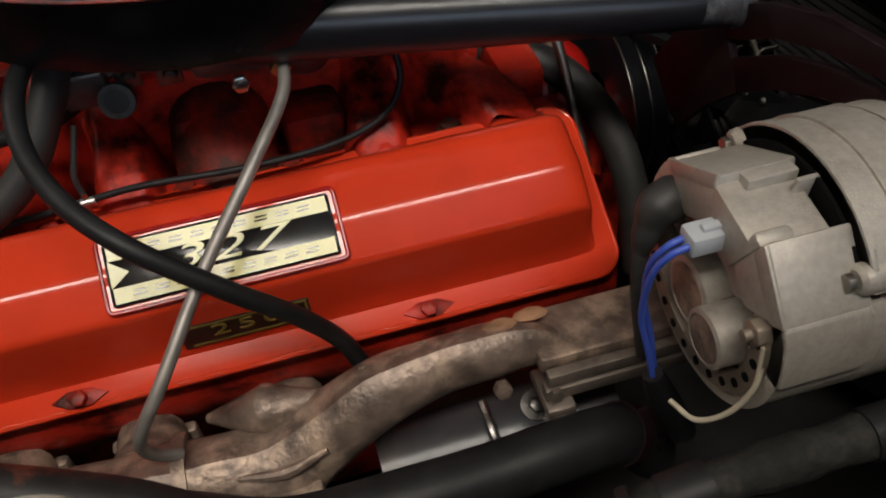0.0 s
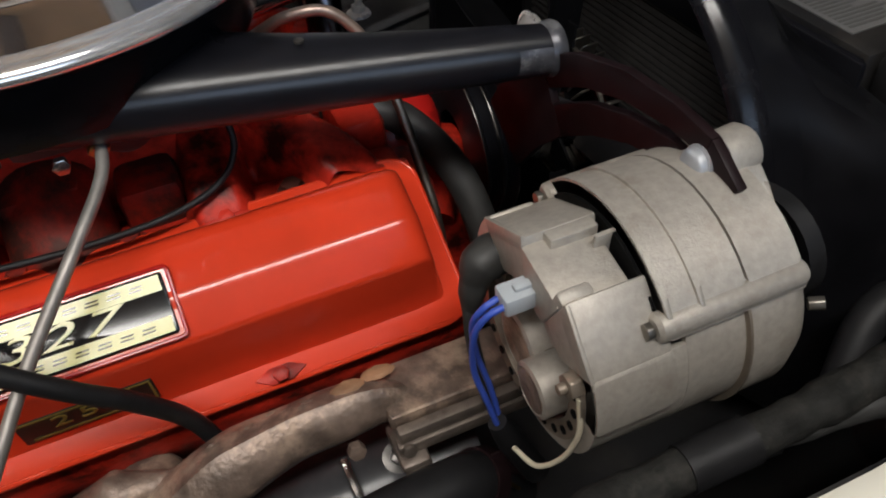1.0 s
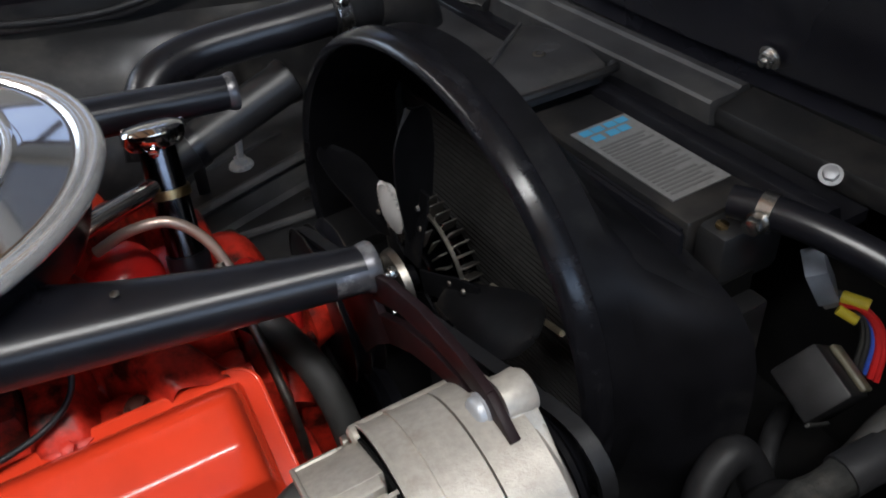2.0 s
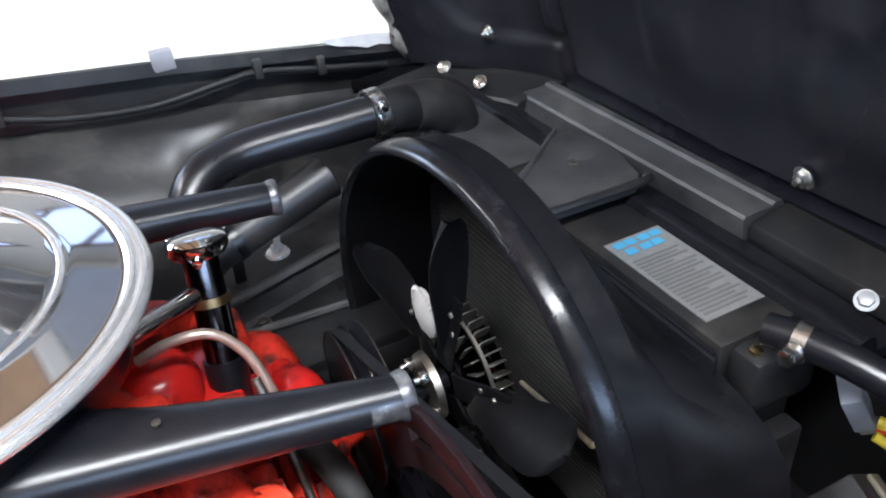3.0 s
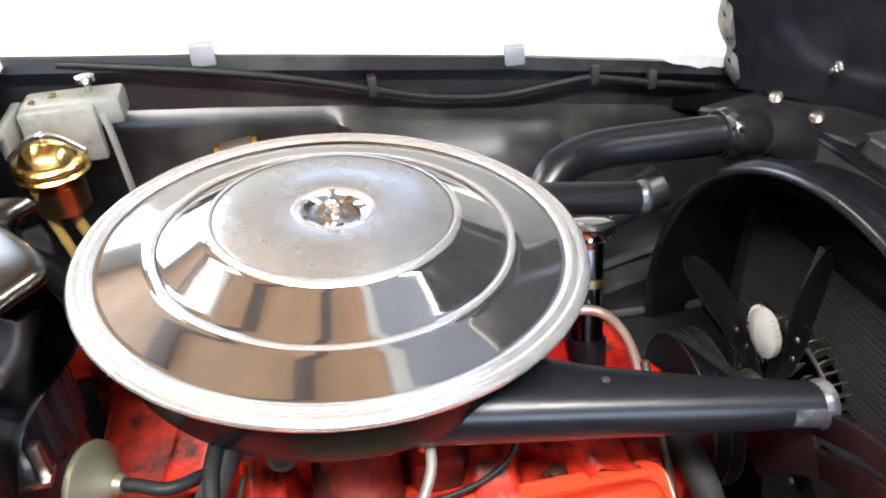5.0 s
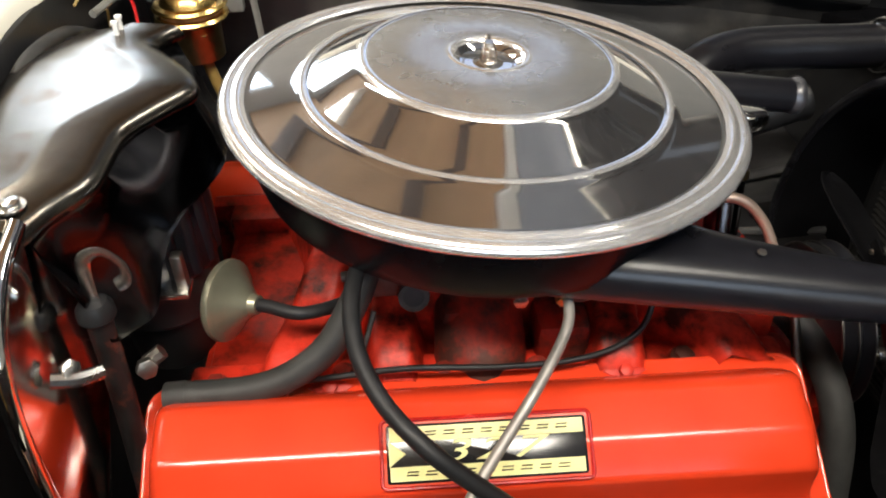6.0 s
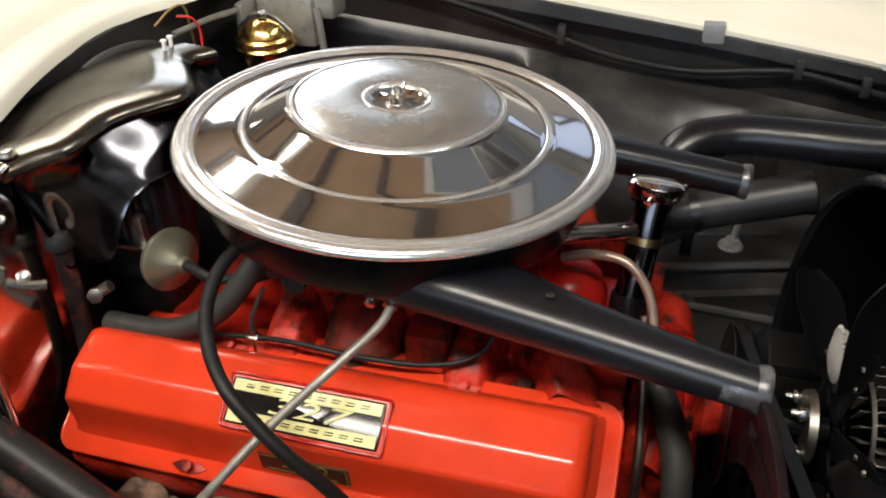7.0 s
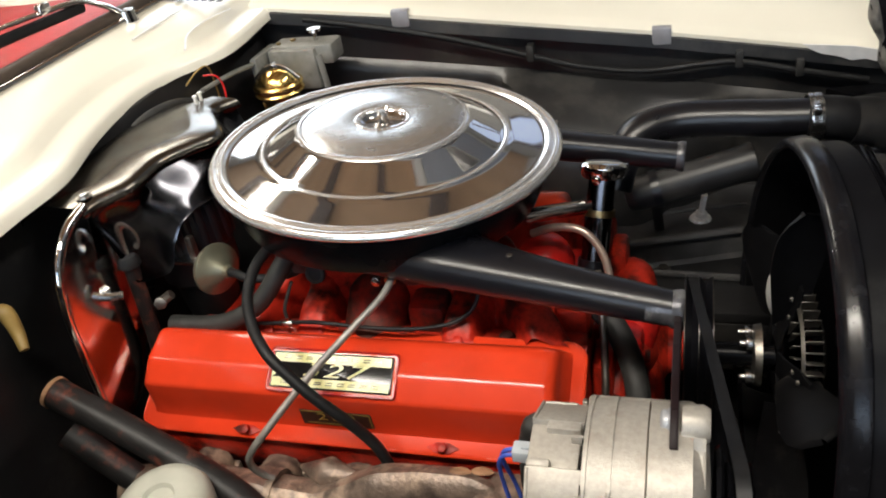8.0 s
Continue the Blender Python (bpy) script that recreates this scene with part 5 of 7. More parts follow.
# ---- alternator ----
def alternator():
    c = Vector((0.0, -0.355, 0.735))
    t = thing("alternator", (0.29, -0.355, 0.668), "sandblasted grey aluminium alternator with blue wires", "alternator")

    def ax(x):
        return axis_to((x, c.y, c.z), (1, 0, 0))
    def sector(a0, a1, r0, r1, x0, x1, bevel=0.002, n=0):
        n = n or max(3, int(abs(a1 - a0) / 8))
        outl = [(r1 * math.cos(radians(a0 + (a1 - a0) * k / n)), r1 * math.sin(radians(a0 + (a1 - a0) * k / n))) for k in range(n + 1)]
        outl += [(r0 * math.cos(radians(a1 - (a1 - a0) * k / n)), r0 * math.sin(radians(a1 - (a1 - a0) * k / n))) for k in range(n + 1)]
        m = Matrix(((0, 0, 1, x0), (1, 0, 0, c.y), (0, 1, 0, c.z), (0, 0, 0, 1)))
        return plate(outl, m, x1 - x0, bevel)
    # angles: 0 toward +y, 90 up
    # rear end frame: a drilled rim below, three flat facets above
    part("rear_frame", sector(153, 403, 0.054, 0.0668, 0.2245, 0.252, 0.002, 44), ALU, t, "cast rear end frame")
    part("rear_rim", sector(160, 352, 0.047, 0.058, 0.2215, 0.228, 0.0015, 36), ALU_DARK, t, "drilled rim of the rear frame")
    # drilled holes: black discs carry the shade inside them
    for a in range(168, 350, 15):
        part("rim_hole_shade", lathe([(0, 0), (0.0026, 0), (0.0026, 0.0012), (0, 0.0012)], axis_to((0.2206, c.y + 0.0525 * math.cos(radians(a)), c.z + 0.0525 * math.sin(radians(a))), (1, 0, 0)), 12), RECESS_BLACK, t)
    part("back_plate", sector(40, 156, 0.02, 0.058, 0.227, 0.236), ALU, t)
    part("back_plate", sector(156, 400, 0.03, 0.046, 0.236, 0.242), ALU_DARK, t)
    for a in range(160, 400, 24):
        part("back_spoke", sector(a, a + 9, 0.044, 0.055, 0.232, 0.242, 0.001), ALU_DARK, t)
    # black disc painted as the shaded inside of the case
    part("inner_shade", lathe([(0, 0), (0.055, 0), (0.055, 0.01), (0, 0.01)], ax(0.245), 40), RECESS_BLACK, t)
    for y, z, r, h in ((-0.344, 0.716, 0.021, 0.014), (-0.379, 0.721, 0.0165, 0.024)):
        cup = part("bearing_cup", lathe([(0, -h + 0.002), (r * 0.8, -h + 0.002), (r * 0.84, -h), (r, -h + 0.001), (r, 0.006), (0, 0.006)], axis_to((0.236, y, z), (1, 0, 0)), 28), ALU, t)
        part("rusty_plug", lathe([(0, 0.001), (r * 0.78, 0.0), (r * 0.78, 0.002), (0, 0.002)], axis_to((0.236 - h, y, z), (1, 0, 0)), 24), RUST, cup)
    part("cup_web", sector(190, 215, 0.012, 0.05, 0.226, 0.238, 0.002), ALU_DARK, t)
    part("rear_facet", sector(40, 84, 0.036, 0.066, 0.2225, 0.2653, 0.002, 1), ALU, t)
    part("rear_facet", sector(83, 121, 0.03, 0.0612, 0.222, 0.2615, 0.002, 1), ALU, t)
    part("rear_facet", sector(120, 154, 0.036, 0.0685, 0.223, 0.2685, 0.0022, 1), ALU, t)
    part("facet_side", sector(153, 186, 0.05, 0.0684, 0.2245, 0.2685, 0.002, 8), ALU, t)
    part("facet_step", sector(80, 91, 0.05, 0.0652, 0.2345, 0.2612, 0.0015, 1), ALU, t)
    part("plug_rail", sector(114, 121, 0.05, 0.0662, 0.2225, 0.241, 0.0025, 1), ALU, t)
    part("facet_edge", sector(41, 84, 0.058, 0.0672, 0.2222, 0.2248, 0.0009, 1), ALU, t)
    part("facet_edge", sector(121, 153.5, 0.058, 0.0697, 0.2228, 0.2254, 0.0009, 1), ALU, t)
    # raised bands over stator and front frame, with a rib between, and the bosses of the through bolts
    part("stator_band", sector(36, 144, 0.058, 0.0728, 0.2655, 0.3105, 0.003), ALU, t, "raised band over the stator")
    part("stator_band", sector(36, 144, 0.058, 0.0728, 0.312, 0.343, 0.002), ALU, t, "raised band over the front frame")
    for x in (0.2655, 0.2835):
        part("band_rib", sector(40, 140, 0.06, 0.0744, x, x + 0.0032, 0.0012), ALU, t)
    for a in (37.5, 142):
        y, z = c.y + 0.0672 * math.cos(radians(a)), c.z + 0.0672 * math.sin(radians(a))
        part("bolt_boss", merge(lathe([(0, 0), (0.0052, 0.0), (0.0074, 0.002), (0.0078, 0.006), (0.0078, 0.082), (0.006, 0.085), (0, 0.085)], axis_to((0.2605, y, z), (1, 0, 0)), 20),
                                sector(a - 6.5, a + 6.5, 0.055, 0.0715, 0.266, 0.344, 0.0015, 2)), ALU, t, "cast boss for the through bolt")
        part("through_bolt", hex_bolt((0.2605, y, z), (-1, 0, 0), 0.0046, 0.004), STEEL_DULL, t)
    part("stator_ring", lathe([(0.058, 0), (0.067, 0), (0.067, 0.035), (0.058, 0.035)], ax(0.276), 64), ALU, t)
    part("lower_case", sector(153, 392, 0.05, 0.0668, 0.236, 0.278, 0.001, 24), ALU, t)
    # solid black filler gives the slot its shade
    part("vent_gap_shade", sector(40, 144, 0.03, 0.0662, 0.2635, 0.2752, 0.0), RECESS_BLACK, t, "black fill painting the shade of the ventilation slot")
    part("vent_rib", sector(96, 98.2, 0.045, 0.0665, 0.2545, 0.267, 0.0008), ALU, t)
    part("front_frame", merge(lathe([(0.0, 0.0), (0.0675, 0.0), (0.0695, 0.004), (0.0695, 0.026), (0.064, 0.036), (0.05, 0.044), (0.02, 0.046), (0.0, 0.046)], ax(0.311), 64)), ALU, t, "cast front end frame")
    part("seam", lathe([(0.067, 0.0), (0.0705, 0.0), (0.0705, 0.0016), (0.067, 0.0016)], ax(0.3095), 64), ALU_DARK, t)
    # adjusting ear
    ear = [(-0.315, 0.79), (-0.328, 0.802), (-0.346, 0.816), (-0.358, 0.812), (-0.366, 0.798), (-0.385, 0.782), (-0.41, 0.765), (-0.36, 0.75), (-0.31, 0.77)]
    m = Matrix(((0, 0, 1, 0.334), (1, 0, 0, 0), (0, 1, 0, 0), (0, 0, 0, 1)))
    part("adjusting_ear", merge(plate(ear, m, 0.018, 0.003), lathe([(0, -0.004), (0.014, -0.003), (0.015, 0.012), (0.012, 0.017), (0, 0.018)], axis_to((0.338, -0.346, 0.806), (1, 0, 0)), 24)), ALU, t, "cast ear for the adjusting bolt")
    part("pivot_ear", merge(box(0.27, 0.345, -0.34, -0.3, 0.655, 0.69, 0.008)), ALU, t)
    part("fan_disc", lathe([(0.012, 0), (0.036, 0), (0.041, -0.003), (0.043, 0.0), (0.039, 0.003), (0.012, 0.003)], ax(0.363), 40), DRUM_BLACK, t, "steel cooling fan behind the pulley")
    part("pulley", lathe([(0, 0), (0.03, 0), (0.032, 0.002), (0.023, 0.01), (0.032, 0.018), (0.026, 0.02), (0, 0.022)], ax(0.368), 40), DRUM_BLACK, t)
    part("rear_stud", merge(hex_bolt((0.2265, -0.404, 0.752), (-1, 0, 0), 0.0075, 0.008, 0.01), lathe([(0, 0.014), (0.003, 0.013), (0.003, 0), (0, 0)], axis_to((0.2265, -0.404, 0.752), (-1, 0, 0)), 10)), ALU_DARK, t, "tarnished output stud")
    plug = part("plug", merge(box(0.206, 0.228, -0.365, -0.351, 0.767, 0.7785, 0.0015), box(0.213, 0.223, -0.361, -0.356, 0.778, 0.781, 0.001)), PLUG, t, "pale plastic connector plug")
    for dy, b in ((0.0, 0.0), (0.009, 0.006)):
        part("blue_wire", tube([(0.207, -0.361 + dy * 0.7, 0.772), (0.198, -0.36 + dy * 0.6, 0.768), (0.192 + b * 0.3, -0.356 + dy * 0.7, 0.752), (0.193 + b, -0.35 + dy, 0.715), (0.199 + b, -0.352 + dy, 0.685), (0.206 + b * 0.5, -0.353 + dy * 0.5, 0.652)], 0.0019, 10), BLUE, plug)
    part("harness_sleeve", tube([(0.205, -0.352, 0.66), (0.212, -0.354, 0.64), (0.228, -0.36, 0.6)], [0.006, 0.009, 0.009], 12), RUBBER, plug)
    part("terminal_boot", merge(tube([(0.234, -0.312, 0.758), (0.224, -0.313, 0.758), (0.215, -0.315, 0.755), (0.21, -0.317, 0.747), (0.2075, -0.318, 0.739), (0.2055, -0.3185, 0.727)], [0.0105, 0.0128, 0.0125, 0.0085, 0.0078, 0.0046], 18), tube([(0.205, -0.318, 0.734), (0.204, -0.325, 0.7), (0.21, -0.33, 0.65)], 0.0042, 10)), GREY_RUBBER, t, "dark grey rubber terminal boot")
    part("ground_wire", tube([(0.222, -0.41, 0.748), (0.222, -0.412, 0.72), (0.218, -0.405, 0.69), (0.21, -0.392, 0.668), (0.206, -0.372, 0.66)], 0.0016, 10), CREAM, t, "cream wire to the case")
    part("front_screw", hex_bolt((0.352, -0.412, 0.752), (1, -0.6, 0.2), 0.004, 0.008), STEEL_DULL, t)
    # slotted strap to the engine
    br = thing("alternator_bracket", (0.33, -0.24, 0.75), "maroon-black slotted adjusting strap", "bracket")
    mid = [(-0.115, 0.675), (-0.15, 0.722), (-0.19, 0.755), (-0.235, 0.782), (-0.278, 0.799), (-0.318, 0.807), (-0.345, 0.806), (-0.366, 0.794)]
    line = [Vector(p) for p in mid]
    up, lo = [], []
    for i, p in enumerate(line):
        d = (line[min(i + 1, 7)] - line[max(i - 1, 0)]).normalized()
        n = Vector((-d.y, d.x))
        w = (0.03, 0.031, 0.029, 0.026, 0.022, 0.019, 0.0185, 0.017)[i]
        up.append(p + n * w)
        lo.append(p - n * w)
    sl_up = [p + (up[i] - p) * 0.19 for i, p in enumerate(line)]
    sl_lo = [p + (lo[i] - p) * 0.19 for i, p in enumerate(line)]
    m2 = Matrix(((0, 0, 1, 0.3265), (1, 0, 0, 0), (0, 1, 0, 0), (0, 0, 0, 1)))
    strips = []
    for a, b in ((up[2:7], sl_up[2:7]), (sl_lo[2:7], lo[2:7])):
        strips.append(plate([(p.x, p.y) for p in a] + [(p.x, p.y) for p in b[::-1]], m2, 0.006, 0.0008))
    strips.append(plate([(p.x, p.y) for p in up[:3]] + [(p.x, p.y) for p in lo[2::-1]], m2, 0.006, 0.0008))
    strips.append(plate([(p.x, p.y) for p in up[6:]] + [(p.x, p.y) for p in lo[:5:-1]], m2, 0.006, 0.0008))
    part("strap", merge(*strips), MAROON, br)
    part("adjusting_bolt", merge(lathe([(0, 0.0075), (0.006, 0.0073), (0.008, 0.0064), (0.009, 0.005), (0.0092, 0.002), (0.0105, 0.0015), (0.0105, 0), (0, 0)], axis_to((0.3262, -0.345, 0.8055), (-1, 0.0, 0.1)), 24)), GREY_BOLT, br, "grey bolt with a worn rounded head")


alternator()


# ---- exhaust side ----
def exhaust():
    t = thing("exhaust_manifold", (0.0, -0.3, 0.55), "rusty brown cast-iron exhaust manifold", "manifold")
    line = spline([(-0.27, -0.298, 0.585), (-0.2, -0.302, 0.6), (-0.12, -0.304, 0.605), (-0.06, -0.304, 0.6), (-0.015, -0.302, 0.599), (0.03, -0.298, 0.628), (0.06, -0.296, 0.64), (0.095, -0.296, 0.648), (0.12, -0.296, 0.6495), (0.145, -0.297, 0.6485), (0.162, -0.299, 0.6465), (0.172, -0.3, 0.645)], 6)
    girth = np.interp([q.x for q in line], [-0.27, -0.06, -0.015, 0.03, 0.06, 0.095, 0.13, 0.15, 0.162, 0.172], [0.03, 0.032, 0.033, 0.0265, 0.0225, 0.0188, 0.0178, 0.0155, 0.0118, 0.007])
    # cast section with one sharp ridge along its top
    sect = [(-0.27, 1.04), (0.15, 0.93), (0.55, 0.74), (0.82, 0.42), (0.95, 0.0), (0.8, -0.5), (0.4, -0.85), (0.0, -0.95), (-0.45, -0.85), (-0.8, -0.6), (-1.0, -0.15), (-0.96, 0.3), (-0.78, 0.66), (-0.52, 0.9)]
    part("log", skin([[(q.x, q.y + r * y * (1 + 0.04 * math.sin(90 * q.x + 3 * y)), q.z + r * z * (1 + 0.03 * math.sin(130 * q.x + 2 * z))) for y, z in sect] for q, r in zip(line, girth)]), RUST, t, angle=36)
    for x, z in ((-0.2, 0.6), (-0.11, 0.6), (-0.01, 0.6)):
        part("port", merge(tube([(x, -0.29, z - 0.006), (x, -0.262, z - 0.022), (x, -0.235, z - 0.03)], [0.026, 0.023, 0.024], 16, 4), box(x - 0.03, x + 0.03, -0.238, -0.228, z - 0.075, z - 0.03, 0.003)), RUST, t)
    part("seam_rib", tube([(-0.26, -0.312, 0.614), (-0.18, -0.316, 0.629), (-0.1, -0.318, 0.632)], 0.0035, 8), RUST, t)
    part("port_hood", tube([(-0.06, -0.268, 0.618), (-0.02, -0.28, 0.626), (0.02, -0.284, 0.63)], [0.003, 0.018, 0.004], 14), RUST, t)
    part("log_bolt", hex_bolt((0.124, -0.314, 0.634), (0, -1, 0.3), 0.006, 0.007), RUST, t)
    part("seam_rib", tube([(-0.2, -0.322, 0.622), (-0.14, -0.326, 0.62), (-0.09, -0.326, 0.615)], 0.0028, 8), RUST, t)
    part("elbow_ridge", tube([(-0.045, -0.322, 0.624), (-0.015, -0.328, 0.626), (0.012, -0.326, 0.635)], [0.002, 0.004, 0.002], 8), RUST, t)
    part("collar", tube([(-0.082, -0.304, 0.6025), (-0.074, -0.304, 0.602)], 0.0345, 22, smooth=False), RUST, t)
    part("notch", box(-0.04, 0.004, -0.345, -0.315, 0.6, 0.612, 0.003), RUST, t)
    part("rust_patch", lathe([(0, 0.004), (0.01, 0.003), (0.014, 0), (0, 0)], axis_to((-0.022, -0.331, 0.607), (0, -0.8, 0.6)), 14), RUST_EDGE, t, "bright orange rust patch")
    part("rust_patch", lathe([(0, 0.002), (0.006, 0.002), (0.009, 0), (0, 0)], axis_to((0.131, -0.2925, 0.6655), (0, 0.2, 1)) @ Matrix.Diagonal((1.3, 0.7, 1, 1)), 9), RUST_EDGE, t, "flaked rusty scab")
    part("scale_flake", lathe([(0, 0.0025), (0.007, 0.002), (0.01, 0), (0, 0)], axis_to((0.152, -0.289, 0.664), (0, 0.25, 1)) @ Matrix.Diagonal((1.2, 0.7, 1, 1)), 8), RUST_EDGE, t)
    for x, y, z, w in ((0.07, -0.2905, 0.6598, 0.004), (0.083, -0.288, 0.661, 0.003), (0.046, -0.29, 0.656, 0.0035), (0.105, -0.2925, 0.665, 0.003)):
        part("scale_flake", lathe([(0, 0.0016), (w * 0.7, 0.0014), (w, 0), (0, 0)], axis_to((x, y, z), (0, 0.25, 1)) @ Matrix.Diagonal((1.5, 0.7, 1, 1)), 7), RUST, t)
    b = thing("alternator_support", (0.2, -0.33, 0.6), "flat brown-grey cast support bar for the alternator", "bracket")
    part("bar", plate(rounded(0.148, 0.262, -0.3205, -0.279, 0.003), Matrix.Translation((0, 0, 0.643)), 0.0125, 0.0022), RUST, b, "flat top bar")
    part("web", box(0.16, 0.258, -0.322, -0.3, 0.628, 0.643, 0.001), IRON_BROWN, b)
    part("strip", box(0.15, 0.26, -0.329, -0.3215, 0.6385, 0.649, 0.0014), IRON_BROWN, b)
    part("strip", box(0.148, 0.26, -0.3305, -0.3215, 0.6265, 0.6372, 0.0014), IRON_BROWN, b)
    part("foot", box(0.1465, 0.166, -0.338, -0.302, 0.6185, 0.6262, 0.003), IRON_BROWN, b)
    part("bar_bolt", hex_bolt((0.158, -0.331, 0.6185), (0, -0.35, -1), 0.0095, 0.017), IRON_BROWN, b)
    part("bar_bolt", hex_bolt((0.1535, -0.3305, 0.636), (0, -1, 0.2), 0.0048, 0.004), IRON_BROWN, b)
    s = thing("spark_plug_shield", (0.1, -0.32, 0.5), "dark chromed spark plug heat shield", "heat shield")
    part("panel", skin([[(x, -0.268 - 0.069 * f, 0.578 - 0.02 * f + 0.012 * math.sin(f * math.pi)) for f in np.linspace(0, 1, 9)] + [(x, -0.34, 0.55), (x, -0.268, 0.57)] for x in (0.04, 0.044, 0.1, 0.166, 0.205, 0.209)]), GLOSS_BLACK, s, "glossy black shield panel")
    part("rib", tube([(0.117, -0.29, 0.586), (0.118, -0.312, 0.581), (0.12, -0.334, 0.563)], 0.0035, 8), STEEL, s, "bright pressed rib")
    part("lower_edge", tube([(0.04, -0.336, 0.559), (0.12, -0.338, 0.559), (0.208, -0.337, 0.559)], 0.0009, 6), DARK_CHROME, s)
    part("shield_bolt", hex_bolt((0.152, -0.302, 0.583), (0, -0.5, 1), 0.006, 0.006, 0.011), OILY_STEEL, s)
    part("shield_bolt", hex_bolt((0.181, -0.32, 0.576), (0, -0.5, 1), 0.0055, 0.006), OILY_STEEL, s)
    part("plug_nut", merge(hex_bolt((0.028, -0.322, 0.548), (0, -0.6, 1), 0.009, 0.014), hex_bolt((0.2, -0.32, 0.56), (0, -0.6, 1), 0.007, 0.008)), OILY_STEEL, s)


exhaust()


# ---- hoses and wires on the engine ----
def hoses():
    def hose(name, pts, r, mat, label, category="hose", seg=14):
        return solo(name, tube(pts, r, seg, 8), mat, label, category, angle=80)
    vh = [(-0.098, -0.12, 0.82), (-0.107, -0.165, 0.814), (-0.104, -0.202, 0.8), (-0.088, -0.234, 0.784), (-0.062, -0.26, 0.769), (-0.036, -0.27, 0.748), (-0.01, -0.2745, 0.724), (0.014, -0.271, 0.695), (0.036, -0.266, 0.656), (0.05, -0.268, 0.61)]
    t = thing("vacuum_hose", vh[-1], "black rubber hose draped across the valve cover", "hose")
    part("hose", tube(vh, 0.006, 14, 8), RUBBER, t, angle=80)
    part("upper_end", tube([vh[0], Vector(vh[0]).lerp(Vector(vh[1]), 0.4)], 0.0074, 14, smooth=False), RUBBER, t, "thickened hose end")
    part("lower_nipple", tube([(0.05, -0.268, 0.614), (0.053, -0.268, 0.59)], 0.0045, 10, smooth=False), STEEL_DULL, t)
    bh = [(-0.095, -0.1, 0.8), (-0.108, -0.128, 0.778), (-0.135, -0.15, 0.745), (-0.18, -0.16, 0.724), (-0.25, -0.158, 0.716)]
    t = thing("breather_hose", bh[-1], "thick grey breather hose behind the valve cover", "hose")
    part("hose", tube(bh, 0.011, 16, 8), GREY_RUBBER, t, angle=80)
    part("hose_end", tube([(-0.236, -0.1584, 0.717), (-0.252, -0.158, 0.7158)], 0.0118, 16, smooth=False), GREY_RUBBER, t, "cuffed hose end")
    hose("spark_wire", [(-0.2, -0.15, 0.712), (-0.12, -0.146, 0.716), (-0.07, -0.146, 0.72), (0.0, -0.146, 0.716), (0.06, -0.142, 0.716), (0.1, -0.13, 0.722), (0.118, -0.116, 0.742), (0.112, -0.1, 0.775), (0.1, -0.09, 0.8)], 0.0025, RUBBER, "thin black wire along the valve cover", "wire", 10)
    w = thing("wire_clip", (-0.105, -0.146, 0.7), "small steel wire clip with a thin grey lead", "clip")
    part("lead", tube([(-0.1045, -0.146, 0.72), (-0.106, -0.142, 0.735), (-0.101, -0.136, 0.75), (-0.096, -0.128, 0.764)], 0.0021, 8), GREY_RUBBER, w)
    part("fitting", merge(lathe([(0, -0.006), (0.003, -0.006), (0.0038, 0), (0.003, 0.006), (0, 0.006)], axis_to((-0.105, -0.1465, 0.717), (1, 0, 0.05)), 12), tube([(-0.105, -0.147, 0.7), (-0.1045, -0.1475, 0.716), (-0.104, -0.146, 0.724)], 0.0016, 6)), STEEL, w, "bright steel fitting")
    hh = [(0.2, -0.038, 0.7), (0.224, -0.054, 0.699), (0.256, -0.078, 0.688), (0.281, -0.113, 0.656), (0.291, -0.145, 0.612), (0.293, -0.17, 0.54)]
    t = thing("heater_hose", hh[-1], "black heater hose curving past the engine front", "hose")
    part("hose", tube(hh, 0.0138, 16, 8), GREY_RUBBER, t, angle=80)
    part("clamp", lathe([(0.0138, -0.005), (0.0153, -0.005), (0.0153, 0.005), (0.0138, 0.005)], axis_to((0.21, -0.0445, 0.6998), (0.024, -0.016, 0)), 24), STEEL_DULL, t, "dull hose clamp")
    part("spigot", tube([(0.185, -0.028, 0.7), (0.203, -0.04, 0.7)], 0.0118, 16, smooth=False), RED_CAST, t)
    hose("dipstick_tube", [(0.243, -0.07, 0.75), (0.249, -0.096, 0.705), (0.2525, -0.118, 0.665), (0.254, -0.14, 0.63), (0.254, -0.15, 0.58)], 0.0042, STEEL_DULL, "thin steel tube at the engine front", "tube", 8)
    # oil filler and crossing pipe
    t = thing("oil_filler", (0.232, 0.05, 0.66), "dark chromed oil filler tube with a chrome cap", "oil filler")
    part("tube", tube([(0.2225, 0.004, 0.645), (0.23, 0.036, 0.72), (0.2375, 0.066, 0.79)], 0.0165, 24, 4), DARK_CHROME, t, "dark chromed tube")
    cap = part("cap", lathe([(0, 0.014), (0.018, 0.013), (0.025, 0.011), (0.0275, 0.008), (0.0275, 0.0), (0.024, -0.006), (0, -0.006)], axis_to((0.2385, 0.069, 0.797), (0.06, 0.3, 1)), 36), CHROME, t, "polished chrome cap")
    for a in (0.3, 2.4, 4.5):
        part("cap_tab", lathe([(0, 0.003), (0.0045, 0.002), (0.005, -0.002), (0, -0.003)], axis_to(Vector((0.2385, 0.069, 0.799)) + Vector((math.cos(a), math.sin(a), 0)) * 0.028, (math.cos(a), math.sin(a), 0)), 10), CHROME, cap)
    part("side_pipe", tube([(0.234, 0.054, 0.762), (0.21, 0.04, 0.764), (0.15, 0.012, 0.768)], 0.0095, 14, 4), CHROME_WORN, t)
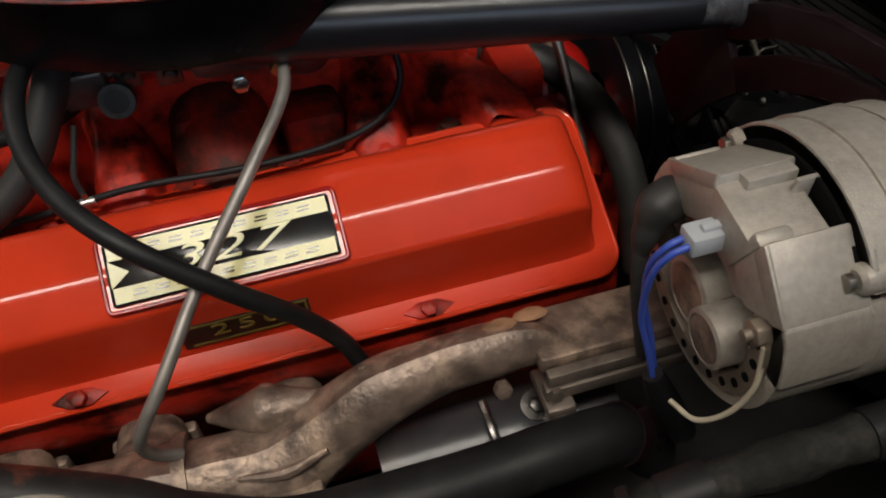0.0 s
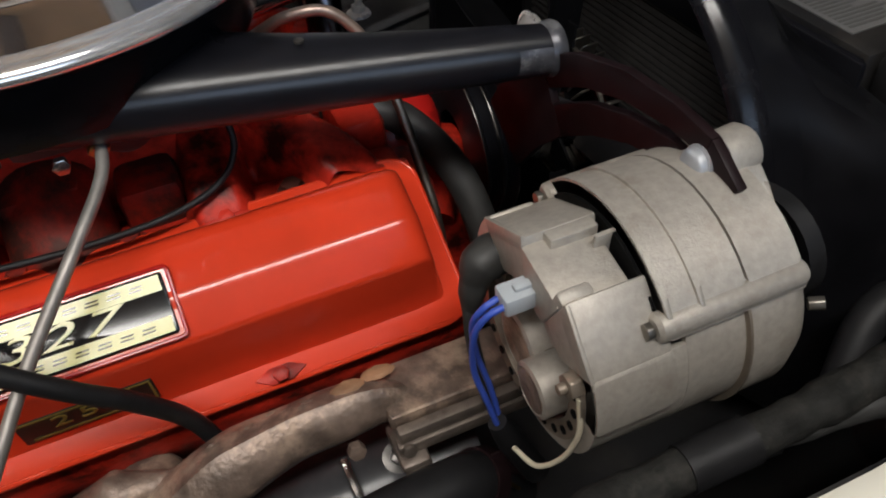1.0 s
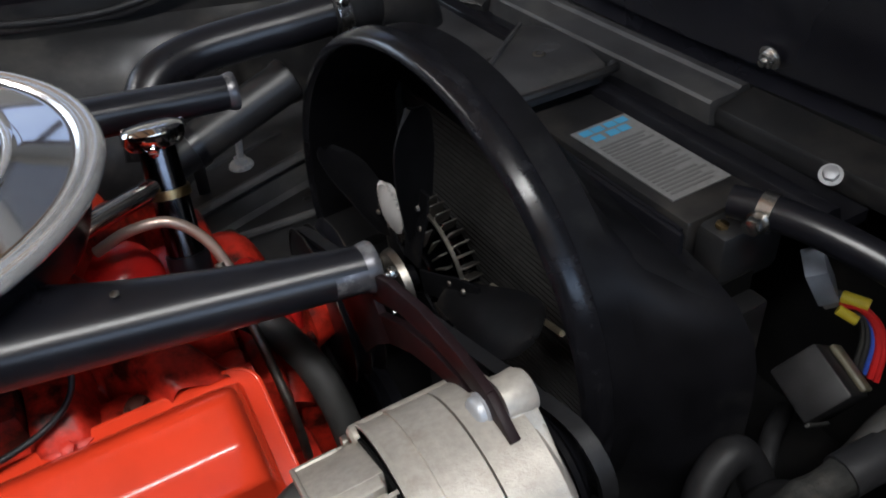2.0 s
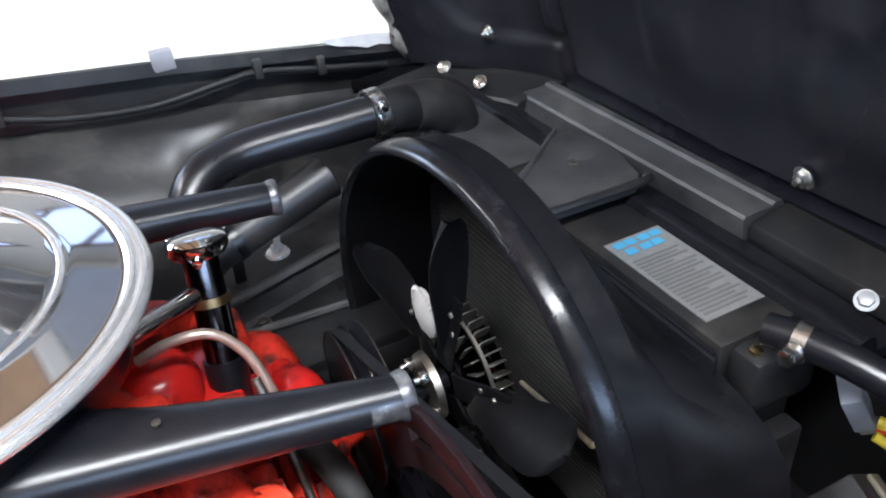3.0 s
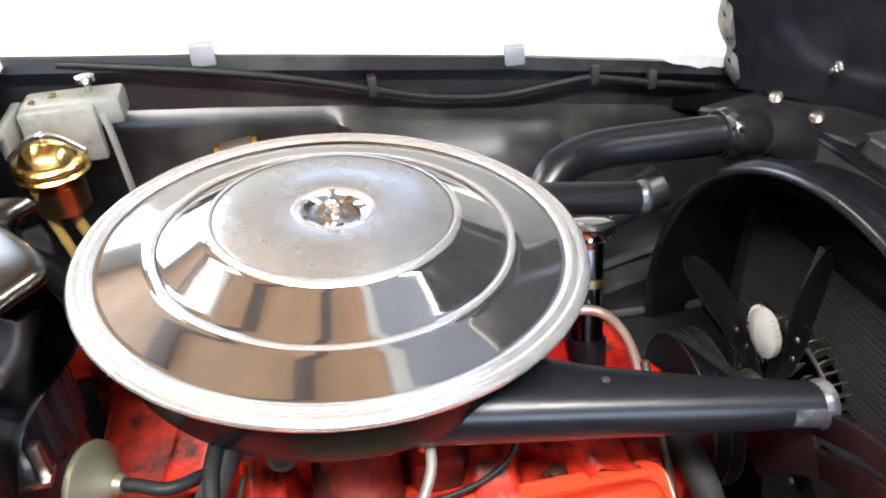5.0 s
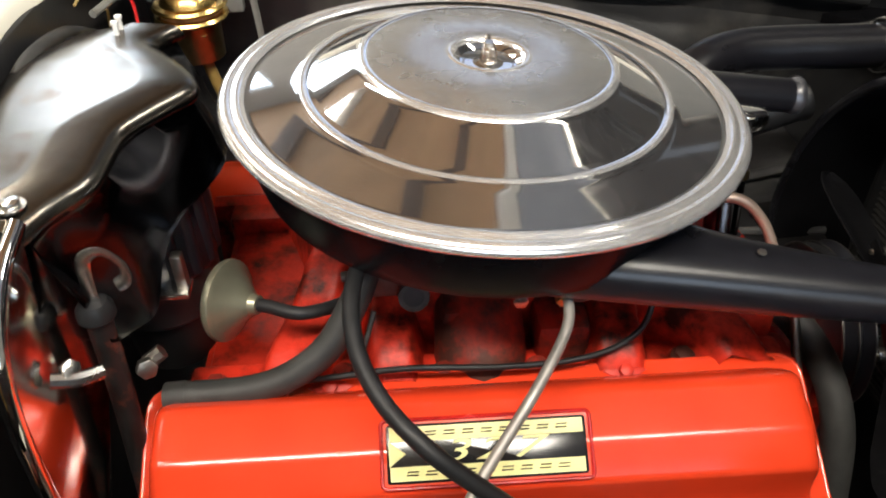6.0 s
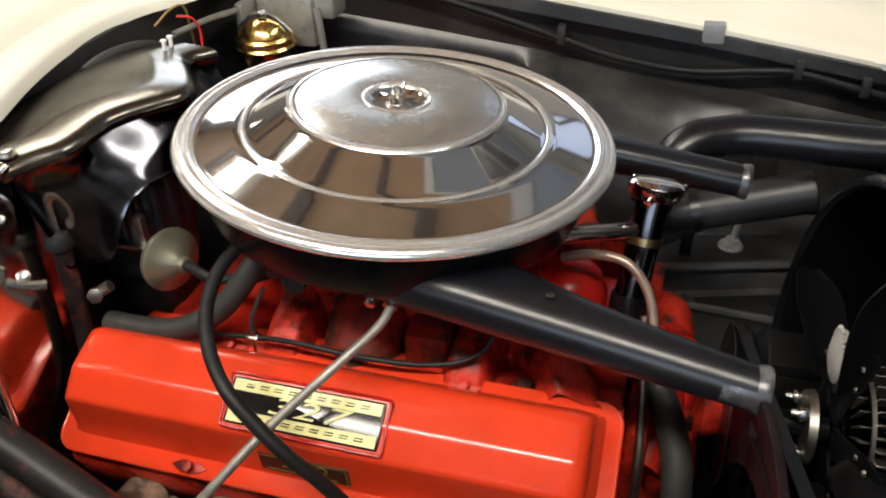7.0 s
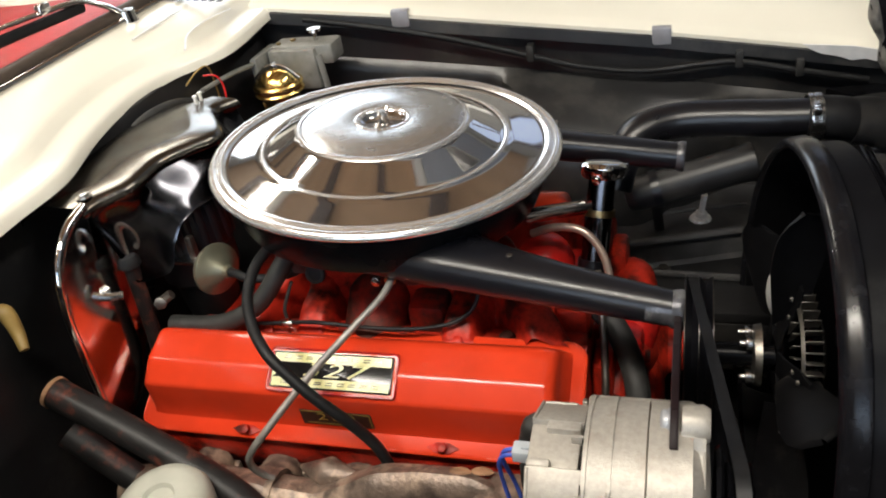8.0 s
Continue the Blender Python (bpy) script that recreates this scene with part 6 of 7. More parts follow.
    part("clamp_ring", lathe([(0.0168, -0.004), (0.019, -0.004), (0.019, 0.004), (0.0168, 0.004)], axis_to((0.2335, 0.05, 0.752), (0.1, 0.4, 1)), 28), BRASS_FIT, t)
    part("socket", tube([(0.2222, 0.003, 0.637), (0.228, 0.027, 0.7)], 0.0195, 24, smooth=False), BLACK, t, "black rubber socket")
    hose("copper_line", [(0.16, 0.0, 0.752), (0.19, -0.008, 0.766), (0.222, -0.014, 0.765), (0.244, -0.024, 0.742), (0.254, -0.04, 0.71), (0.257, -0.05, 0.675), (0.258, -0.055, 0.64)], 0.0048, COPPER, "thin coppery line arched beside the oil filler", "pipe", 10)
    # upper radiator hose
    h = thing("radiator_hose", (0.4, 0.29, 0.7), "satin black upper radiator pipe with a hose clamp", "hose")
    part("pipe", tube([(0.235, 0.22, 0.69), (0.247, 0.24, 0.728), (0.272, 0.262, 0.756), (0.32, 0.28, 0.764), (0.38, 0.283, 0.765), (0.44, 0.28, 0.765), (0.492, 0.277, 0.766)], 0.0255, 22, 6), BLACK, h)
    part("hose_end", tube([(0.485, 0.277, 0.766), (0.52, 0.278, 0.764), (0.548, 0.285, 0.756)], 0.029, 22, 4), RUBBER, h)
    part("elbow", tube([(0.54, 0.283, 0.757), (0.575, 0.29, 0.75), (0.605, 0.297, 0.73), (0.615, 0.3, 0.69)], [0.031, 0.033, 0.031, 0.028], 22, 5), BLACK_DULL, h)
    cl = part("clamp", lathe([(0.0295, -0.008), (0.0318, -0.008), (0.0326, -0.003), (0.0318, 0.0), (0.0328, 0.004), (0.0318, 0.009), (0.0295, 0.009)], axis_to((0.493, 0.277, 0.766), (1, 0.1, 0)), 32), STEEL, h, "bright crimped clamp")
    part("clamp_screw", merge(box(0.487, 0.499, 0.245, 0.262, 0.786, 0.797, 0.002), hex_bolt((0.493, 0.244, 0.791), (0, -1, 0), 0.006, 0.006)), STEEL, cl)
    x = thing("expansion_tank", (0.33, 0.32, 0.54), "dusty black cylindrical tank behind the engine", "tank")
    axis = (0.178, 0.032, 0.042)
    part("shell", lathe([(0, -0.098), (0.016, -0.097), (0.023, -0.09), (0.0255, -0.08), (0.027, 0.078), (0.029, 0.084), (0.029, 0.09), (0.026, 0.092), (0.018, 0.09), (0, 0.09)], axis_to((0.34, 0.289, 0.667), axis), 40), BLACK_DULL, x)
    part("strap", lathe([(0.0262, -0.006), (0.0285, -0.006), (0.0285, 0.006), (0.0262, 0.006)], axis_to((0.29, 0.28, 0.6555), axis), 32), BLACK, x)
    part("strap_foot", tube([(0.29, 0.295, 0.625), (0.291, 0.33, 0.58), (0.292, 0.36, 0.535)], 0.008, 8, 4, flat=0.3), BLACK, x)
    # threaded stud on the shelf
    st = thing("hold_down_stud", (0.354, 0.394, 0.538), "bright threaded stud with a washer nut", "stud")
    part("washer", lathe([(0, 0.005), (0.016, 0.004), (0.018, 0), (0, 0)], Matrix.Translation((0.356, 0.4, 0.532)), 24), ZINC, st)
    part("nut", hex_bolt((0.356, 0.4, 0.536), (0.15, 0, 1), 0.01, 0.009), ZINC, st)
    part("stud", tube([(0.356, 0.4, 0.536), (0.362, 0.396, 0.58)], 0.005, 10, smooth=False), ZINC, st)
    # harness along the far fender
    line = [(x, fy(x) - 0.004 - b, fz(x) - a) for x, a, b in ((-0.3, 0.02, 0.0), (-0.13, 0.03, 0.006), (-0.02, 0.042, 0.006), (0.08, 0.058, 0.006), (0.16, 0.07, 0.006), (0.26, 0.07, 0.006), (0.36, 0.048, 0.006), (0.41, 0.04, 0.004), (0.5, 0.045, 0.004), (0.6, 0.05, 0.0))]
    hn = thing("wiring_harness", (0.1, 0.5, 0.75), "black taped wiring harness along the fender", "wiring harness")
    part("loom", tube(line, 0.0055, 10, 10), RUBBER, hn)
    for q in (line[3], line[7], line[8]):
        part("harness_clip", merge(box(q[0] - 0.006, q[0] + 0.006, q[1] - 0.008, q[1] + 0.012, q[2] - 0.008, q[2] + 0.02, 0.002)), GREY_RUBBER, hn)


hoses()


# ---- ignition shielding at the rear of the engine ----
def shielding():
    t = thing("ignition_shield", (-0.3, 0.0, 0.62), "polished chrome ignition shielding with a curved hood", "ignition shield")
    # arched top: sections across x, along y
    front_line = spline([(-0.302, -0.18), (-0.288, -0.15), (-0.268, -0.122), (-0.265, -0.09), (-0.262, -0.06), (-0.242, -0.028), (-0.225, -0.004), (-0.226, 0.018), (-0.242, 0.045), (-0.26, 0.07), (-0.276, 0.092), (-0.272, 0.112), (-0.258, 0.132)], 5)
    ys = np.linspace(-0.172, 0.13, 61)
    b = np.interp(ys, [p[1] for p in front_line], [p[0] for p in front_line])
    z = 0.886 + 0.006 * np.sin((ys + 0.17) / 0.3 * math.pi)
    rings = []
    for y, x1, h in zip(ys, b, z):
        back = -0.392 + 0.03 * max(0.0, (y - 0.06) / 0.07)
        top = [(back, y, h - 0.03), (back + 0.004, y, h - 0.013), (back + 0.012, y, h - 0.006), (back + 0.03, y, h - 0.003), (x1 - 0.052, y, h + 0.0005), (x1 - 0.046, y, h + 0.0016), (x1 - 0.04, y, h + 0.002), (x1 - 0.014, y, h - 0.0005), (x1 - 0.007, y, h - 0.002), (x1 - 0.003, y, h - 0.005), (x1 - 0.0008, y, h - 0.0085), (x1, y, h - 0.0125)]
        rings.append(top + [(p[0] - 0.001, y, p[2] - 0.002) for p in top[::-1]])
    part("top_cover", skin(rings), MIRRORED_TAN_CHROME, t, "satin chrome top cover, dark tan reflection painted in", 60)
    # front apron: a sheet bent round the distributor, cut away to an arch
    rings = []
    ya = np.linspace(-0.165, 0.128, 57)

    def soft(values, width=9):
        return np.convolve(np.pad(values, width // 2, mode="edge"), np.ones(width) / width, "valid")
    lows = np.interp(ya, (-0.165, -0.158, -0.134, -0.125, -0.12, -0.113, -0.1, -0.08, -0.05, 0.0, 0.05, 0.1, 0.185), (0.782, 0.778, 0.771, 0.772, 0.782, 0.802, 0.822, 0.831, 0.832, 0.828, 0.82, 0.81, 0.8))
    feet = soft(soft(np.interp(ya, (-0.165, -0.12, -0.09, -0.06, -0.03, 0.0, 0.04, 0.09, 0.185), (-0.278, -0.252, -0.233, -0.218, -0.211, -0.211, -0.222, -0.24, -0.258))))
    for y, x1, h, low, xl in zip(ya, soft(np.interp(ya, ys, b), 5), np.interp(ya, ys, z), lows, feet):
        fr = [(x1 + (xl - x1) * f + d, y, h - 0.012 - (h - 0.012 - low) * f) for f, d in ((0.0, 0.0), (0.08, -0.005), (0.3, -0.004), (0.65, 0.0), (0.95, 0.0), (1.0, 0.002))]
        rings.append(fr + [(p[0] - 0.002, y, p[2]) for p in fr[::-1]])
    # the low base colour stands in for the dark surroundings this chrome mirrors
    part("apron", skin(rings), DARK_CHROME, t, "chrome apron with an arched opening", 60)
    # side panel beside the valve cover
    edge = [(-0.1, 0.88), (-0.165, 0.884), (-0.2, 0.874), (-0.232, 0.845), (-0.248, 0.8), (-0.253, 0.74), (-0.257, 0.65), (-0.25, 0.632), (-0.235, 0.624), (-0.2, 0.64), (-0.15, 0.7), (-0.1, 0.745)]
    m = Matrix(((0, 0, 1, -0.304), (1, 0, 0, 0), (0, 1, 0, 0), (0, 0, 0, 1)))
    part("side_panel", plate(edge, m, 0.003, 0.0008), CHROME_WORN, t, "mirror-like side panel")
    part("rolled_edge", tube([(-0.302, y, z) for y, z in edge[1:9]], 0.0058, 10, 6), CHROME, t, "rolled chrome edge")
    part("cover_screw", hex_bolt((-0.308, -0.152, 0.888), (0, 0, 1), 0.006, 0.004, 0.009), STEEL, t)
    for y in (0.1, 0.113):
        part("clip_post", merge(box(-0.3105, -0.3065, y, y + 0.004, 0.886, 0.9, 0.001), box(-0.3115, -0.3055, y - 0.0005, y + 0.0045, 0.898, 0.9015, 0.0008)), ZINC, t, "small zinc clip post")
    part("panel_clip", merge(tube([(-0.296, -0.21, 0.795), (-0.282, -0.205, 0.79), (-0.27, -0.195, 0.786)], 0.005, 8, 4), hex_bolt((-0.29, -0.2, 0.792), (0.7, -0.3, 0.6), 0.007, 0.008)), STEEL, t)
    part("panel_clip", merge(tube([(-0.262, -0.15, 0.745), (-0.25, -0.145, 0.752)], 0.006, 8, smooth=False), hex_bolt((-0.262, -0.152, 0.745), (0.4, -0.8, 0.3), 0.008, 0.008)), STEEL_DULL, t)
    d = thing("distributor", (-0.23, -0.02, 0.66), "black distributor body under the shielding", "distributor")
    part("body", lathe([(0, 0), (0.035, 0), (0.04, 0.05), (0.05, 0.06), (0.05, 0.1), (0, 0.1)], Matrix.Translation((-0.278, -0.04, 0.66)), 40), BLACK_DULL, d)
    dc = part("cap", lathe([(0, 0.1), (0.052, 0.1), (0.054, 0.105), (0.052, 0.16), (0.046, 0.172), (0, 0.175)], Matrix.Translation((-0.278, -0.04, 0.66)), 40), BLACK, d, "black ribbed cap")
    for k in range(9):
        a = radians(-95 + 20 * k)
        part("cap_rib", tube([(-0.278 + 0.05 * math.cos(a), -0.04 + 0.05 * math.sin(a), 0.764), (-0.278 + 0.05 * math.cos(a), -0.04 + 0.05 * math.sin(a), 0.824)], 0.0065, 10, smooth=False), BLACK, dc)
    part("cap_clip", box(-0.245, -0.236, -0.098, -0.088, 0.765, 0.8, 0.002), STEEL_DULL, d)
    v = thing("vacuum_canister", (-0.21, -0.102, 0.73), "olive-grey conical vacuum advance canister", "vacuum canister")
    mv = axis_to((-0.21, -0.104, 0.762), (0.93, -0.36, 0.08)) @ Matrix.Scale(0.84, 4)
    part("can", lathe([(0, -0.004), (0.031, -0.003), (0.0365, 0.0), (0.038, 0.003), (0.0375, 0.007), (0.034, 0.0095), (0.03, 0.011), (0.014, 0.026), (0.01, 0.029), (0.0085, 0.036), (0, 0.037)], mv, 44), VAC, v)
    part("nipple_hose", tube([mv @ Vector((0, 0, 0.03)), mv @ Vector((0, 0, 0.047)), (-0.148, -0.126, 0.764), (-0.115, -0.105, 0.756), (-0.09, -0.08, 0.758)], 0.0052, 10), RUBBER, v)
    part("arm", box(-0.27, -0.235, -0.105, -0.085, 0.765, 0.77, 0.001), STEEL, v)
    s = thing("dipstick", (-0.276, -0.16, 0.6), "black dipstick tube with a bright looped handle", "dipstick")
    part("tube", tube([(-0.285, -0.175, 0.6), (-0.281, -0.162, 0.72), (-0.279, -0.158, 0.8)], 0.009, 14, 4), DIRTY_PIPE, s)
    part("collar", lathe([(0, 0.009), (0.009, 0.008), (0.0125, 0.003), (0.013, -0.004), (0.01, -0.008), (0, -0.008)], axis_to((-0.279, -0.158, 0.806), (0.03, 0, 1)), 24), RUBBER, s)
    loop = [(-0.279, -0.158, 0.81), (-0.277, -0.158, 0.84), (-0.272, -0.16, 0.853), (-0.26, -0.162, 0.858), (-0.249, -0.164, 0.849), (-0.249, -0.165, 0.838), (-0.256, -0.164, 0.832)]
    part("handle", tube(loop, 0.0048, 8, 6, flat=0.3, up=(0, 1, 0)), STEEL, s, "bright strap loop")


shielding()


# ---- far corner ----
def far_corner():
    b = thing("brake_canister", (-0.3, 0.31, 0.78), "gold-plated rounded canister on the firewall", "canister")
    mb = Matrix.Translation((-0.298, 0.312, 0.834))
    part("dome", lathe([(0, 0.024), (0.012, 0.0232), (0.023, 0.018), (0.03, 0.0095), (0.033, 0.003)], mb, 44), BRASS, b, "gold domed lid")
    for z in (0.0, -0.012):
        part("rolled_rim", lathe([(0.031, 0.004 + z), (0.039, 0.003 + z), (0.0415, z), (0.039, -0.003 + z), (0.031, -0.004 + z)], mb, 44), BRASS, b)
    part("band", lathe([(0.034, -0.003), (0.035, -0.006), (0.034, -0.009)], mb, 44), RUST_EDGE, b, "rust-red band between the rims")
    part("can", lathe([(0.033, -0.015), (0.03, -0.02), (0.029, -0.06), (0, -0.061)], mb, 40), BRASS_FIT, b)
    part("strap", tube([(-0.336, 0.312, 0.838), (-0.315, 0.312, 0.856), (-0.298, 0.312, 0.8605), (-0.281, 0.312, 0.856), (-0.26, 0.312, 0.838)], 0.003, 8, 6, flat=2), STEEL, b)
    part("clip", box(-0.303, -0.293, 0.305, 0.319, 0.859, 0.867, 0.002), STEEL, b)
    g = thing("washer_motor", (-0.28, 0.42, 0.8), "grey cast box with a thumbscrew", "box")
    part("case", merge(box(-0.335, -0.222, 0.375, 0.425, 0.838, 0.872, 0.006), box(-0.335, -0.25, 0.365, 0.38, 0.8, 0.868, 0.004)), SHADED_BOX_GREY, g)
    part("side_bracket", merge(box(-0.35, -0.338, 0.33, 0.41, 0.83, 0.868, 0.003), tube([(-0.345, 0.33, 0.86), (-0.35, 0.27, 0.868), (-0.362, 0.2, 0.87)], 0.004, 8)), SHADED_BOX_GREY, g)
    part("cover_screw", hex_bolt((-0.3, 0.4, 0.872), (0, 0, 1), 0.005, 0.003), BRASS_FIT, g)
    part("cover_screw", hex_bolt((-0.32, 0.385, 0.872), (0, 0, 1), 0.004, 0.003), BRASS_FIT, g)
    part("thumbscrew", lathe([(0, 0.022), (0.011, 0.021), (0.012, 0.016), (0.004, 0.014), (0.004, 0), (0, 0)], Matrix.Translation((-0.258, 0.4, 0.871)), 18), STEEL, g)
    solo("bracket_strap", tube([(-0.24, 0.36, 0.86), (-0.236, 0.358, 0.82), (-0.232, 0.356, 0.75)], 0.006, 8, 4, flat=0.4), SHADED_BOX_GREY, "grey strap hanging by the fender", "strap")
    y = thing("relay_canister", (-0.1, 0.43, 0.66), "brown canister with two dull gold ends by the inner fender", "canister")
    my = axis_to((-0.136, 0.43, 0.752), (0.07, 0.0, 0.01)) @ Matrix.Scale(0.85, 4)
    part("shell", lathe([(0, 0.004), (0.0185, 0.004), (0.0195, 0.01), (0.0195, 0.056), (0.0185, 0.062), (0, 0.062)], my, 36), SEAL_BROWN, y, "brown shell")
    for h in (-0.003, 0.056):
        part("end_cap", lathe([(0, h), (0.016, h + 0.001), (0.0225, h + 0.004), (0.0225, h + 0.011), (0.019, h + 0.013), (0, h + 0.013)], my, 36), BRASS, y, "dull gold end cap")
    part("foot", box(-0.12, -0.09, 0.42, 0.455, 0.66, 0.742, 0.003), BLACK_DULL, y)
    part("lead", tube([(-0.134, 0.43, 0.752), (-0.16, 0.43, 0.748), (-0.21, 0.425, 0.735), (-0.27, 0.42, 0.71)], 0.003, 8), RUBBER, y)
    solo("red_wire", tube([(-0.318, 0.19, 0.862), (-0.319, 0.192, 0.882), (-0.324, 0.187, 0.897), (-0.336, 0.176, 0.902)], 0.0015, 6), RED_WIRE, "thin red wire by the cowl", "wire")
    solo("yellow_wire", tube([(-0.375, 0.26, 0.8), (-0.36, 0.235, 0.86), (-0.35, 0.215, 0.9), (-0.352, 0.19, 0.905), (-0.365, 0.17, 0.89)], 0.0014, 8), TAN_HOSE, "thin yellow wire below the cowl", "wire")
    solo("tan_hose", tube([(-0.315, 0.29, 0.81), (-0.316, 0.3, 0.785), (-0.311, 0.3, 0.755), (-0.3, 0.3, 0.7)], 0.006, 10), TAN_HOSE, "tan hose hanging below the gold canister", "hose", "tan hoses")
    solo("tan_hose", tube([(-0.285, 0.29, 0.81), (-0.292, 0.302, 0.785), (-0.286, 0.305, 0.75), (-0.275, 0.31, 0.7)], 0.0065, 10), TAN_HOSE, "tan hose hanging below the gold canister", "hose", "tan hoses")
    solo("heater_tube", tube([(-0.376, 0.0, 0.84), (-0.377, 0.03, 0.872), (-0.376, 0.08, 0.882), (-0.372, 0.15, 0.872), (-0.375, 0.22, 0.84)], 0.007, 10), GREY_RUBBER, "grey hose running below the cowl", "hose")
    solo("cowl_hose", tube([(-0.36, 0.16, 0.83), (-0.362, 0.14, 0.868), (-0.378, 0.1, 0.86), (-0.384, -0.06, 0.85)], 0.005, 8), RUBBER, "black hose under the cowl edge", "hose")


far_corner()


# ---- near side of the bay ----
def near_side():
    def hose(name, pts, r, mat, label, category="hose", seg=14):
        return solo(name, tube(pts, r, seg, 8), mat, label, category, angle=80)
    h = thing("heater_pipe", (-0.2, -0.36, 0.68), "black pipe with chipped red paint and an open end", "pipe")
    part("pipe", tube([(-0.304, -0.303, 0.735), (-0.205, -0.318, 0.697), (-0.107, -0.335, 0.652), (-0.06, -0.352, 0.628)], 0.0165, 18), DIRTY_PIPE, h)
    part("lip", lathe([(0.012, -0.003), (0.0175, -0.003), (0.018, 0.002), (0.012, 0.002)], axis_to((-0.305, -0.3028, 0.7354), (0.9, -0.14, -0.36)), 24), RUST_EDGE, h)
    hose("lower_pipe", [(-0.32, -0.3, 0.67), (-0.24, -0.305, 0.6), (-0.17, -0.315, 0.55), (-0.1, -0.33, 0.5)], 0.016, DIRTY_PIPE, "second black pipe lower down", "pipe")
    lh = [(-0.075, -0.348, 0.635), (-0.02, -0.36, 0.618), (0.05, -0.365, 0.622), (0.105, -0.362, 0.618), (0.15, -0.358, 0.616), (0.19, -0.35, 0.6), (0.22, -0.34, 0.55)]
    n = thing("lower_hose", lh[-1], "thick black hose below the exhaust manifold", "hose")
    part("hose", tube(lh, 0.019, 18, 8), RUBBER, n, angle=80)
    part("clamp", lathe([(0.019, -0.006), (0.0207, -0.006), (0.0207, 0.006), (0.019, 0.006)], axis_to((0.193, -0.3493, 0.5985), (0.4, 0.1, -0.33)), 28), MAROON, n, "dull brown hose clamp")
    c = thing("filler_cap", (-0.146, -0.38, 0.56), "grey-green plastic filler cap", "cap")
    part("cap", lathe([(0, 0.012), (0.014, 0.012), (0.017, 0.016), (0.034, 0.015), (0.044, 0.01), (0.049, 0.0), (0.048, -0.02), (0, -0.02)], axis_to((-0.146, -0.38, 0.672), (0, -0.1, 1)), 40), GREY_PLASTIC, c)
    part("neck", lathe([(0, -0.1), (0.045, -0.1), (0.042, -0.03), (0.03, -0.02), (0, -0.02)], axis_to((-0.146, -0.38, 0.672), (0, -0.1, 1)), 32), GREY_PLASTIC, c)
    solo("hinge_hook", tube([(-0.34, -0.3, 0.84), (-0.325, -0.295, 0.835), (-0.315, -0.3, 0.815), (-0.305, -0.31, 0.8)], [0.006, 0.009, 0.007, 0.005], 10), TAN_HOSE, "tarnished brass hook by the firewall", "hook")
    def loom(pts, r, mat, label, bands, seed):
        line = spline(pts, 10)
        rng = random.Random(seed)
        n = thing("wiring_loom", pts[0], label, "wiring loom", "looms along the inner fender")
        part("loom", tube(line, [r * rng.uniform(0.9, 1.1) for q in line], 12, smooth=False), mat, n, angle=80)
        for k, w in bands:
            part("tape_band", tube(line[k:k + w], r * 1.17, 12, smooth=False), RUBBER, n, "black tape band", angle=80)
        for k in (bands[0][0] - 3, bands[-1][0] + bands[-1][1] + 2):
            d = (line[k + 1] - line[k]).normalized()
            part("tie", lathe([(r, -0.003), (r * 1.25, -0.003), (r * 1.3, 0), (r * 1.25, 0.003), (r, 0.003)], axis_to(line[k], d), 14), RUBBER, n, "black tie")
        return n
    loom([(0.13, -0.44, 0.68), (0.18, -0.442, 0.696), (0.25, -0.442, 0.7), (0.33, -0.444, 0.706), (0.42, -0.448, 0.73), (0.5, -0.455, 0.75), (0.58, -0.46, 0.74)], 0.0115, LOOM_GREY, "dusty grey taped wiring loom along the inner fender", ((7, 5), (22, 6), (38, 4), (49, 5)), 4)
    loom([(0.2, -0.41, 0.6), (0.26, -0.425, 0.66), (0.3, -0.44, 0.69), (0.36, -0.45, 0.7), (0.45, -0.46, 0.69), (0.56, -0.46, 0.66)], 0.008, GREY_RUBBER, "thinner dark loom along the inner fender", ((6, 4), (20, 5), (34, 6)), 9)
    p = thing("loom_bracket", (0.215, -0.36, 0.56), "dark brown folded bracket holding the alternator wires", "bracket")
    part("leaf", plate([(-0.011, -0.012), (0.01, -0.014), (0.013, 0.008), (0.003, 0.013), (-0.012, 0.008)], axis_to((0.213, -0.352, 0.612), (-0.25, -0.9, 0.2)), 0.002, 0.0006), MAROON, p)
    part("fold", tube([(0.201, -0.358, 0.606), (0.208, -0.361, 0.6), (0.214, -0.363, 0.592)], 0.0014, 6), BRASS_FIT, p, "worn bright edge")
    part("stem", tube([(0.216, -0.352, 0.618), (0.219, -0.35, 0.59), (0.22, -0.345, 0.55)], 0.006, 8, flat=0.4), MAROON, p)
    # horn shells low beside the radiator
    for x, y in ((0.5, -0.42), (0.56, -0.4)):
        n = thing("horn", (x, y, 0.5), "dull black round horn shell", "horn", "horns")
        part("shell", lathe([(0, 0.03), (0.02, 0.028), (0.036, 0.012), (0.04, 0.0), (0.036, -0.012), (0, -0.02)], axis_to((x, y, 0.55), (-0.4, -0.3, 0.8)), 30), BLACK_DULL, n)
        part("bracket", box(x - 0.006, x + 0.006, y - 0.01, y + 0.01, 0.45, 0.54, 0.002), BLACK_DULL, n)
    r = thing("relay_box", (0.66, -0.33, 0.55), "dusty black relay box with an olive cover", "relay")
    mr = pose(0.668, -0.325, 0.585, 25, 40, 10) @ Matrix.Scale(0.78, 4)
    part("case", moved(box(-0.036, 0.036, -0.034, 0.034, -0.03, 0.03, 0.004), mr), RUBBER, r)
    part("cover", moved(box(0.004, 0.034, -0.03, 0.03, 0.0302, 0.038, 0.003), mr), OLIVE, r, "olive-grey cover")
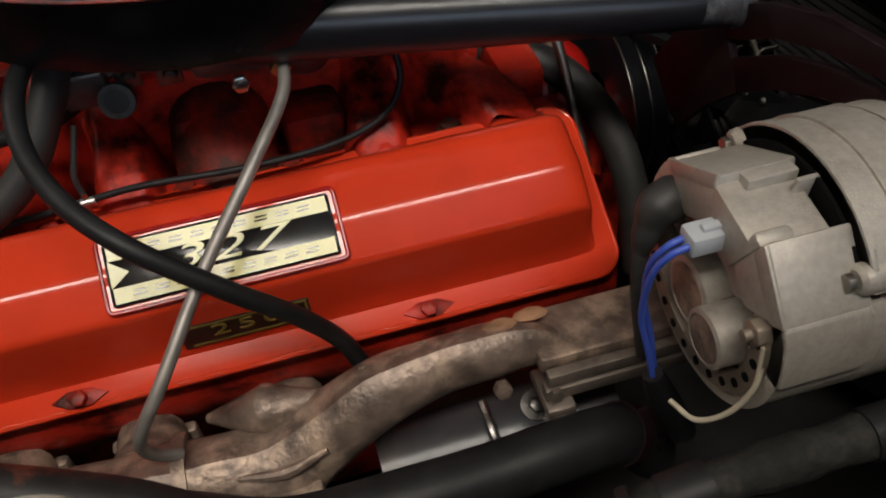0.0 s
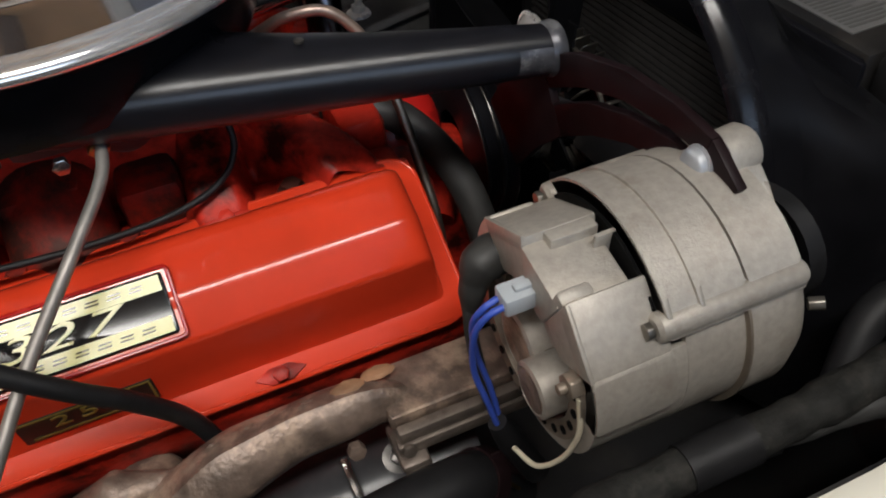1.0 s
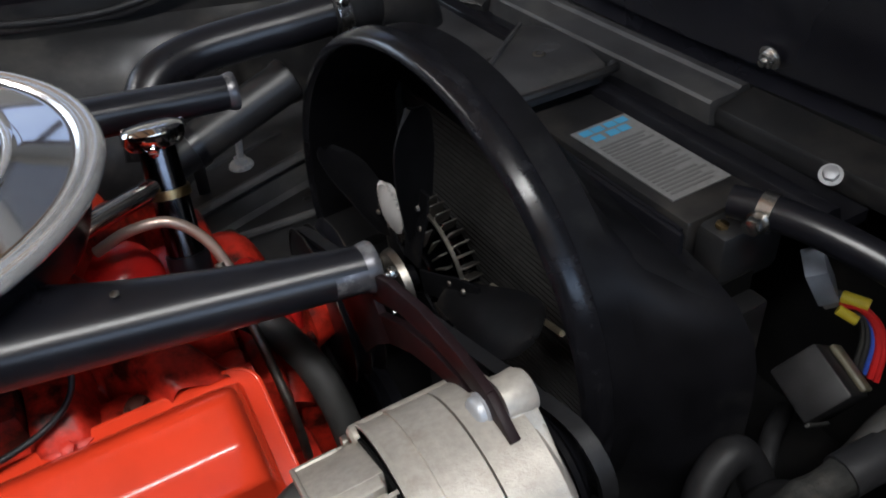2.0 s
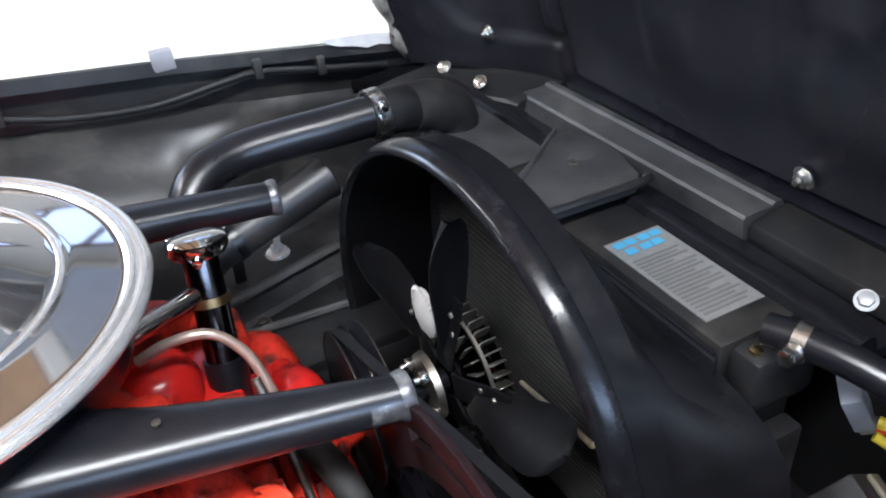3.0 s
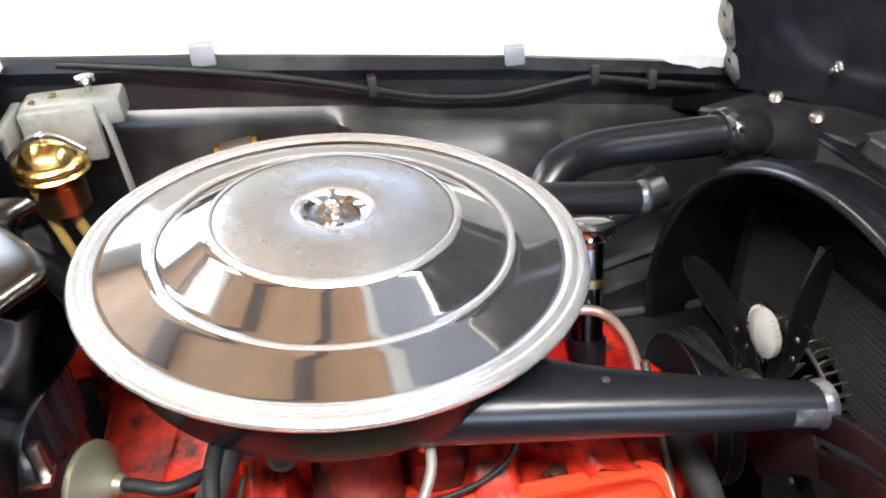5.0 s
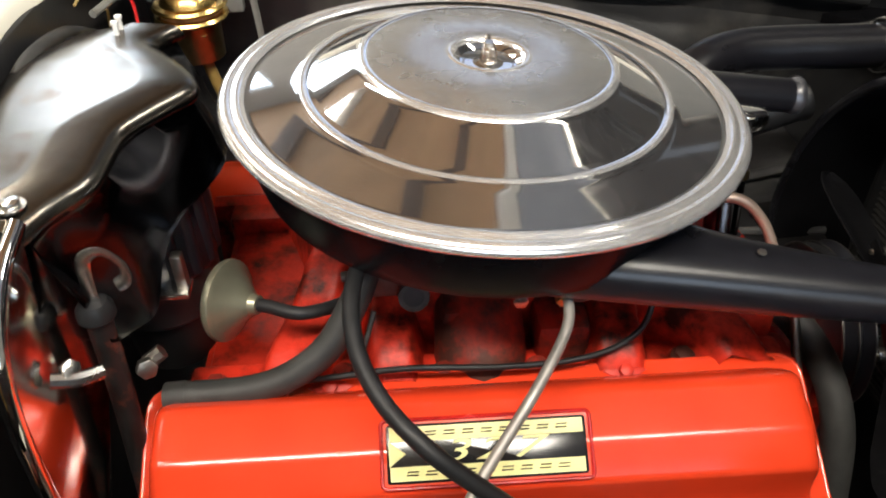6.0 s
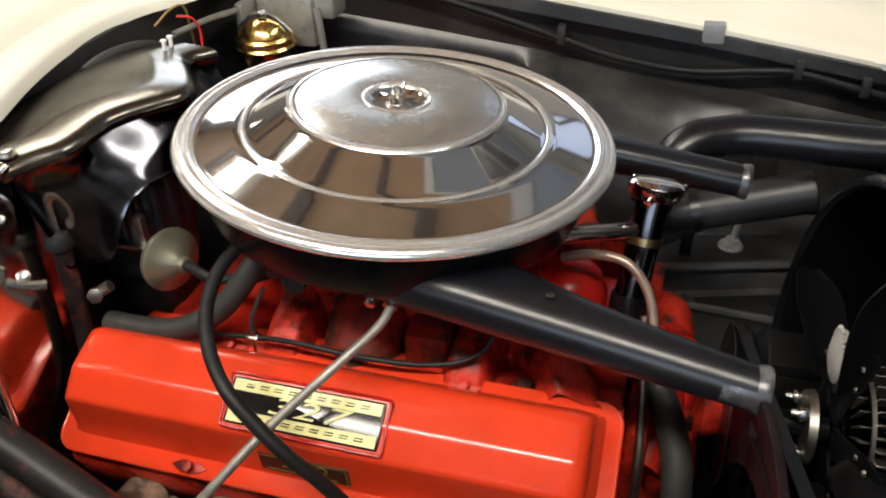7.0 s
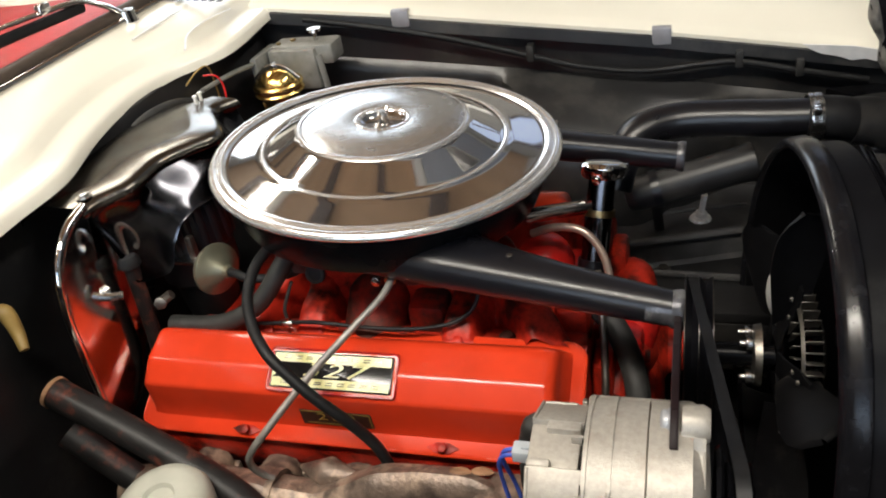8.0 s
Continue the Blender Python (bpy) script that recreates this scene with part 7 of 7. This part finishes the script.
    part("case_edge", moved(box(-0.038, 0.038, -0.0385, -0.0345, -0.03, -0.024, 0.001), mr), GREY_RUBBER, r)
    p = thing("wiring_plug", (0.715, -0.268, 0.64), "pale grey connector block with coloured wires", "connector")
    mp = pose(0.714, -0.268, 0.646, 20, 62, -20) @ Matrix.Scale(0.78, 4)
    part("block", moved(box(-0.03, 0.03, -0.021, 0.021, -0.012, 0.012, 0.002), mp), CONN_GREY, p)
    part("plug_end", moved(box(0.03, 0.046, -0.016, 0.016, -0.009, 0.009, 0.003), mp), GREY_CLIP, p)
    base = mp @ Vector((0.045, 0, 0))
    for mat, o, w in ((BLUE, 0.0, 0.003), (RED_WIRE, -0.006, 0.004), (GREY_RUBBER, 0.006, 0.003), (RED_WIRE, -0.011, 0.003), (GREY_RUBBER, 0.011, 0.003)):
        q = base + Vector((0, o, 0))
        part("lead", tube([q, q + Vector((0.008, -0.016, 0.004)), q + Vector((0.012, -0.034, -0.004)), q + Vector((0.008, -0.048, -0.022)), q + Vector((-0.002, -0.056, -0.05))], w, 8), mat, p)
    part("sleeve", tube([base + Vector((0.004, -0.008, 0.006)), base + Vector((0.014, -0.03, 0.006))], 0.0065, 10, smooth=False), YELLOW_TAPE, p, "yellow sleeve")
    part("sleeve", tube([base + Vector((-0.006, -0.014, 0.0)), base + Vector((0.002, -0.03, -0.006))], 0.005, 10, smooth=False), YELLOW_TAPE, p, "dull yellow sleeve")
    hose("branch_hose", [(0.72, -0.4, 0.6), (0.69, -0.385, 0.585), (0.66, -0.385, 0.565), (0.62, -0.39, 0.55), (0.57, -0.4, 0.53), (0.52, -0.41, 0.5)], 0.014, GREY_RUBBER, "dusty grey hose low beside the radiator")
    hose("branch_hose", [(0.67, -0.3, 0.52), (0.63, -0.32, 0.53), (0.59, -0.35, 0.52), (0.56, -0.38, 0.49)], 0.009, RUBBER, "thin dusty hose below the relay box")
    hose("mount_tube", [(0.5, -0.36, 0.52), (0.53, -0.34, 0.56), (0.56, -0.335, 0.575), (0.58, -0.34, 0.55), (0.59, -0.36, 0.5)], 0.016, RUBBER, "dusty bent tube beside the shroud")
    # pressure hose along the radiator top
    hp = thing("overflow_hose", (0.66, -0.3, 0.69), "satin black hose with a steel clamp by the radiator", "hose")
    part("hose", tube([(0.637, -0.222, 0.735), (0.647, -0.245, 0.737), (0.665, -0.29, 0.735), (0.69, -0.36, 0.72), (0.7, -0.45, 0.7)], 0.0145, 16), BLACK, hp)
    k = part("clamp", lathe([(0.0148, -0.006), (0.0175, -0.006), (0.0175, 0.006), (0.0148, 0.006)], axis_to((0.648, -0.25, 0.737), (0.35, -0.9, 0)), 28), STEEL, hp, "bright hose clamp")
    part("clamp_screw", hex_bolt((0.632, -0.255, 0.737), (-0.9, -0.3, 0.1), 0.008, 0.012, 0.01), STEEL, k)


near_side()
